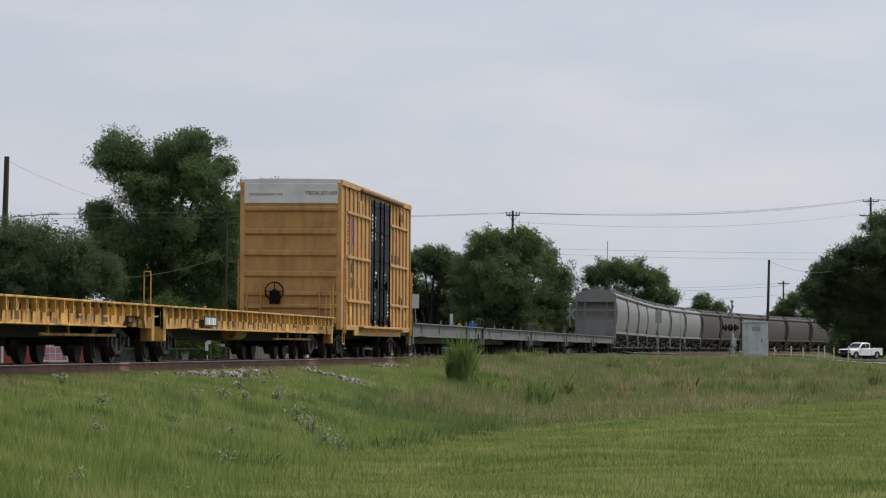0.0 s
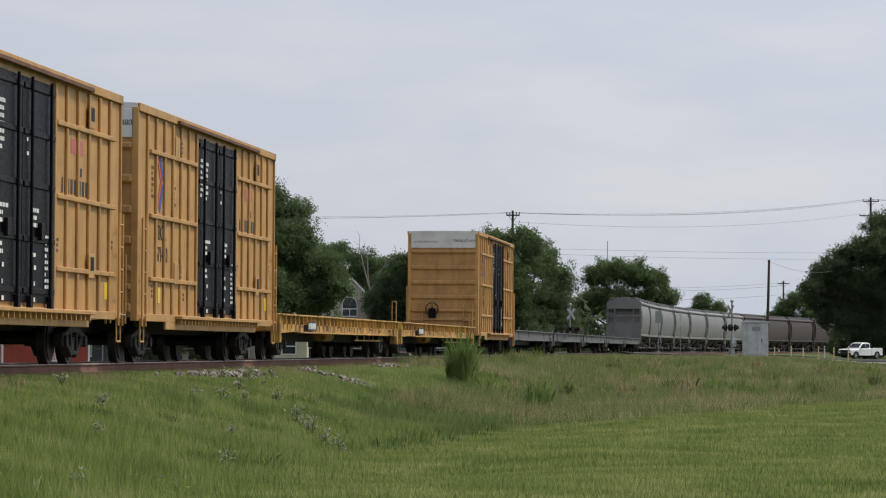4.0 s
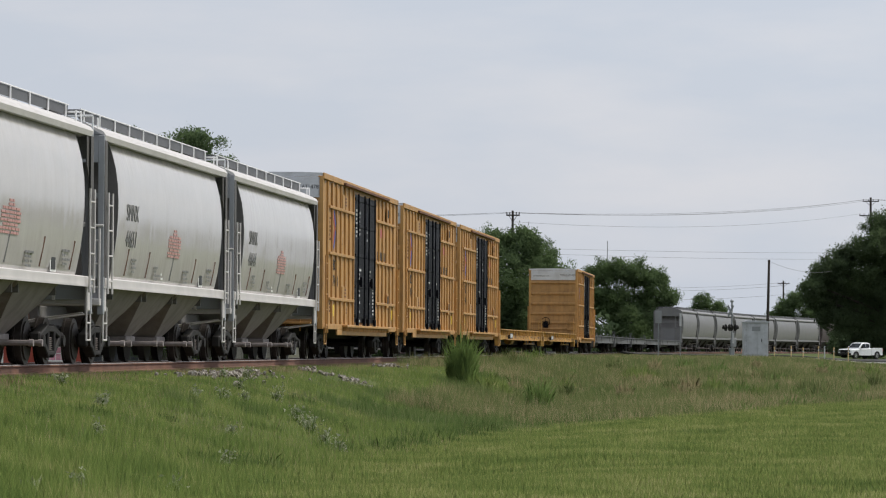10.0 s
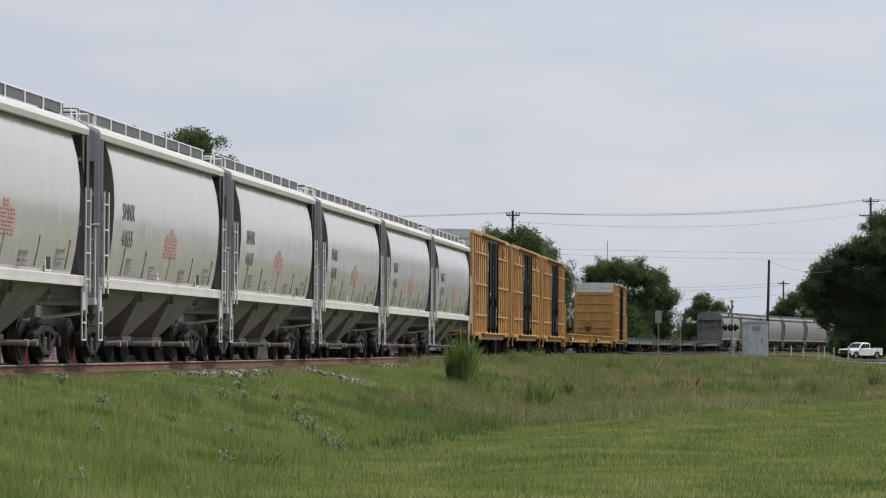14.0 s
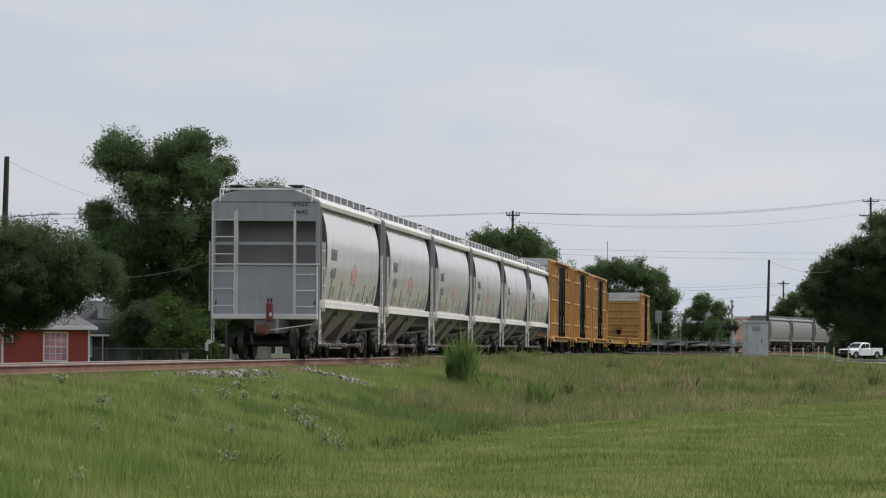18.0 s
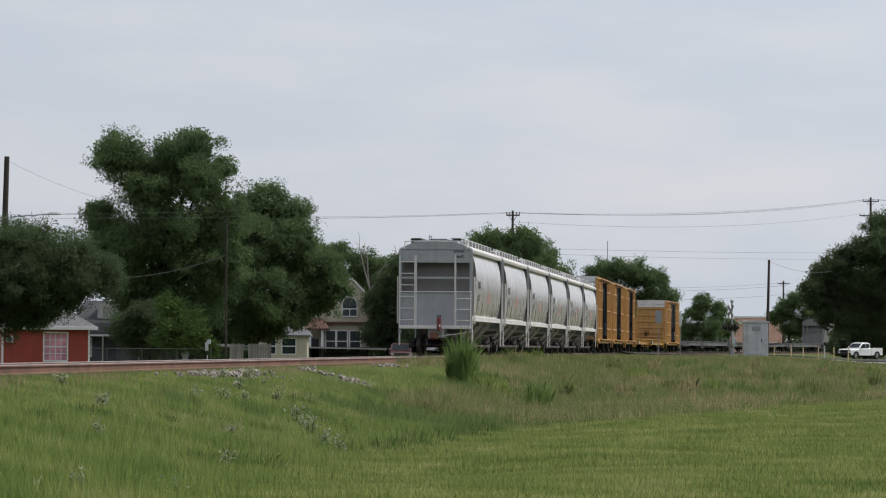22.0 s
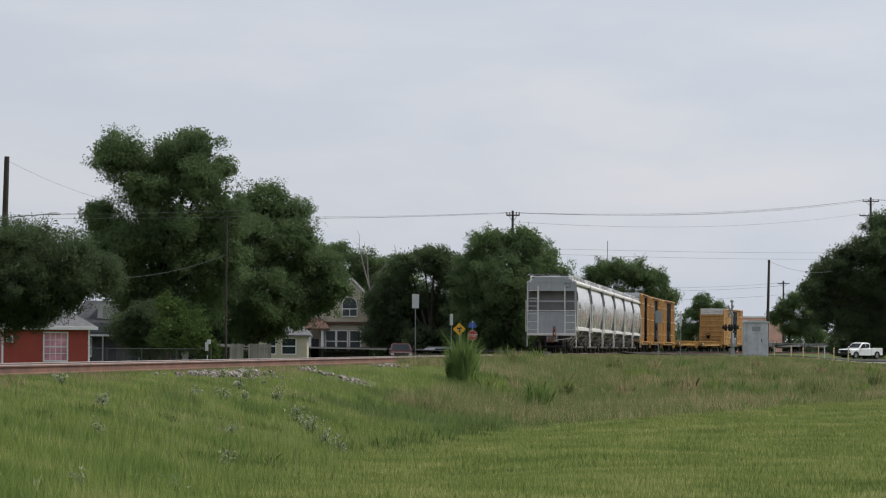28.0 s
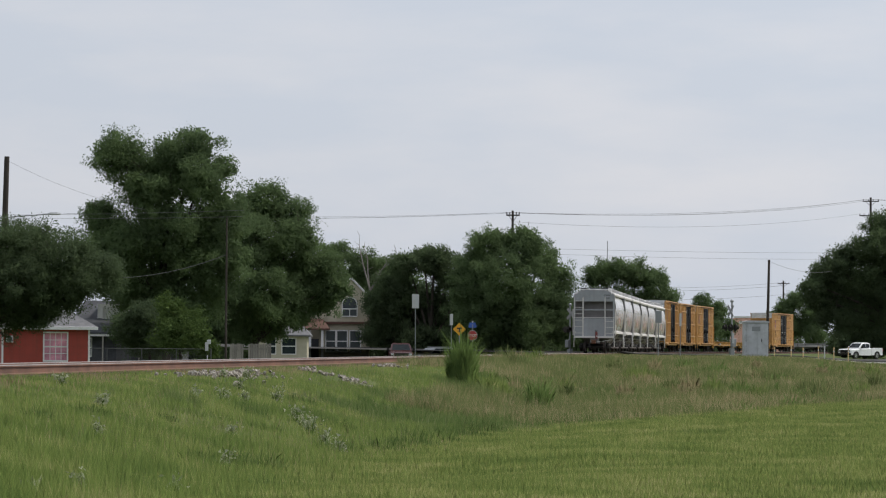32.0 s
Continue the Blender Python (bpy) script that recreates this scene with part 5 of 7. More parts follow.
def make_poles():
    make_utility_pole(5.96, 300, 12.1, [(11.70, -0.56, 0.61)])
    make_utility_pole(9.5, 333, 9.9, [], 0.12, "dark wooden pole hidden among crowns")
    make_utility_pole(51.69, 425, 12.4, [], 0.12, "dark wooden pole hidden among crowns")
    make_utility_pole(31.5, 595, 11.2, [], 0.12, "far dark wooden pole behind trees")
    make_utility_pole(52.79, 432, 19.17, [(18.69, -1.0, 1.0), (16.92, -1.4, 0.32)], 0.2)
    make_utility_pole(58.4, 600, 12.1, [(11.6, -1.0, 1.0)], 0.2, "far wooden utility pole with a crossarm")
    make_utility_pole(24.28, 262, 7.05, [], 0.13, "bare dark wooden pole beside the signal cabinet", 0.14)
    make_utility_pole(-27.15, 215, 11.9, [], 0.24, "dark wooden pole above the shade tree", 0.3)
    make_utility_pole(-11.75, 190, 7.3, [], 0.07, "slim dark pole beside the big tree")
    for dx in (-0.6, -0.25, 0.6):
        wire_run("power_line", (5.96 + dx, 300, 11.93), (52.79 + dx, 432, 18.95), 0.65 + abs(dx) * 0.4)
        wire_run("power_line", (5.96 + dx, 300, 11.93), (-32 + dx, 300, 11.6), 0.25 + abs(dx) * 0.35, 0.008)
        wire_run("power_line", (52.79 + dx, 432, 18.95), (84 + dx, 470, 20.2), 0.3)
    wire_run("power_line", (5.98, 300, 11.14), (51.5, 432, 17.14), 0.95, 0.011)
    wire_run("power_line", (9.5, 333, 9.8), (51.69, 425, 12.15), 0.15, 0.012)
    wire_run("power_line", (9.5, 333, 9.3), (51.69, 425, 11.38), 0.2, 0.012)
    for z in (8.4, 8.0, 6.8):
        wire_run("power_line", (31.5, 595, z * 1.27), (58.4, 600, z * 1.27 + 1.1), 0.35, 0.018)
    wire_run("power_line", (24.4, 262, 6.95), (33.9, 305, 7.2), 0.4, 0.011)
    wire_run("power_line", (-26.9, 215, 11.7), (-17.5, 205, 8.3), 0.35, 0.008)
    wire_run("power_line", (-27, 215, 8.3), (-11.7, 205, 8.3), 0.05, 0.008)
    wire_run("power_line", (-27, 214, 8.1), (-11.7, 204, 7.9), 0.08, 0.008)
    wire_run("power_line", (-17.5, 190, 4.0), (-11.75, 190, 5.3), 0.25, 0.014)
    # street lamp on the shade tree's side
    lamp = empty("street_lamp", Matrix.Translation((-26.85, 210, gz(-26.85, 210))))
    z0 = gz(-26.85, 210)
    bar_part("pole", (0, 0, -0.3), (0, 0, 8.1 - z0), 0.07, GALV, lamp)
    bm = bmesh.new()
    pts = [Vector((0, 0, 7.9 - z0)), Vector((1.4, 0, 8.05 - z0)), Vector((2.4, 0, 8.12 - z0)), Vector((3.2, 0, 8.2 - z0))]
    for a, b in zip(pts, pts[1:]):
        add_bar(bm, a, b, 0.035, seg=6)
    part("arm", bm, GALV, lamp)
    bm = bmesh.new()
    add_loft(bm, [[(x, -w, z), (x, -w * 0.7, z + h), (x, w * 0.7, z + h), (x, w, z), (x, w * 0.6, z - h * 0.6), (x, -w * 0.6, z - h * 0.6)] for x, w, z, h in
                  ((3.1, 0.06, 8.18 - z0, 0.05), (3.3, 0.15, 8.19 - z0, 0.1), (3.7, 0.16, 8.2 - z0, 0.1), (3.9, 0.08, 8.19 - z0, 0.06))])
    part("lamp_head", bm, SIGN_WHITE, lamp, "pale cobra-head lamp")
    tagged(lamp, "grey street lamp with a cobra-head on a long arm", "street lamp")
    mast = empty("radio_mast", Matrix.Translation((42.3, 900, gz(42.3, 900))))
    bar_part("mast", (0, 0, -0.5), (0, 0, 29), 0.10, GALV, mast, seg=6)
    tagged(mast, "thin grey radio mast on the skyline", "mast")


make_poles()


# ---- houses beyond the line ----
def wall_with_openings(bm, x0, x1, z0, z1, y, thick, openings):
    """A wall along x with rectangular openings (x0, x1, z0, z1) through it."""
    xs = sorted({x0, x1, *[v for o in openings for v in o[:2]]})
    for a, b in zip(xs, xs[1:]):
        holes = sorted([o for o in openings if o[0] <= a + 1e-6 and o[1] >= b - 1e-6], key=lambda o: o[2])
        z = z0
        for o in holes:
            if o[2] > z:
                add_box(bm, (a, y, z), (b, y + thick, o[2]))
            z = o[3]
        if z < z1:
            add_box(bm, (a, y, z), (b, y + thick, z1))
    return bm


def make_window(parent, o, y, cols, rows, glass, trim=0.1, label=""):
    """A window in an opening: frame, bars, pane, sill."""
    x0, x1, z0, z1 = o
    bm = bmesh.new()
    for a, b in (((x0 - trim, z0 - trim), (x0, z1 + trim)), ((x1, z0 - trim), (x1 + trim, z1 + trim)), ((x0, z1), (x1, z1 + trim)), ((x0, z0 - trim), (x1, z0))):
        add_box(bm, (a[0], y - 0.05, a[1]), (b[0], y + 0.08, b[1]), 0.008)
    win = part("window", bm, WHITE_TRIM, parent, label)
    part("pane", add_box(bmesh.new(), (x0, y + 0.08, z0), (x1, y + 0.1, z1)), glass, win)
    for i in range(1, cols):
        x = x0 + (x1 - x0) * i / cols
        box_part("glazing_bar", (x - 0.02, y + 0.05, z0), (x + 0.02, y + 0.085, z1), WHITE_TRIM, win, bevel=0)
    for j in range(1, rows):
        z = z0 + (z1 - z0) * j / rows
        t = 0.04 if rows % 2 == 0 and j == rows // 2 else 0.02
        box_part("glazing_bar", (x0, y + 0.045, z - t), (x1, y + 0.083, z + t), WHITE_TRIM, win, bevel=0)
    return win


def slab_roof(name, corners_low, ridge, material, parent, thick=0.12):
    """A hip or gable roof over four eave corners (x0, x1, y0, y1, z) with a ridge (x0, x1, y, z)."""
    x0, x1, y0, y1, z = corners_low
    r0, r1, ry, rz = ridge
    bm = bmesh.new()
    low = [bm.verts.new(p) for p in ((x0, y0, z), (x1, y0, z), (x1, y1, z), (x0, y1, z))]
    top = [bm.verts.new(p) for p in ((r0, ry, rz), (r1, ry, rz))]
    bm.faces.new((low[0], low[1], top[1], top[0]))
    bm.faces.new((low[1], low[2], top[1]))
    bm.faces.new((low[2], low[3], top[0], top[1]))
    bm.faces.new((low[3], low[0], top[0]))
    under = [bm.verts.new((v.co.x, v.co.y, z - thick)) for v in low]
    for i in range(4):
        bm.faces.new((low[i], under[i], under[(i + 1) % 4], low[(i + 1) % 4]))
    bm.faces.new(under)
    bmesh.ops.recalc_face_normals(bm, faces=bm.faces)
    return part(name, bm, material, parent)


def make_red_house():
    g = -1.25
    h = empty("house", Matrix.Translation((-22.6, 200, g)) @ Matrix.Rotation(radians(8), 4, "Z"))
    x0, x1 = -2.55, 2.45
    win = (-0.12, 1.14, 0.72, 2.26)
    bm = wall_with_openings(bmesh.new(), x0, x1, -0.2, 2.50, 0, 0.15, [win])
    part("front_wall", bm, RED_WALL, h, "red clapboard front wall")
    bm = add_box(bmesh.new(), (x0, 0.15, -0.2), (x0 + 0.15, 7, 2.5))
    part("side_wall", bm, RED_WALL, h)
    part("side_wall", add_box(bmesh.new(), (x1 - 0.15, 0.15, -0.2), (x1, 7, 2.5)), RED_WALL, h)
    part("back_wall", add_box(bmesh.new(), (x0 + 0.15, 6.85, -0.2), (x1 - 0.15, 7, 2.5)), RED_WALL, h)
    for i in range(15):
        z = 0.06 + i * 0.165
        for a, b in ((x0 + 0.1, -0.22), (1.24, x1 - 0.1)) if 0.6 < z < 2.36 else ((x0 + 0.1, x1 - 0.1),):
            box_part("clapboard", (a, -0.018, z), (b, -0.003, z + 0.15), RED_WALL, h, bevel=0)
    for x in (x0, x1 - 0.09):
        box_part("corner_trim", (x - 0.01, -0.04, -0.2), (x + 0.1, 0.0, 2.5), WHITE_TRIM, h, "white corner board")
    make_window(h, win, 0, 4, 4, CURTAIN, 0.09, "white sash window with pink patterned curtains")
    ac = part("air_conditioner", add_box(bmesh.new(), (-2.3, -0.3, 1.72), (-1.9, 0.0, 2.1), 0.02), WHITE_TRIM, h, "white window air conditioner")
    box_part("grille", (-2.26, -0.306, 1.76), (-1.94, -0.301, 2.06), SHINGLE_GREY, ac, bevel=0)
    slab_roof("roof", (x0 - 0.3, x1 + 0.45, -0.4, 7.4, 2.62), (x0 + 1.2, x1 - 1.05, 2.6, 3.55), SHINGLE_GREY, h)
    box_part("fascia", (x0 - 0.3, -0.43, 2.46), (x1 + 0.45, -0.4, 2.64), WHITE_TRIM, h, "white eave fascia")
    tagged(h, "small red clapboard house with white trim and grey roof", "house")


def make_grey_house():
    g = -1.25
    h = empty("house", Matrix.Translation((-21.6, 234, g)))
    bm = wall_with_openings(bmesh.new(), -3.2, 4.2, -0.2, 2.4, 0, 0.15, [(-2.6, -1.9, 0.9, 2.0), (-0.2, 0.8, 0, 2.1)])
    part("front_wall", bm, SHINGLE_DARK, h)
    part("back_wall", add_box(bmesh.new(), (-3.2, 6, -0.2), (4.2, 6.15, 2.4)), SHINGLE_DARK, h)
    for x in (-3.2, 4.05):
        part("side_wall", add_box(bmesh.new(), (x, 0.15, -0.2), (x + 0.15, 6, 2.4)), SHINGLE_DARK, h)
    box_part("door", (-0.2, 0.06, 0), (0.8, 0.1, 2.1), SHINGLE_GREY, h)
    make_window(h, (-2.6, -1.9, 0.9, 2.0), 0, 2, 2, GLASS_DARK)
    slab_roof("roof", (-3.6, 4.6, -1.6, 7, 2.45), (-2.6, 3.6, 3.0, 4.6), SHINGLE_DARK, h)
    box_part("porch_beam", (-3.4, -1.55, 2.18), (4.4, -1.4, 2.36), WHITE_TRIM, h)
    for x in (-3.3, -1.0, 1.4, 4.2):
        box_part("porch_post", (x, -1.55, -0.2), (x + 0.1, -1.42, 2.18), FENCE_WOOD, h)
    part("dormer", add_box(bmesh.new(), (-1.5, 0.4, 3.25), (0.5, 3.2, 4.35)), WHITE_TRIM, h, "white dormer")
    make_window(h, (-1.1, -0.15, 3.45, 4.1), 0.36, 2, 1, GLASS_DARK)
    tagged(h, "dark grey bungalow with a shaded porch and white dormer", "house")


def make_cream_house():
    h = empty("house", Matrix.Translation((-8.16, 312, -1.4)) @ Matrix.Rotation(radians(3), 4, "Z") @ Matrix.Scale(1.095, 4))
    low = [(-2.0, -1.28, 1.2, 2.85), (-1.1, -0.32, 1.2, 2.85), (-0.05, 0.75, 1.2, 2.85)]
    bm = wall_with_openings(bmesh.new(), -2.6, 1.4, -0.3, 3.55, 0, 0.2, low)
    part("front_wall", bm, CREAM, h, "cream stucco wall")
    for o in low:
        make_window(h, o, 0, 1, 2, GLASS_DARK, 0.09)
    # upper gable with the arched window
    bm = bmesh.new()
    prof = [(-1.95, 3.6), (1.35, 3.6), (1.35, 5.7), (0.0, 7.06), (-1.95, 5.5)]
    a = [bm.verts.new((x, 0.05, z)) for x, z in prof]
    b = [bm.verts.new((x, 0.3, z)) for x, z in prof]
    bm.faces.new(a)
    bm.faces.new(b[::-1])
    for i in range(5):
        bm.faces.new((a[i], b[i], b[(i + 1) % 5], a[(i + 1) % 5]))
    bmesh.ops.recalc_face_normals(bm, faces=bm.faces)
    part("gable", bm, CREAM, h, "cream gable")
    arch = [(-0.72, 4.05), (0.5, 4.05)] + [(-0.11 + 0.61 * math.cos(t), 5.0 + 0.61 * math.sin(t)) for t in [i * math.pi / 12 for i in range(13)]]
    bm = bmesh.new()
    add_loft(bm, [[(x, yy, z) for x, z in arch] for yy in (0.0, 0.045)])
    win = part("window", bm, GLASS_DARK, h, "arched upper window with dark greenish glass")
    bm = bmesh.new()
    for (xa, za), (xb, zb) in zip(arch, arch[1:] + arch[:1]):
        add_bar(bm, (xa, -0.01, za), (xb, -0.01, zb), 0.05, seg=6)
    part("window_frame", bm, WHITE_TRIM, win)
    box_part("glazing_bar", (-0.72, -0.03, 4.62), (0.5, 0.0, 4.7), WHITE_TRIM, win)
    box_part("glazing_bar", (-0.13, -0.03, 4.05), (-0.08, 0.0, 4.65), WHITE_TRIM, win)
    bm = bmesh.new()
    for (xa, za), (xb, zb) in (((-2.15, 5.42), (0.0, 7.16)), ((0.0, 7.16), (1.55, 5.6))):
        d = math.atan2(zb - za, xb - xa)
        m = Matrix.Translation((xa, 0, za)) @ Matrix.Rotation(-d, 4, "Y")
        add_box(bm, (0, -0.1, -0.06), (math.hypot(xb - xa, zb - za), 0.45, 0.08), 0.01, m)
    part("gable_trim", bm, WHITE_TRIM, h, "pale gable edge")
    part("eave_band", add_box(bmesh.new(), (-2.7, -0.35, 3.42), (1.6, 0.3, 3.62), 0.02), TERRACOTTA, h, "reddish tiled eave band")
    slab_roof("roof", (-4.4, 1.5, 0.32, 9, 5.0), (-3.0, -0.6, 4.5, 6.4), SHINGLE_GREY, h)
    part("body_wall", add_box(bmesh.new(), (-4.0, 0.4, -0.3), (1.35, 8.5, 4.95)), CREAM, h)
    # porch with red roof
    slab_roof("porch_roof", (-4.1, -1.75, -1.8, 0.0, 3.05), (-3.6, -2.3, -0.3, 3.85), TERRACOTTA, h)
    for x in (-3.35, -2.35):
        box_part("porch_column", (x - 0.1, -1.6, -0.3), (x + 0.1, -1.4, 3.0), WHITE_TRIM, h)
    box_part("porch_wall", (-4.1, -0.2, -0.3), (-3.6, 0.4, 3.0), CREAM, h)
    box_part("door", (-3.2, 0.3, 0.0), (-2.6, 0.39, 2.2), SHINGLE_DARK, h)
    tagged(h, "two-storey cream stucco house with arched window and red porch roof", "house")


def make_low_house():
    """Pale outbuilding between fence and porch."""
    h = empty("shed", Matrix.Translation((-13.0, 279, -1.25)))
    low = [(-1.0, -0.3, 1.0, 2.2), (0.25, 1.3, 1.0, 2.2)]
    part("front_wall", wall_with_openings(bmesh.new(), -1.6, 2.2, -0.3, 2.4, 0, 0.15, low), CREAM, h)
    part("core_wall", add_box(bmesh.new(), (-1.6, 0.2, -0.3), (2.2, 4, 2.4)), CREAM, h)
    for o in low:
        make_window(h, o, 0, 1, 2, GLASS_DARK, 0.07)
    slab_roof("roof", (-1.9, 2.5, -0.3, 4.3, 2.5), (-1.2, 1.8, 2.0, 3.3), SHINGLE_GREY, h)
    tagged(h, "low cream-coloured shed with dark windows under a tree", "shed")


def make_fences():
    f = empty("board_fence", Matrix.Translation((-13.05, 215, -1.28)))
    for i in range(18):
        x = i * 0.142
        if i in (6, 7):
            continue
        box_part("board", (x, 0, 0.0), (x + 0.125, 0.025, 1.76 + 0.03 * math.sin(i * 2.3)), FENCE_WOOD, f, bevel=0)
    for z in (0.4, 1.4):
        box_part("rail", (0, 0.025, z), (2.55, 0.07, z + 0.09), FENCE_WOOD, f)
    tagged(f, "weathered grey board fence with a gap", "fence")
    f = empty("chain_link_fence", Matrix.Translation((-22.4, 212, -1.28)))
    for i in range(5):
        bar_part("post", (i * 2.1, 0, -0.2), (i * 2.1, 0, 1.45), 0.028, FENCE_WIRE, f)
    bar_part("top_rail", (0, 0, 1.43), (8.4, 0, 1.43), 0.018, FENCE_WIRE, f)
    bm = bmesh.new()
    for i in range(70):
        for sg in (-1, 1):
            x = i * 0.12
            a, b = (x, 0, 0.05), (min(max(x + sg * 0.7, 0), 8.4), 0, 1.42)
            add_bar(bm, a, b, 0.0025, seg=3, caps=False)
    tagged(part("mesh_wire", bm, FENCE_WIRE, f), kind="stuff")
    tagged(f, "low galvanised chain-link fence behind the red house", "fence")


# ---- crossing ----
def crossbuck_boards(parent, z, s=1.0, mat=None):
    for ang in (45, -45):
        m = Matrix.Translation((0, -0.1 - (0.03 if ang > 0 else 0), z)) @ Matrix.Rotation(radians(ang), 4, "Y")
        part("crossbuck_board", add_box(bmesh.new(), (-0.61 * s, -0.01, -0.115), (0.61 * s, 0.01, 0.115), 0.004, m), mat or SIGN_WHITE, parent)


def make_crossing_signal(x, y, turn, label, mirrored=1):
    g = gz(x, y)
    sig = empty("crossing_signal", Matrix.Translation((x, y, g)) @ Matrix.Rotation(radians(turn), 4, "Z"))
    part("foundation", add_box(bmesh.new(), (-0.4, -0.4, -0.4), (0.4, 0.4, 0.16), 0.03), CONCRETE, sig)
    part("mast", add_bar(bmesh.new(), (0, 0, 0.1), (0, 0, 4.35), 0.065, seg=10), GALV, sig)
    part("junction_base", add_box(bmesh.new(), (-0.17, -0.17, 0.14), (0.17, 0.17, 0.7), 0.03), GALV, sig)
    crossbuck_boards(sig, 3.6, mat=GALV)
    arm = part("lamp_arm", add_bar(bmesh.new(), (-0.62, -0.12, 2.3), (0.62, -0.12, 2.3), 0.035, seg=8), STEEL_DARK, sig)
    for k in (-1, 1):
        for back in (-1, 1):
            yy = -0.12 + back * 0.16
            bm = bmesh.new()
            add_bar(bm, (k * 0.46, yy, 2.3), (k * 0.46, yy + back * 0.02, 2.3), 0.27, seg=20)
            add_bar(bm, (k * 0.46, yy, 2.3), (k * 0.46, yy + back * 0.24, 2.34), 0.13, 0.16, seg=14, caps=False)
            unit = part("lamp_unit", bm, STEEL_DARK, sig, "black lamp hood, unlit")
            part("lens", add_bar(bmesh.new(), (k * 0.46, yy + back * 0.02, 2.3), (k * 0.46, yy + back * 0.035, 2.3), 0.11, seg=14), LENS_DARK, unit)
    bm = bmesh.new()
    bmesh.ops.create_uvsphere(bm, u_segments=10, v_segments=6, radius=0.14, matrix=Matrix.Translation((0, 0, 4.36)))
    part("bell", bm, GALV, sig)
    part("mechanism", add_box(bmesh.new(), (mirrored * 0.1, -0.2, 0.8), (mirrored * 0.42, 0.2, 1.45), 0.04), GALV, sig)
    return tagged(sig, label, "crossing signal", "crossing signals")


def make_post_sign(x, y, top, w, h, mat, label, name="road_sign", post=0.03, turn=0.0, post_mat=None):
    """Flat rectangular sign on a post."""
    g = gz(x, y)
    s = empty(name, Matrix.Translation((x, y, g)) @ Matrix.Rotation(radians(turn), 4, "Z"))
    part("post", add_box(bmesh.new(), (-post, -post, -0.3), (post, post, top - g - 0.02), 0.006), post_mat or GALV, s)
    panel = part("panel", add_box(bmesh.new(), (-w / 2, -post - 0.015, top - g - h), (w / 2, -post - 0.002, top - g), 0.003), mat, s)
    return tagged(s, label, "road sign"), panel


def polygon_plate(n, r, y, thick, turn=0.0):
    bm = bmesh.new()
    ring = [(r * math.sin(turn + i * 2 * math.pi / n), r * math.cos(turn + i * 2 * math.pi / n)) for i in range(n)]
    add_loft(bm, [[(px, yy, pz) for px, pz in ring] for yy in (y, y + thick)])
    return bm


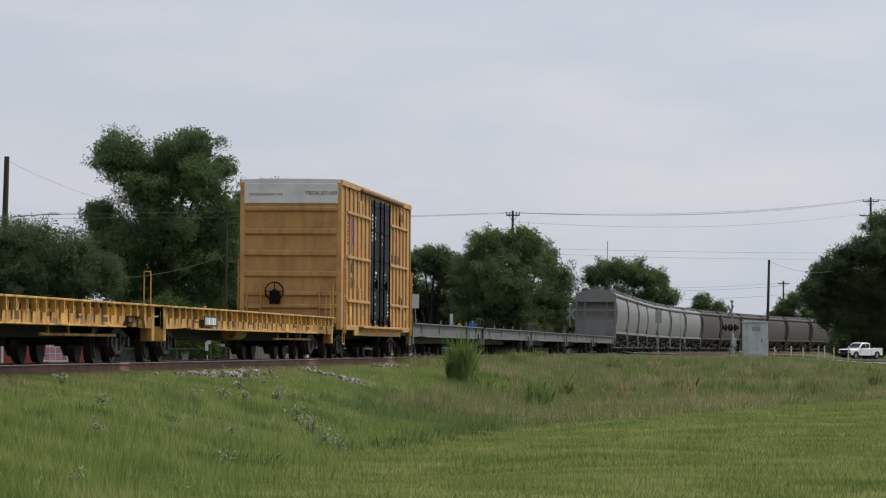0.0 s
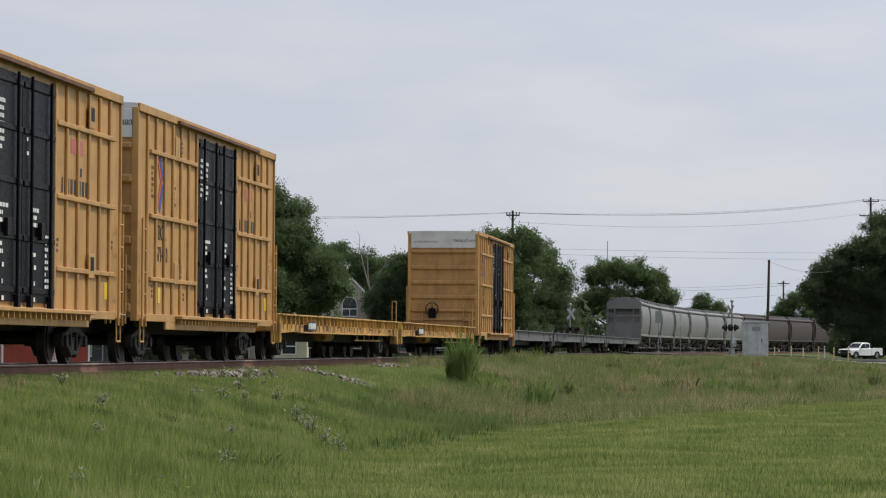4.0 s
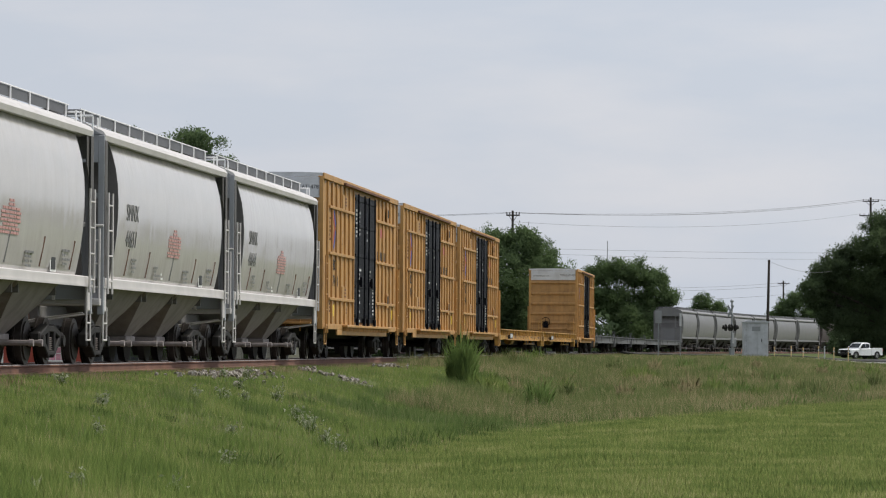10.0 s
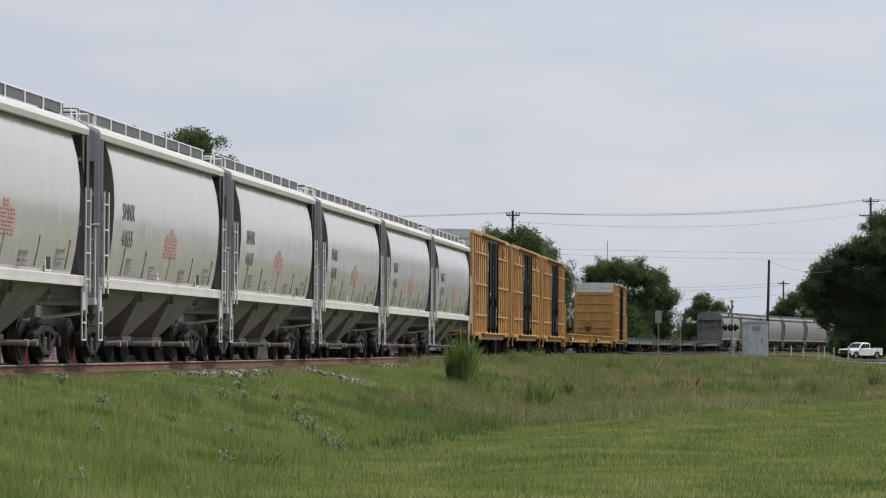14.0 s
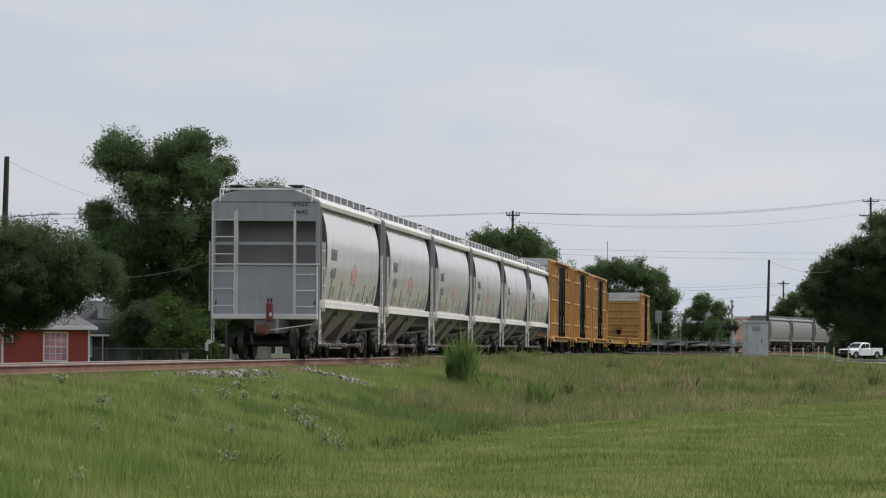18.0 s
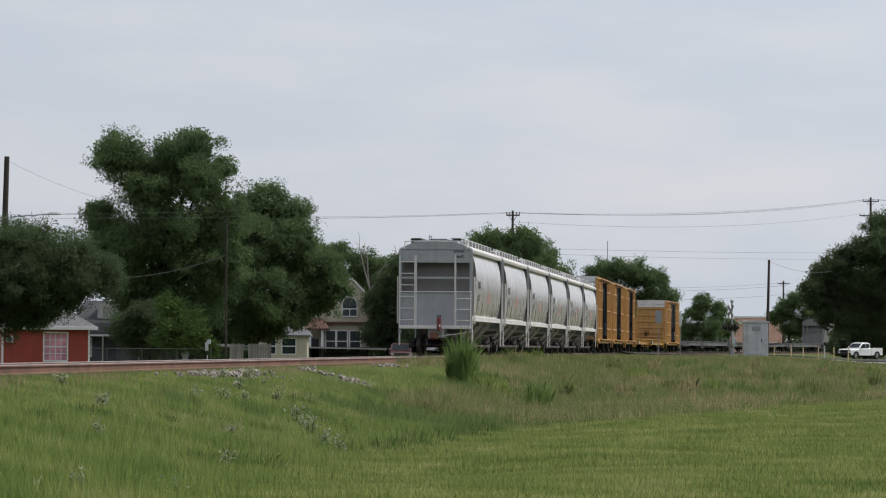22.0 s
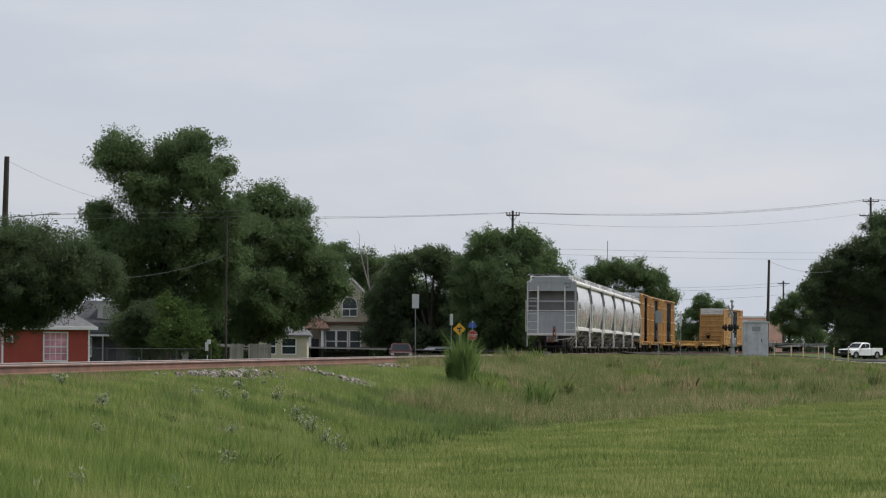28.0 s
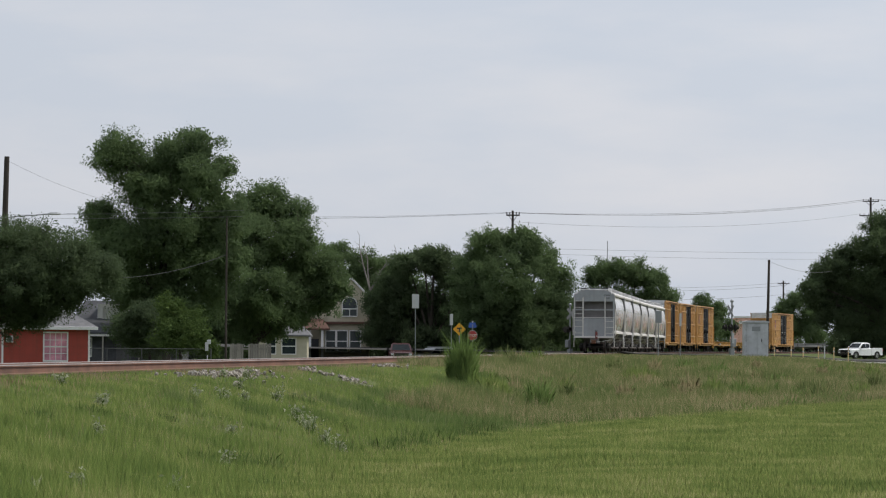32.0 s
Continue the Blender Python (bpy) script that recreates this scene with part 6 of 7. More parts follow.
def make_signs():
    make_post_sign(-2.03, 262, 4.3, 0.52, 1.05, SIGN_WHITE, "tall post with a pale blank sign back", turn=0)
    make_post_sign(0.68, 268, 2.9, 0.24, 0.85, SIGN_WHITE, "narrow white sign on a slim post")
    make_post_sign(14.8, 240, 2.96, 0.44, 0.85, GALV, "grey sign back on a steel post")
    make_post_sign(15.97, 235, 2.73, 0.14, 0.85, SIGN_WHITE, "narrow pale marker on a thin post", post=0.025)
    make_post_sign(19.6, 236, 1.45, 0.12, 0.7, SIGN_WHITE, "short pale trackside marker post", post=0.03)
    # yellow diamond with a black junction symbol
    g = gz(1.3, 270)
    d = empty("warning_sign", Matrix.Translation((1.3, 270, g)))
    part("post", add_box(bmesh.new(), (-0.03, -0.03, -0.3), (0.03, 0.03, 2.6), 0.005), GALV, d)
    zc = 1.75 - g
    plate = polygon_plate(4, 0.50, -0.06, 0.012)
    pl = part("panel", plate, SIGN_YELLOW, d, "yellow diamond panel")
    pl.location = (0, 0, zc)
    for lo, hi in (((-0.2, -0.066, 0.02), (0.2, -0.061, 0.12)), ((-0.05, -0.066, -0.25), (0.05, -0.061, 0.02))):
        part("symbol", add_box(bmesh.new(), lo, hi), BLACK_INK, pl)
    tagged(d, "yellow diamond junction warning sign on a steel post", "road sign")
    # red octagon with a blue street-name blade above
    g = gz(2.36, 275)
    d = empty("stop_sign", Matrix.Translation((2.36, 275, g)))
    part("post", add_box(bmesh.new(), (-0.03, -0.03, -0.3), (0.03, 0.03, 2.15 - g), 0.005), GALV, d)
    pl = part("panel", polygon_plate(8, 0.38, -0.06, 0.012, math.pi / 8), SIGN_RED, d, "faded red octagon")
    pl.location = (0, 0, 1.29 - g)
    part("rim", polygon_plate(8, 0.41, -0.046, 0.006, math.pi / 8), SIGN_WHITE, pl)
    lettering("word", "STOP", 0.2, WHITE_INK, pl, Matrix.Translation((0, -0.068, 0)) @ RIGHT_SIDE)
    for z, w in ((2.0, 0.62), (2.2, 0.5)):
        part("street_blade", add_box(bmesh.new(), (-w / 2, -0.02, z - g - 0.1), (w / 2, 0.0, z - g + 0.1), 0.003), SIGN_BLUE, d, "blue street-name blade")
    part("finial", add_box(bmesh.new(), (-0.06, -0.03, 2.3 - g), (0.06, 0.02, 2.42 - g), 0.01), SIGN_WHITE, d)
    tagged(d, "faded red stop sign under blue street-name blades", "road sign")
    # flexible posts along the road edge
    for x, y, z, mat in ((24.85, 262, 0.55, ORANGE_POST), (26.1, 262, 0.62, ORANGE_POST), (27.2, 264, 0.5, ORANGE_POST), (28.25, 263, 0.62, ORANGE_POST), (28.65, 262.5, 0.62, SIGN_WHITE), (29.4, 263, 0.52, ORANGE_POST), (32.0, 276, 0.55, ORANGE_POST)):
        g = gz(x, y)
        post = empty("delineator_post", Matrix.Translation((x, y, g)))
        bar_part("tube", (0, 0, -0.1), (0, 0, z - g - 0.12), 0.04, mat, post)
        bar_part("cap", (0, 0, z - g - 0.12), (0, 0, z - g), 0.055, mat, post)
        bar_part("band", (0, 0, z - g - 0.35), (0, 0, z - g - 0.25), 0.053, SIGN_WHITE, post)
        tagged(post, "faded orange marker post at the road edge" if mat is ORANGE_POST else "white marker post at the road edge", "marker post", "marker posts by the road")
    # small white garden sign by the bushes
    g = gz(-13.6, 208)
    s = empty("garden_sign", Matrix.Translation((-13.75, 205, g)))
    bar_part("stake", (0, 0, -0.2), (0, 0, 1.0 - g * 0), 0.03, SIGN_WHITE, s)
    part("plate", add_box(bmesh.new(), (-0.14, -0.03, 1.25), (0.05, 0.0, 1.75), 0.01), SIGN_WHITE, s)
    part("plate", add_box(bmesh.new(), (-0.03, -0.035, 1.65), (0.2, -0.003, 1.9), 0.01), SIGN_WHITE, s)
    tagged(s, "small white yard ornament on a stake among bushes", "yard ornament")


def make_cabinet():
    x0, x1, y = -0.88, 0.88, 255
    g = gz(22.78, y)
    c = empty("signal_cabinet", Matrix.Translation((22.78, y, g)))
    hgt = 2.42 - g
    part("plinth", add_box(bmesh.new(), (-1.0, -0.9, -0.3), (1.0, 0.9, 0.1), 0.02), CONCRETE, c)
    part("housing", add_box(bmesh.new(), (x0, -0.75, 0.1), (x1, 0.75, hgt - 0.12), 0.02), CABINET, c)
    part("roof", add_loft(bmesh.new(), [[(-0.96, yy, hgt - 0.13), (-0.96, yy, hgt - 0.06), (-0.6, yy, hgt + 0.02), (0.6, yy, hgt + 0.02), (0.96, yy, hgt - 0.06), (0.96, yy, hgt - 0.13)] for yy in (-0.85, 0.85)]), CABINET, c)
    door = part("door", add_box(bmesh.new(), (-0.7, -0.785, 0.25), (0.55, -0.752, hgt - 0.28), 0.008), CABINET, c, "flat metal cabinet door")
    box_part("handle", (0.38, -0.82, 1.15), (0.43, -0.786, 1.4), STEEL_DARK, door)
    box_part("vent", (-0.3, -0.8, hgt - 0.75), (0.3, -0.786, hgt - 0.42), GALV, door)
    for i in range(5):
        box_part("hinge", (-0.74, -0.79, 0.4 + i * 0.4), (-0.71, -0.755, 0.5 + i * 0.4), GALV, door, bevel=0)
    tagged(c, "pale grey aluminium signal cabinet beside the crossing", "signal cabinet")


def make_far_building():
    y, g = 600, gz(54.2, 600)
    b = empty("shop_building", Matrix.Translation((54.2, y, g)))
    top = 5.85 - g
    ops = [(-2.6, -1.6, 1.0, 2.6), (-1.0, 0.0, 1.0, 2.6), (0.8, 1.7, 0.0, 2.4), (2.1, 2.9, 1.0, 2.6)]
    part("front_wall", wall_with_openings(bmesh.new(), -4.2, 4.2, -0.3, top, 0, 0.2, ops), BRICK_PINK, b, "salmon brick front")
    part("core_wall", add_box(bmesh.new(), (-4.2, 0.3, -0.3), (4.2, 9, top - 0.2)), BRICK_PINK, b)
    part("parapet", add_box(bmesh.new(), (-4.3, -0.1, top - 0.15), (4.3, 0.3, top + 0.15), 0.02), WHITE_TRIM, b)
    for o in ops:
        make_window(b, o, 0, 1, 2, GLASS_DARK, 0.1)
    box_part("white_band", (-3.4, -0.04, top - 1.2), (1.0, -0.004, top - 0.7), WHITE_TRIM, b)
    tagged(b, "far salmon brick shop with a flat roof", "building")


# ---- vehicles ----
CAR_SILVER = paint("silver_car_paint", (0.42, 0.43, 0.44), 0.3, 0.2, vary=0.04)

def car_wheel(parent, x, y, r, w, side):
    wh = part("wheel", add_bar(bmesh.new(), (x, y - w / 2, r), (x, y + w / 2, r), r, seg=22), TYRE, parent)
    part("rim", add_bar(bmesh.new(), (x, y + side * w / 2, r), (x, y + side * (w / 2 + 0.015), r), r * 0.62, r * 0.55, seg=16), CHROME, wh)
    return wh


def make_pickup(m, paint_mat, label):
    """Crew-less pickup, front towards -x."""
    v = empty("pickup_truck", m)
    W = 0.98

    def ring(x, z0, z1, w, t=0.12):
        return [(x, -w, z0), (x, -w, z1 - t), (x, -w + t, z1), (x, w - t, z1), (x, w, z1 - t), (x, w, z0)]
    part("body", add_loft(bmesh.new(), [ring(-2.78, 0.55, 1.05, W - 0.08), ring(-2.6, 0.45, 1.12, W), ring(-1.35, 0.42, 1.18, W), ring(-1.0, 0.4, 1.22, W), ring(0.75, 0.4, 1.24, W)]), paint_mat, v)
    bm = bmesh.new()
    add_loft(bm, [ring(-1.25, 1.15, 1.24, W - 0.05, 0.03), ring(-0.55, 1.15, 1.80, W - 0.17, 0.1), ring(-0.2, 1.15, 1.88, W - 0.2, 0.1), ring(0.45, 1.15, 1.86, W - 0.2, 0.1), ring(0.72, 1.15, 1.78, W - 0.16, 0.1)])
    cab = part("cab", bm, paint_mat, v)
    bm = bmesh.new()
    a = [(-1.2, -W + 0.2, 1.27), (-1.2, W - 0.2, 1.27), (-0.58, W - 0.32, 1.76), (-0.58, -W + 0.32, 1.76)]
    bm.faces.new([bm.verts.new((p[0] - 0.012, p[1], p[2] + 0.012)) for p in a])
    bmesh.ops.solidify(bm, geom=bm.faces[:], thickness=0.012)
    part("windscreen", bm, GLASS_DARK, cab)
    for sg in (-1, 1):
        for x0, x1, t0 in ((-0.98, -0.12, 0.42), (-0.06, 0.5, 0.0)):
            bm = bmesh.new()
            pr = [(x0, sg * (W - 0.035), 1.28), (x1, sg * (W - 0.05), 1.28), (x1, sg * (W - 0.145), 1.72), (x0 + t0, sg * (W - 0.13), 1.72)]
            bm.faces.new([bm.verts.new(p) for p in pr])
            bmesh.ops.solidify(bm, geom=bm.faces[:], thickness=0.02)
            part("side_window", bm, GLASS_DARK, cab)
        box_part("mirror", (-0.98, min(sg * W, sg * (W + 0.22)), 1.22), (-0.86, max(sg * W, sg * (W + 0.22)), 1.46), STEEL_DARK, v)
        box_part("headlight", (-2.8, min(sg * 0.6, sg * 0.88), 0.82), (-2.68, max(sg * 0.6, sg * 0.88), 1.0), CHROME, v)
        for x in (-1.85, 1.78):
            car_wheel(v, x, sg * (W - 0.13), 0.40, 0.26, sg)
            bm = bmesh.new()
            add_loft(bm, [[(x + 0.50 * math.cos(t), yy, 0.42 + 0.47 * math.sin(t)) for t in [i * math.pi / 10 for i in range(11)]] for yy in (sg * (W - 0.02), sg * (W + 0.012))])
            part("wheel_arch", bm, TYRE, v)
    box_part("grille", (-2.82, -0.56, 0.68), (-2.7, 0.56, 1.02), STEEL_DARK, v)
    box_part("bumper", (-2.9, -W + 0.04, 0.45), (-2.68, W - 0.04, 0.66), STEEL_DARK, v)
    bm = bmesh.new()
    for sg in (-1, 1):
        lo, hi = sorted((sg * W, sg * (W - 0.09)))
        add_box(bm, (0.78, lo, 0.42), (2.75, hi, 1.26), 0.03)
    add_box(bm, (0.78, -W + 0.09, 0.55), (2.7, W - 0.09, 0.68))
    add_box(bm, (2.66, -W + 0.05, 0.5), (2.76, W - 0.05, 1.26), 0.03)
    part("bed", bm, paint_mat, v)
    for sg in (-1, 1):
        box_part("tail_lamp", (2.7, min(sg * (W - 0.16), sg * (W + 0.005)), 0.85), (2.78, max(sg * (W - 0.16), sg * (W + 0.005)), 1.15), LAMP_RED, v)
    box_part("rear_bumper", (2.74, -W + 0.05, 0.45), (2.9, W - 0.05, 0.6), CHROME, v)
    return tagged(v, label, "pickup truck")


def make_suv(m, paint_mat, label):
    v = empty("car", m)
    W = 0.9

    def ring(x, z0, z1, w, t=0.1):
        return [(x, -w, z0), (x, -w, z1 - t), (x, -w + t, z1), (x, w - t, z1), (x, w, z1 - t), (x, w, z0)]
    part("body", add_loft(bmesh.new(), [ring(-2.25, 0.45, 0.8, W - 0.1), ring(-2.1, 0.3, 0.95, W), ring(-0.9, 0.28, 1.0, W), ring(2.1, 0.3, 1.02, W), ring(2.25, 0.45, 0.95, W - 0.06)]), paint_mat, v)
    cab = part("cabin", add_loft(bmesh.new(), [ring(-1.1, 0.95, 1.02, W - 0.06, 0.02), ring(-0.35, 0.95, 1.48, W - 0.16), ring(0.4, 0.95, 1.54, W - 0.18), ring(1.5, 0.95, 1.5, W - 0.17), ring(2.1, 0.95, 1.1, W - 0.1, 0.03)]), paint_mat, v)
    for sg in (-1, 1):
        for x0, x1, t0, t1 in ((-0.85, 0.05, 0.5, 0), (0.12, 0.95, 0, 0), (1.02, 1.75, 0, 0.3)):
            bm = bmesh.new()
            pr = [(x0, sg * (W - 0.055), 1.04), (x1, sg * (W - 0.055), 1.04), (x1 - t1, sg * (W - 0.135), 1.42), (x0 + t0, sg * (W - 0.135), 1.42)]
            bm.faces.new([bm.verts.new(p) for p in pr])
            bmesh.ops.solidify(bm, geom=bm.faces[:], thickness=0.02)
            part("side_window", bm, GLASS_DARK, cab)
        box_part("roof_rail", (-0.2, min(sg * 0.55, sg * 0.6), 1.53), (1.4, max(sg * 0.55, sg * 0.6), 1.6), paint_mat, cab)
        for x in (-1.4, 1.4):
            car_wheel(v, x, sg * (W - 0.1), 0.33, 0.22, sg)
        box_part("tail_lamp", (2.15, min(sg * 0.6, sg * 0.86), 0.75), (2.27, max(sg * 0.6, sg * 0.86), 0.95), LAMP_RED, v)
        box_part("headlight", (-2.26, min(sg * 0.55, sg * 0.8), 0.65), (-2.12, max(sg * 0.55, sg * 0.8), 0.8), CHROME, v)
    return tagged(v, label, "car")


def make_vehicles():
    make_pickup(Matrix.Translation((47.75, 400, gz(47.75, 400))) @ Matrix.Rotation(radians(42), 4, "Z"), CAR_WHITE, "white pickup truck waiting on the road under trees")
    make_suv(Matrix.Translation((-0.75, 299, gz(-0.75, 299))) @ Matrix.Rotation(radians(38), 4, "Z"), CAR_SILVER, "silver-white parked car beyond the line")
    make_pickup(Matrix.Translation((-3.53, 297, gz(-3.5, 297))) @ Matrix.Rotation(radians(92), 4, "Z"), CAR_MAROON, "dark maroon pickup parked beyond the line")


make_red_house()
make_grey_house()
make_cream_house()
make_low_house()
make_fences()
make_crossing_signal(22.48, 272, -66, "crossing signal mast with crossbuck and unlit black lamps", 1)
make_crossing_signal(10.6, 291, 42, "crossing signal beyond the line with white crossbuck", -1)
make_signs()
make_cabinet()
make_far_building()
make_vehicles()


# ---- grass and weeds ----
def blades(name, px, py, height, width, lean, material, seed, label, bent=True):
    """Single blades, each a thin bent strip, standing on the ground."""
    rnd = np.random.default_rng(seed)
    n = len(px)
    pz = ground_z(px, py) - 0.01
    h = height * rnd.uniform(0.55, 1.15, n)
    w = width * rnd.uniform(0.6, 1.3, n)
    a = rnd.uniform(-1.2, 1.2, n)
    b = rnd.uniform(0, 2 * np.pi, n)
    l = lean * h * rnd.uniform(0.1, 1.3, n)
    base = np.stack([px, py, pz], 1)
    side = np.stack([np.cos(a), np.sin(a), 0 * a], 1) * w[:, None] * 0.5
    tip = base + np.stack([np.cos(b) * l, np.sin(b) * l, h], 1)
    turned = (side[:, 2] * (tip - base)[:, 0] - side[:, 0] * (tip - base)[:, 2]) > 0
    side[turned] *= -1
    # a sward takes the light like a soft surface that faces the sky
    nrm = np.stack([rnd.normal(0, 0.3, n), rnd.normal(-0.25, 0.3, n), np.ones(n)], 1)
    nrm /= np.linalg.norm(nrm, axis=1)[:, None]
    if not bent:
        quad = np.stack([base - side, base + side, tip], 1)
    else:
        mid = base + np.stack([np.cos(b) * l * 0.35, np.sin(b) * l * 0.35, h * 0.6], 1)
        quad = np.stack([base - side, base + side, mid + side * 0.8, tip, mid - side * 0.8], 1)
    k = quad.shape[1]
    ob = bulk(name, quad.reshape(-1, 3), k, material, normals=np.repeat(nrm, k, 0))
    return tagged(ob, label, "grass", kind="stuff")


def scatter(n, y0, y1, seed, margin=1.5, power=1.0):
    """Plan points in the wedge of ground before the tripod, denser near it."""
    rnd = np.random.default_rng(seed)
    y = y0 + (y1 - y0) * rnd.random(n) ** power
    half = 0.129 * y + margin
    x = rnd.uniform(-1, 1, n) * half
    return x, y


def lawn_edge(x, y):
    """Positive on the mown side."""
    return np.interp(x, [-4, 0.0, 0.8, 6.2, 10.9, 20.0, 40.0], [44, 62, 74, 85, 102, 126, 190]) - y


def patches(x, y, s):
    return (np.sin(x * s + 1.1) * np.sin(y * s * 0.7 + 0.4) + np.sin(x * s * 2.3 + y * s * 1.7) * 0.6 + np.sin(x * s * 0.6 - y * s * 0.9 + 2.0)) / 2.6


def tufts(x, y, n, spread, rnd):
    """Every plan point becomes n points close round it."""
    m = len(x) * n
    return np.repeat(x, n) + rnd.normal(0, spread, m), np.repeat(y, n) + rnd.normal(0, spread, m)


def make_grass():
    rnd = np.random.default_rng(5)
    x, y = scatter(880000, 33, 128, 31, power=1.25)
    s, d = station(x, y)
    k = (lawn_edge(x, y) > rnd.normal(0, 1.1, len(x))) & (d > rnd.normal(7.0, 0.8, len(x)))
    hh = 0.10 + 0.035 * patches(x[k], y[k], 0.7)
    blades("lawn_grass", x[k], y[k], hh, 0.014, 0.5, LAWN, 1, "short mown lawn grass with paler patches", False)
    x, y = scatter(100000, 33, 130, 32, power=1.2)
    x, y = tufts(x, y, 6, 0.07, rnd)
    s, d = station(x, y)
    k = ((lawn_edge(x, y) < rnd.normal(0, 1.1, len(x))) | (d < rnd.normal(7.6, 0.8, len(x)))) & (d > 1.02) & (d < 11) & (patches(x, y, 0.9) > -0.75)
    stony = (((s - 17.0) / 4.3) ** 2 + ((d - 2.4) / 0.75) ** 2 < 1) | (((s - 27.8) / 2.2) ** 2 + ((d - 3.7) / 0.75) ** 2 < 1) | (((s - 31.0) / 2.6) ** 2 + ((d - 2.35) / 0.5) ** 2 < 1)
    bare = (d < 2.4) & (patches(x, y * 0.5, 0.5) > 0.1)
    k = k & (rnd.random(len(x)) > 0.88 * stony) & (rnd.random(len(x)) > 0.6 * bare)
    x, y, d = x[k], y[k], d[k]
    p1, p2 = patches(x, y, 0.55), patches(x + 31, y * 0.45, 1.6)
    hh = 0.06 + 0.06 * (1 - smooth(1.3, 2.3, d)) + 0.06 * smooth(2.0, 4.5, d) + smooth(2.2, 4.5, d) * (0.07 * np.clip(p1 + 0.3, 0, 1.2) + 0.06 * np.clip(p2, 0, 1)) + 0.04 * smooth(5, 8, d) + 0.11 * (1 - smooth(38, 50, y))
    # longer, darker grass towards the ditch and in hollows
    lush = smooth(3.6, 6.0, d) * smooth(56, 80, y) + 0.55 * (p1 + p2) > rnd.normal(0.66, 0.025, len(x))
    j = ~lush
    blades("bank_grass", x[j], y[j], hh[j], 0.009, 0.55, BANK, 2, "sunlit green grass on the railway bank", False)
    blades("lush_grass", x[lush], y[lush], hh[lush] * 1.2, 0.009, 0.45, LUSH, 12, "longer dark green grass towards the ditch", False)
    x, y = scatter(60000, 80, 262, 33, 3.0, 1.5)
    size = 0.14 + 0.30 * rnd.random(len(x)) ** 2 + 0.16 * np.clip(patches(x, y * 0.6, 0.5), 0, 1)
    dry = rnd.random(len(x)) < 0.16 + 0.3 * np.clip(patches(x + 9, y * 0.5, 0.4), -0.5, 1)
    x, y = tufts(x, y, 14, 0.13, rnd)
    size, dry = np.repeat(size, 14), np.repeat(dry, 14)
    s, d = station(x, y)
    k = (lawn_edge(x, y) < rnd.normal(0, 1.4, len(x))) & (d > 1.4) & ((y > 118) | (d > 5.5))
    hh = size * (1 - 0.4 * smooth(150, 230, y))
    w = 0.014 + 0.012 * smooth(120, 220, y)
    j = k & ~dry
    blades("rough_grass", x[j], y[j], hh[j], w[j], 0.6, ROUGH, 3, "uneven rough grass in tufts, green turning straw-coloured", False)
    j = k & dry
    blades("straw_grass", x[j], y[j], hh[j], w[j], 0.6, DRY, 13, "pale straw tufts standing in the rough grass", False)
    x, y = scatter(150000, 78, 150, 34, 2.0, 1.2)
    s, d = station(x, y)
    e = -lawn_edge(x, y)
    k = (e > rnd.normal(0.6, 0.5, len(x))) & (e < 4 + 14 * rnd.random(len(x)) ** 2) & (d > 7.5) & (patches(x, y, 0.5) > -0.35)
    blades("dry_grass", x[k], y[k], 0.24, 0.011, 0.4, DRY, 6, "straw-coloured dry grass along the lawn edge", False)
    # thin brownish grass by the ballast, and one brown patch in the rough
    x, y = scatter(200000, 40, 150, 36, 1.5, 1.2)
    s, d = station(x, y)
    k = (d > 1.1) & (d < 1.6 + 1.6 * rnd.random(len(x))) & (patches(x, y * 0.5, 0.5) > rnd.normal(0.1, 0.2, len(x)))
    k = k | (((x - 13.7) / 0.45) ** 2 + ((y - 126.5) / 3.0) ** 2 < rnd.random(len(x)) * 1.3)
    blades("brown_grass", x[k], y[k], 0.15, 0.012, 0.6, BROWN_GRASS, 8, "thin brown dying grass beside the ballast", False)
    x, y = scatter(9000, 44, 100, 35, 1.5, 1.1)
    s, d = station(x, y)
    k = (d > 2.5) & (lawn_edge(x, y) < 4)
    blades("seed_stalks", x[k], y[k], 0.24, 0.006, 0.6, DRY, 7, "thin pale seed stalks standing over the grass", False)
    # beyond the line
    x = rnd.uniform(-45, 16, 90000)
    y = rnd.uniform(70, 300, 90000)
    s, d = station(x, y)
    k = (d < -2.2) & (d > -9)
    blades("verge_grass", x[k], y[k], 0.22, 0.03, 0.5, BANK, 4, "grassy verge beyond the line", False)


make_grass()


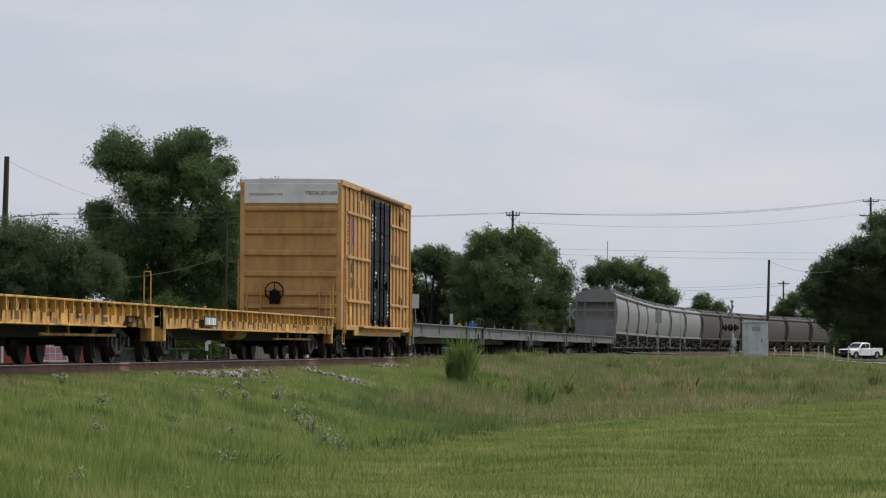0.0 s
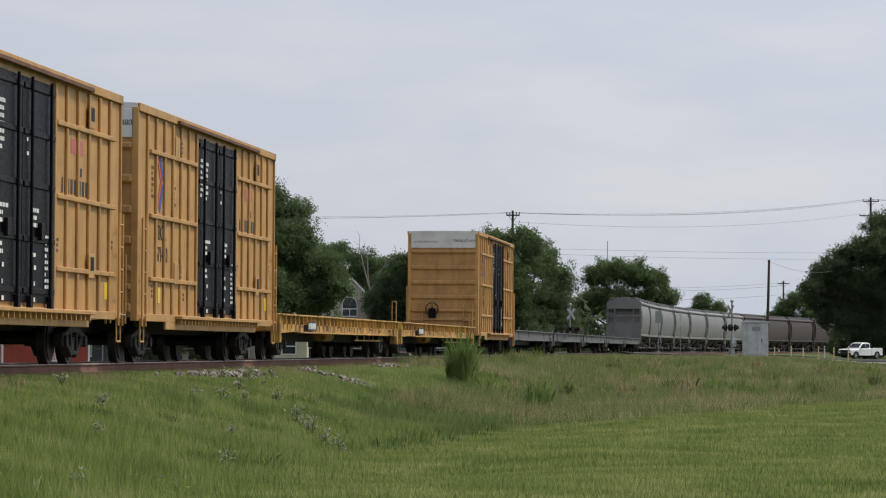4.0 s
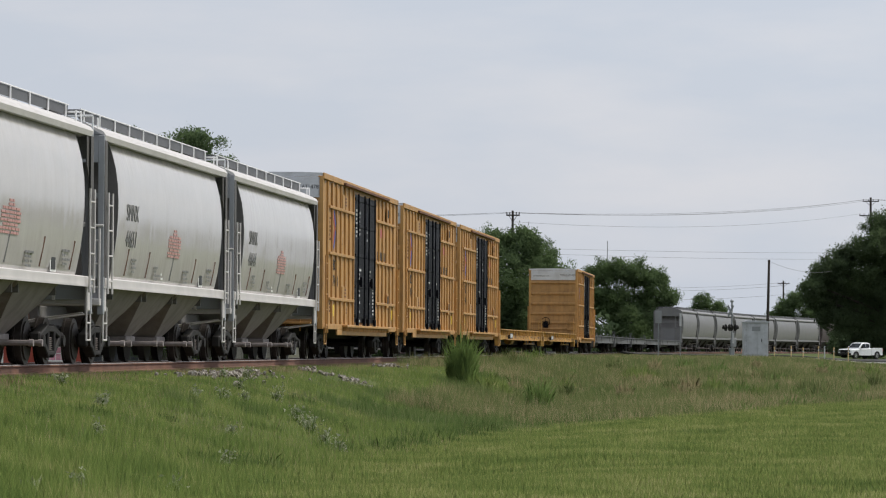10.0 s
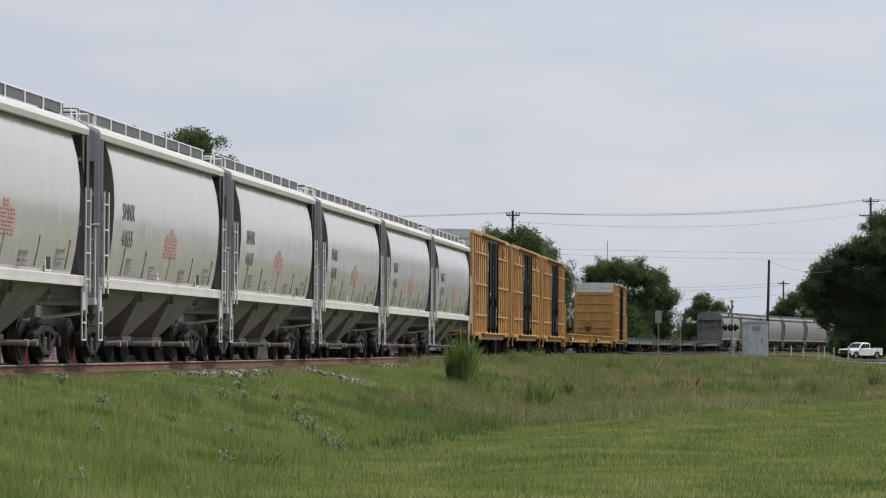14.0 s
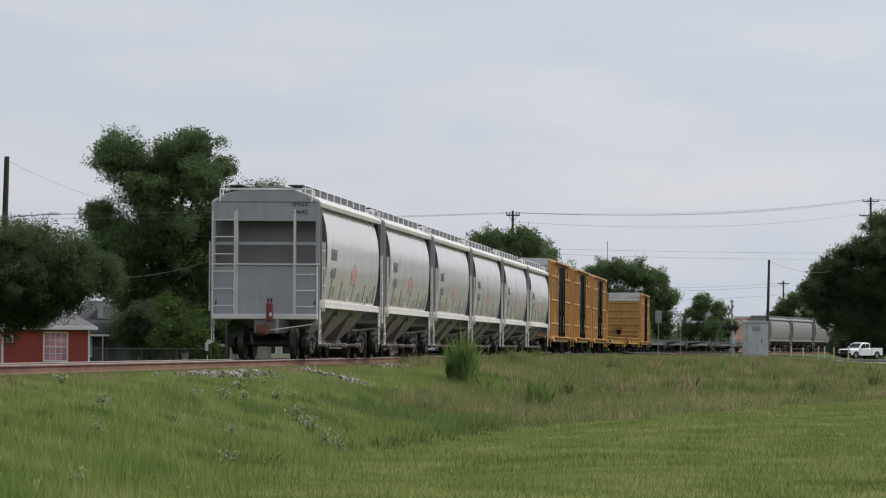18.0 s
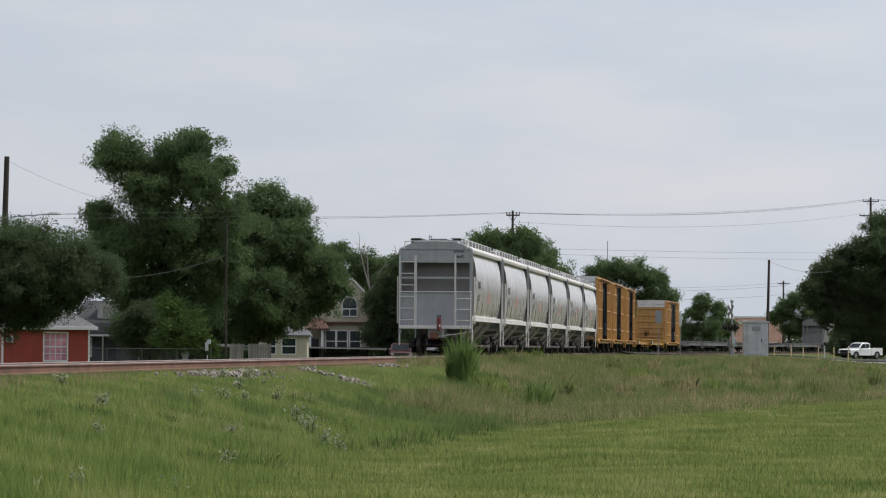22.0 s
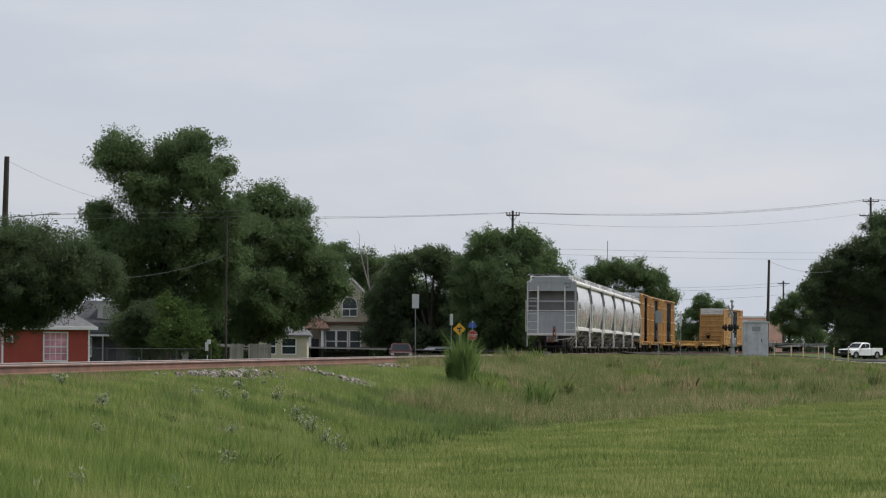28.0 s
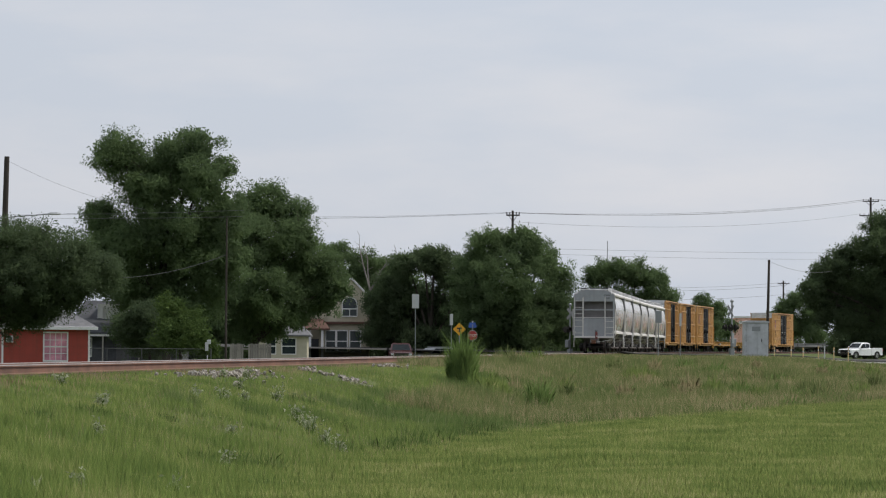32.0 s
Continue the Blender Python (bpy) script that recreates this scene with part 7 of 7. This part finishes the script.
def make_weed(name, x, y, n, spread, height, width, material, seed, label, lean=0.6, leaves=False):
    """A tuft of arching blades from one root."""
    rnd = np.random.default_rng(seed)
    g = gz(x, y)
    u = np.sqrt(rnd.random(n))
    r = spread * u * 0.4
    a = rnd.uniform(0, 2 * np.pi, n)
    bx, by = r * np.cos(a), r * np.sin(a)
    h = height * rnd.uniform(0.25, 1.15, n) * (1 - 0.68 * u ** 2) * (0.9 + 0.15 * np.sin(a * 3 + seed))
    b = a + rnd.normal(0, 1.2, n)
    l = lean * h * rnd.uniform(0.0, 1.0, n)
    w = width * rnd.uniform(0.6, 1.3, n)
    t = rnd.uniform(0, 2 * np.pi, n)
    side = np.stack([np.cos(t), np.sin(t), 0 * t], 1) * w[:, None] * 0.5
    base = np.stack([bx, by, 0 * bx - 0.05], 1)
    bend = rnd.uniform(0.0, 0.3, n)

    def along(q):
        return base + np.stack([np.cos(b) * l * q * q, np.sin(b) * l * q * q, h * (q - bend * q ** 3)], 1)
    tip = along(1.0)
    quad = np.stack([base - side * 0.6, base + side * 0.6, along(0.45) + side, along(0.78) + side * 0.8, tip, along(0.78) - side * 0.8, along(0.45) - side], 1)
    thing = empty(name, Matrix.Translation((x, y, g)))
    flip = np.cross(side, tip - base)[:, 1] > 0
    quad[flip] = quad[flip][:, ::-1]
    nrm = np.stack([rnd.normal(0.1, 0.35, n), rnd.normal(-0.5, 0.35, n), np.full(n, 0.7)], 1)
    nrm /= np.linalg.norm(nrm, axis=1)[:, None]
    cut = n // 3
    bulk("stem_tuft", quad[:cut].reshape(-1, 3), 7, material, thing, np.repeat(nrm[:cut], 7, 0))
    bulk("blade_tuft", quad[cut:].reshape(-1, 3), 7, material, thing, np.repeat(nrm[cut:], 7, 0))
    if leaves:
        u = rnd.random((n, 1)) ** 0.5
        pts = base + (tip - base) * u + rnd.normal(0, 0.04, (n, 3))
        leaf_mesh("leaves", pts, 0.10 * height ** 0.5, rnd, material, thing, 2)
    return tagged(thing, label, "weed")


def make_herb(x, y, size, seed, label):
    """A leafy herb: stalks with pale leaves."""
    rnd = np.random.default_rng(seed)
    thing = empty("weed", Matrix.Translation((x, y, gz(x, y))))
    bm = bmesh.new()
    pts = []
    for i in range(9):
        a = rnd.uniform(0, 6.28)
        tip = Vector((math.cos(a) * size * 0.5 * rnd.random(), math.sin(a) * size * 0.5 * rnd.random(), size * rnd.uniform(0.5, 1.0)))
        add_bar(bm, (0, 0, -0.05), tip, 0.008, 0.004, seg=4)
        for u in np.linspace(0.3, 1.0, 9):
            pts.append([tip.x * u, tip.y * u, tip.z * u])
    part("stalks", bm, WEED, thing)
    leaf_mesh("leaves", np.array(pts), 0.075, rnd, PALE_WEED, thing, 1)
    return tagged(thing, label, "weed", "pale weeds on the bank")


def make_weeds():
    make_weed("tall_weed", 0.6, 104.5, 5200, 1.0, 1.9, 0.011, WEED, 41, "tall reedy green weed clump on the bank", 0.4)
    make_weed("tall_weed", 1.3, 103.0, 1500, 1.9, 0.85, 0.014, BANK, 42, "yellow-green reedy weed clump on the bank", 0.5)
    make_weed("tall_weed", 2.62, 94.5, 1100, 0.9, 1.25, 0.015, WEED, 43, "spiky green weed clump at the ditch", 0.45)
    for x, y, h in ((1.75, 101.5, 0.62), (2.1, 99.6, 0.5), (2.4, 97.2, 0.45), (1.5, 100.2, 0.4)):
        make_weed("tall_weed", x, y, 500, 1.2, h, 0.016, BANK, int(x * 100), "yellow-green weeds along the ditch", 0.5)
    make_weed("tall_weed", 3.05, 82.3, 300, 0.5, 0.30, 0.024, WEED, 44, "low dark green tuft at the lawn edge", 0.8)
    make_weed("tall_weed", 8.2, 146, 1500, 2.4, 0.8, 0.018, BANK, 45, "wide green weed clump in rough grass", 0.3)
    make_weed("tall_weed", 2.15, 98, 500, 0.9, 0.55, 0.013, ROUGH, 46, "dry brownish weed stalks by the ditch", 0.5)
    make_weed("tall_weed", 9.6, 112, 160, 0.7, 0.6, 0.024, WEED, 47, "thin green weed stalks in rough grass", 0.5)
    make_weed("tall_weed", 11.2, 118, 180, 0.7, 0.6, 0.024, WEED, 48, "thin green weed stalks in rough grass", 0.5)
    make_weed("tall_weed", 7.0, 90, 200, 1.2, 0.2, 0.024, WEED, 49, "low dark weeds along the lawn edge", 0.8)
    make_weed("tall_weed", 8.9, 95, 200, 1.2, 0.2, 0.024, WEED, 50, "low dark weeds along the lawn edge", 0.8)
    # clumps that stand out of the rough grass
    rnd = random.Random(77)
    for i in range(46):
        y = rnd.uniform(104, 175)
        x = rnd.uniform(2.0, 0.125 * y)
        e = y - float(lawn_edge(np.array([x]), np.array([0.0]))[0])
        if e < 1.5 or gz(x, y) > -0.2:
            continue
        mat, word = ((ROUGH, "dull green"), (DRY, "straw-coloured"), (WEED, "dark green"), (BANK, "fresh green"))[i % 4]
        make_weed("tall_weed", x, y, 320, rnd.uniform(0.7, 1.7), rnd.uniform(0.5, 0.95), 0.022, mat, 200 + i, word + " weed clump standing in the rough grass", 0.5)
    for i, (x, y) in enumerate(((6.0, 87.0), (7.6, 91.5), (9.4, 98.0), (10.2, 101.0), (11.6, 106.0), (12.6, 109.0))):
        make_weed("tall_weed", x, y, 320, 1.8, 0.42, 0.022, WEED, 300 + i, "low dark weeds along the lawn edge", 0.8)
    make_weed("tall_weed", -4.3, 36.6, 30, 0.3, 0.34, 0.02, PALE_WEED, 51, "sparse dry stalks close to the tripod", 0.7)
    make_weed("tall_weed", -4.32, 36.3, 10, 0.35, 0.42, 0.035, BANK, 53, "broad-bladed green grass close to the tripod", 0.9)
    for i, (x, y, w, h) in enumerate(((-2.9, 47.5, 1.1, 0.38), (-2.4, 48.0, 0.9, 0.34), (-3.3, 46.6, 0.9, 0.3), (-1.0, 58.0, 1.3, 0.42), (-0.6, 60.5, 1.4, 0.45), (-1.7, 56.0, 1.1, 0.36), (-0.2, 63.5, 1.5, 0.46), (0.3, 67.0, 1.5, 0.45), (0.9, 72.0, 1.6, 0.45),
                                      (-4.3, 41.5, 0.8, 0.26), (-3.7, 40.0, 0.7, 0.26), (-2.2, 43.0, 0.8, 0.25), (-5.2, 51.0, 1.0, 0.24), (-5.6, 47.5, 1.1, 0.24), (-4.4, 54.5, 0.8, 0.2), (-3.0, 58.5, 0.9, 0.22), (-1.9, 63.0, 1.0, 0.28), (-2.9, 70.0, 1.0, 0.25))):
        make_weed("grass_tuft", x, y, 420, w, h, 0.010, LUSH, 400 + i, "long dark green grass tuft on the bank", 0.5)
    k = 60
    for x, y, size in ((-3.16, 67.0, 0.34), (-3.94, 63.1, 0.28), (-4.37, 62.0, 0.26), (-3.6, 64.5, 0.22), (-2.58, 62.3, 0.34), (-2.25, 60.1, 0.34), (-2.4, 61.0, 0.3), (-2.87, 46.7, 0.24),
                       (-6.3, 58.0, 0.22), (-5.2, 53.5, 0.2), (-4.6, 47.0, 0.2), (-3.3, 55.0, 0.16), (-1.9, 57.5, 0.3), (-1.6, 55.2, 0.26), (-4.2, 75.5, 0.24), (-4.6, 73.5, 0.2), (-4.0, 69.0, 0.24), (-3.0, 39.5, 0.22), (-3.9, 37.8, 0.2)):
        make_herb(x, y, size, k, "small leafy weed with pale greenish leaves")
        k += 1


make_weeds()


# ---- spilled ballast stones and ties ----
def make_stones():
    rnd = np.random.default_rng(9)
    me_list = []
    for i in range(4):
        bm = bmesh.new()
        bmesh.ops.create_icosphere(bm, subdivisions=1, radius=0.5)
        for v in bm.verts:
            v.co *= rnd.uniform(0.55, 1.2)
            v.co.z *= 0.7
        me = bpy.data.meshes.new("stone")
        bm.to_mesh(me)
        bm.free()
        me.materials.append(STONE)
        me_list.append(me)
    heap = empty("ballast_stones", Matrix.Translation((-3.3, 80, 0)))
    n = 0
    while n < 300:
        if n < 165:
            s, d = rnd.normal(17.0, 2.3), 2.0 + abs(rnd.normal(0, 0.55))
        elif n > 262:
            s, d = rnd.normal(50.0, 1.6), 1.95 + abs(rnd.normal(0, 0.35))
        else:
            u = rnd.random()
            s, d = (33.0 - u * 4.0 + rnd.normal(0, 0.5), 2.0 + u * 0.7 + rnd.normal(0, 0.15)) if n % 3 == 0 else (29.0 - u * 2.5 + rnd.normal(0, 0.4), 3.1 + u * 1.2 + rnd.normal(0, 0.15))
        p = on_track(s, d)
        size = rnd.uniform(0.05, 0.16)
        ob = new("stone", me_list[n % 4])
        ob.parent = heap
        ob.matrix_basis = Matrix.LocRotScale((p.x + 3.3, p.y - 80, gz(p.x, p.y) + size * 0.32), Euler(rnd.uniform(0, 6, 3)), (size, size, size))
        n += 1
    tagged(heap, "pale broken ballast stones spilled down the grassy bank", "stones")


make_stones()


def make_ties():
    bm = add_box(bmesh.new(), (-1.28, -0.11, -0.17), (1.28, 0.11, 0.0), 0.012)
    me = bpy.data.meshes.new("tie")
    bm.to_mesh(me)
    bm.free()
    me.materials.append(TIE)
    bed = bpy.data.objects["ballast_bed"]
    for i in range(300):
        s = -30 + i * 0.55
        x, y, h = track(s)
        ob = new("tie", me)
        ob.parent = bed
        ob.matrix_basis = pose(x, y, -0.185, 0, 0, -math.degrees(h))
    vs = []
    for i in range(700):
        s = 135 + i * 0.55
        a = [on_track(s + e, d, -0.185) for e, d in ((-0.11, -1.28), (-0.11, 1.28), (0.11, 1.28), (0.11, -1.28))]
        b = [p - Vector((0, 0, 0.08)) for p in a]
        for q in (a, [a[0], b[0], b[1], a[1]], [a[1], b[1], b[2], a[2]], [a[2], b[2], b[3], a[3]]):
            vs += [tuple(p) for p in q]
    tagged(bulk("far_ties", vs, 4, TIE, bed), kind="stuff")


make_ties()


# ---- motion: the train draws away along the line, wheels turning ----
def motions():
    times = [i * 0.5 for i in range(65)]
    for car, k in TRAIN:
        rows = []
        for t in times:
            x, y, h = track(ahead(t) + k)
            rows.append((t, pose(x, y, 0, 0, 0, 90 - math.degrees(h))))
        walk(car, rows)
    steps = [i / 30 for i in range(961)]
    acts = {}
    for ob in [o for o in scene.objects if o.name.startswith("wheelset")]:
        key = round(ob.location.x, 2)
        if key not in acts:
            walk(ob, [(t, pose(key, 0, 0.44) @ Matrix.Rotation((ahead(t) - ahead(0)) / 0.44, 4, "Y")) for t in steps])
            acts[key] = ob.animation_data.action
        else:
            ob.rotation_mode = "QUATERNION"
            ad = ob.animation_data_create()
            ad.action = acts[key]
            ad.action_slot = acts[key].slots[0]


motions()
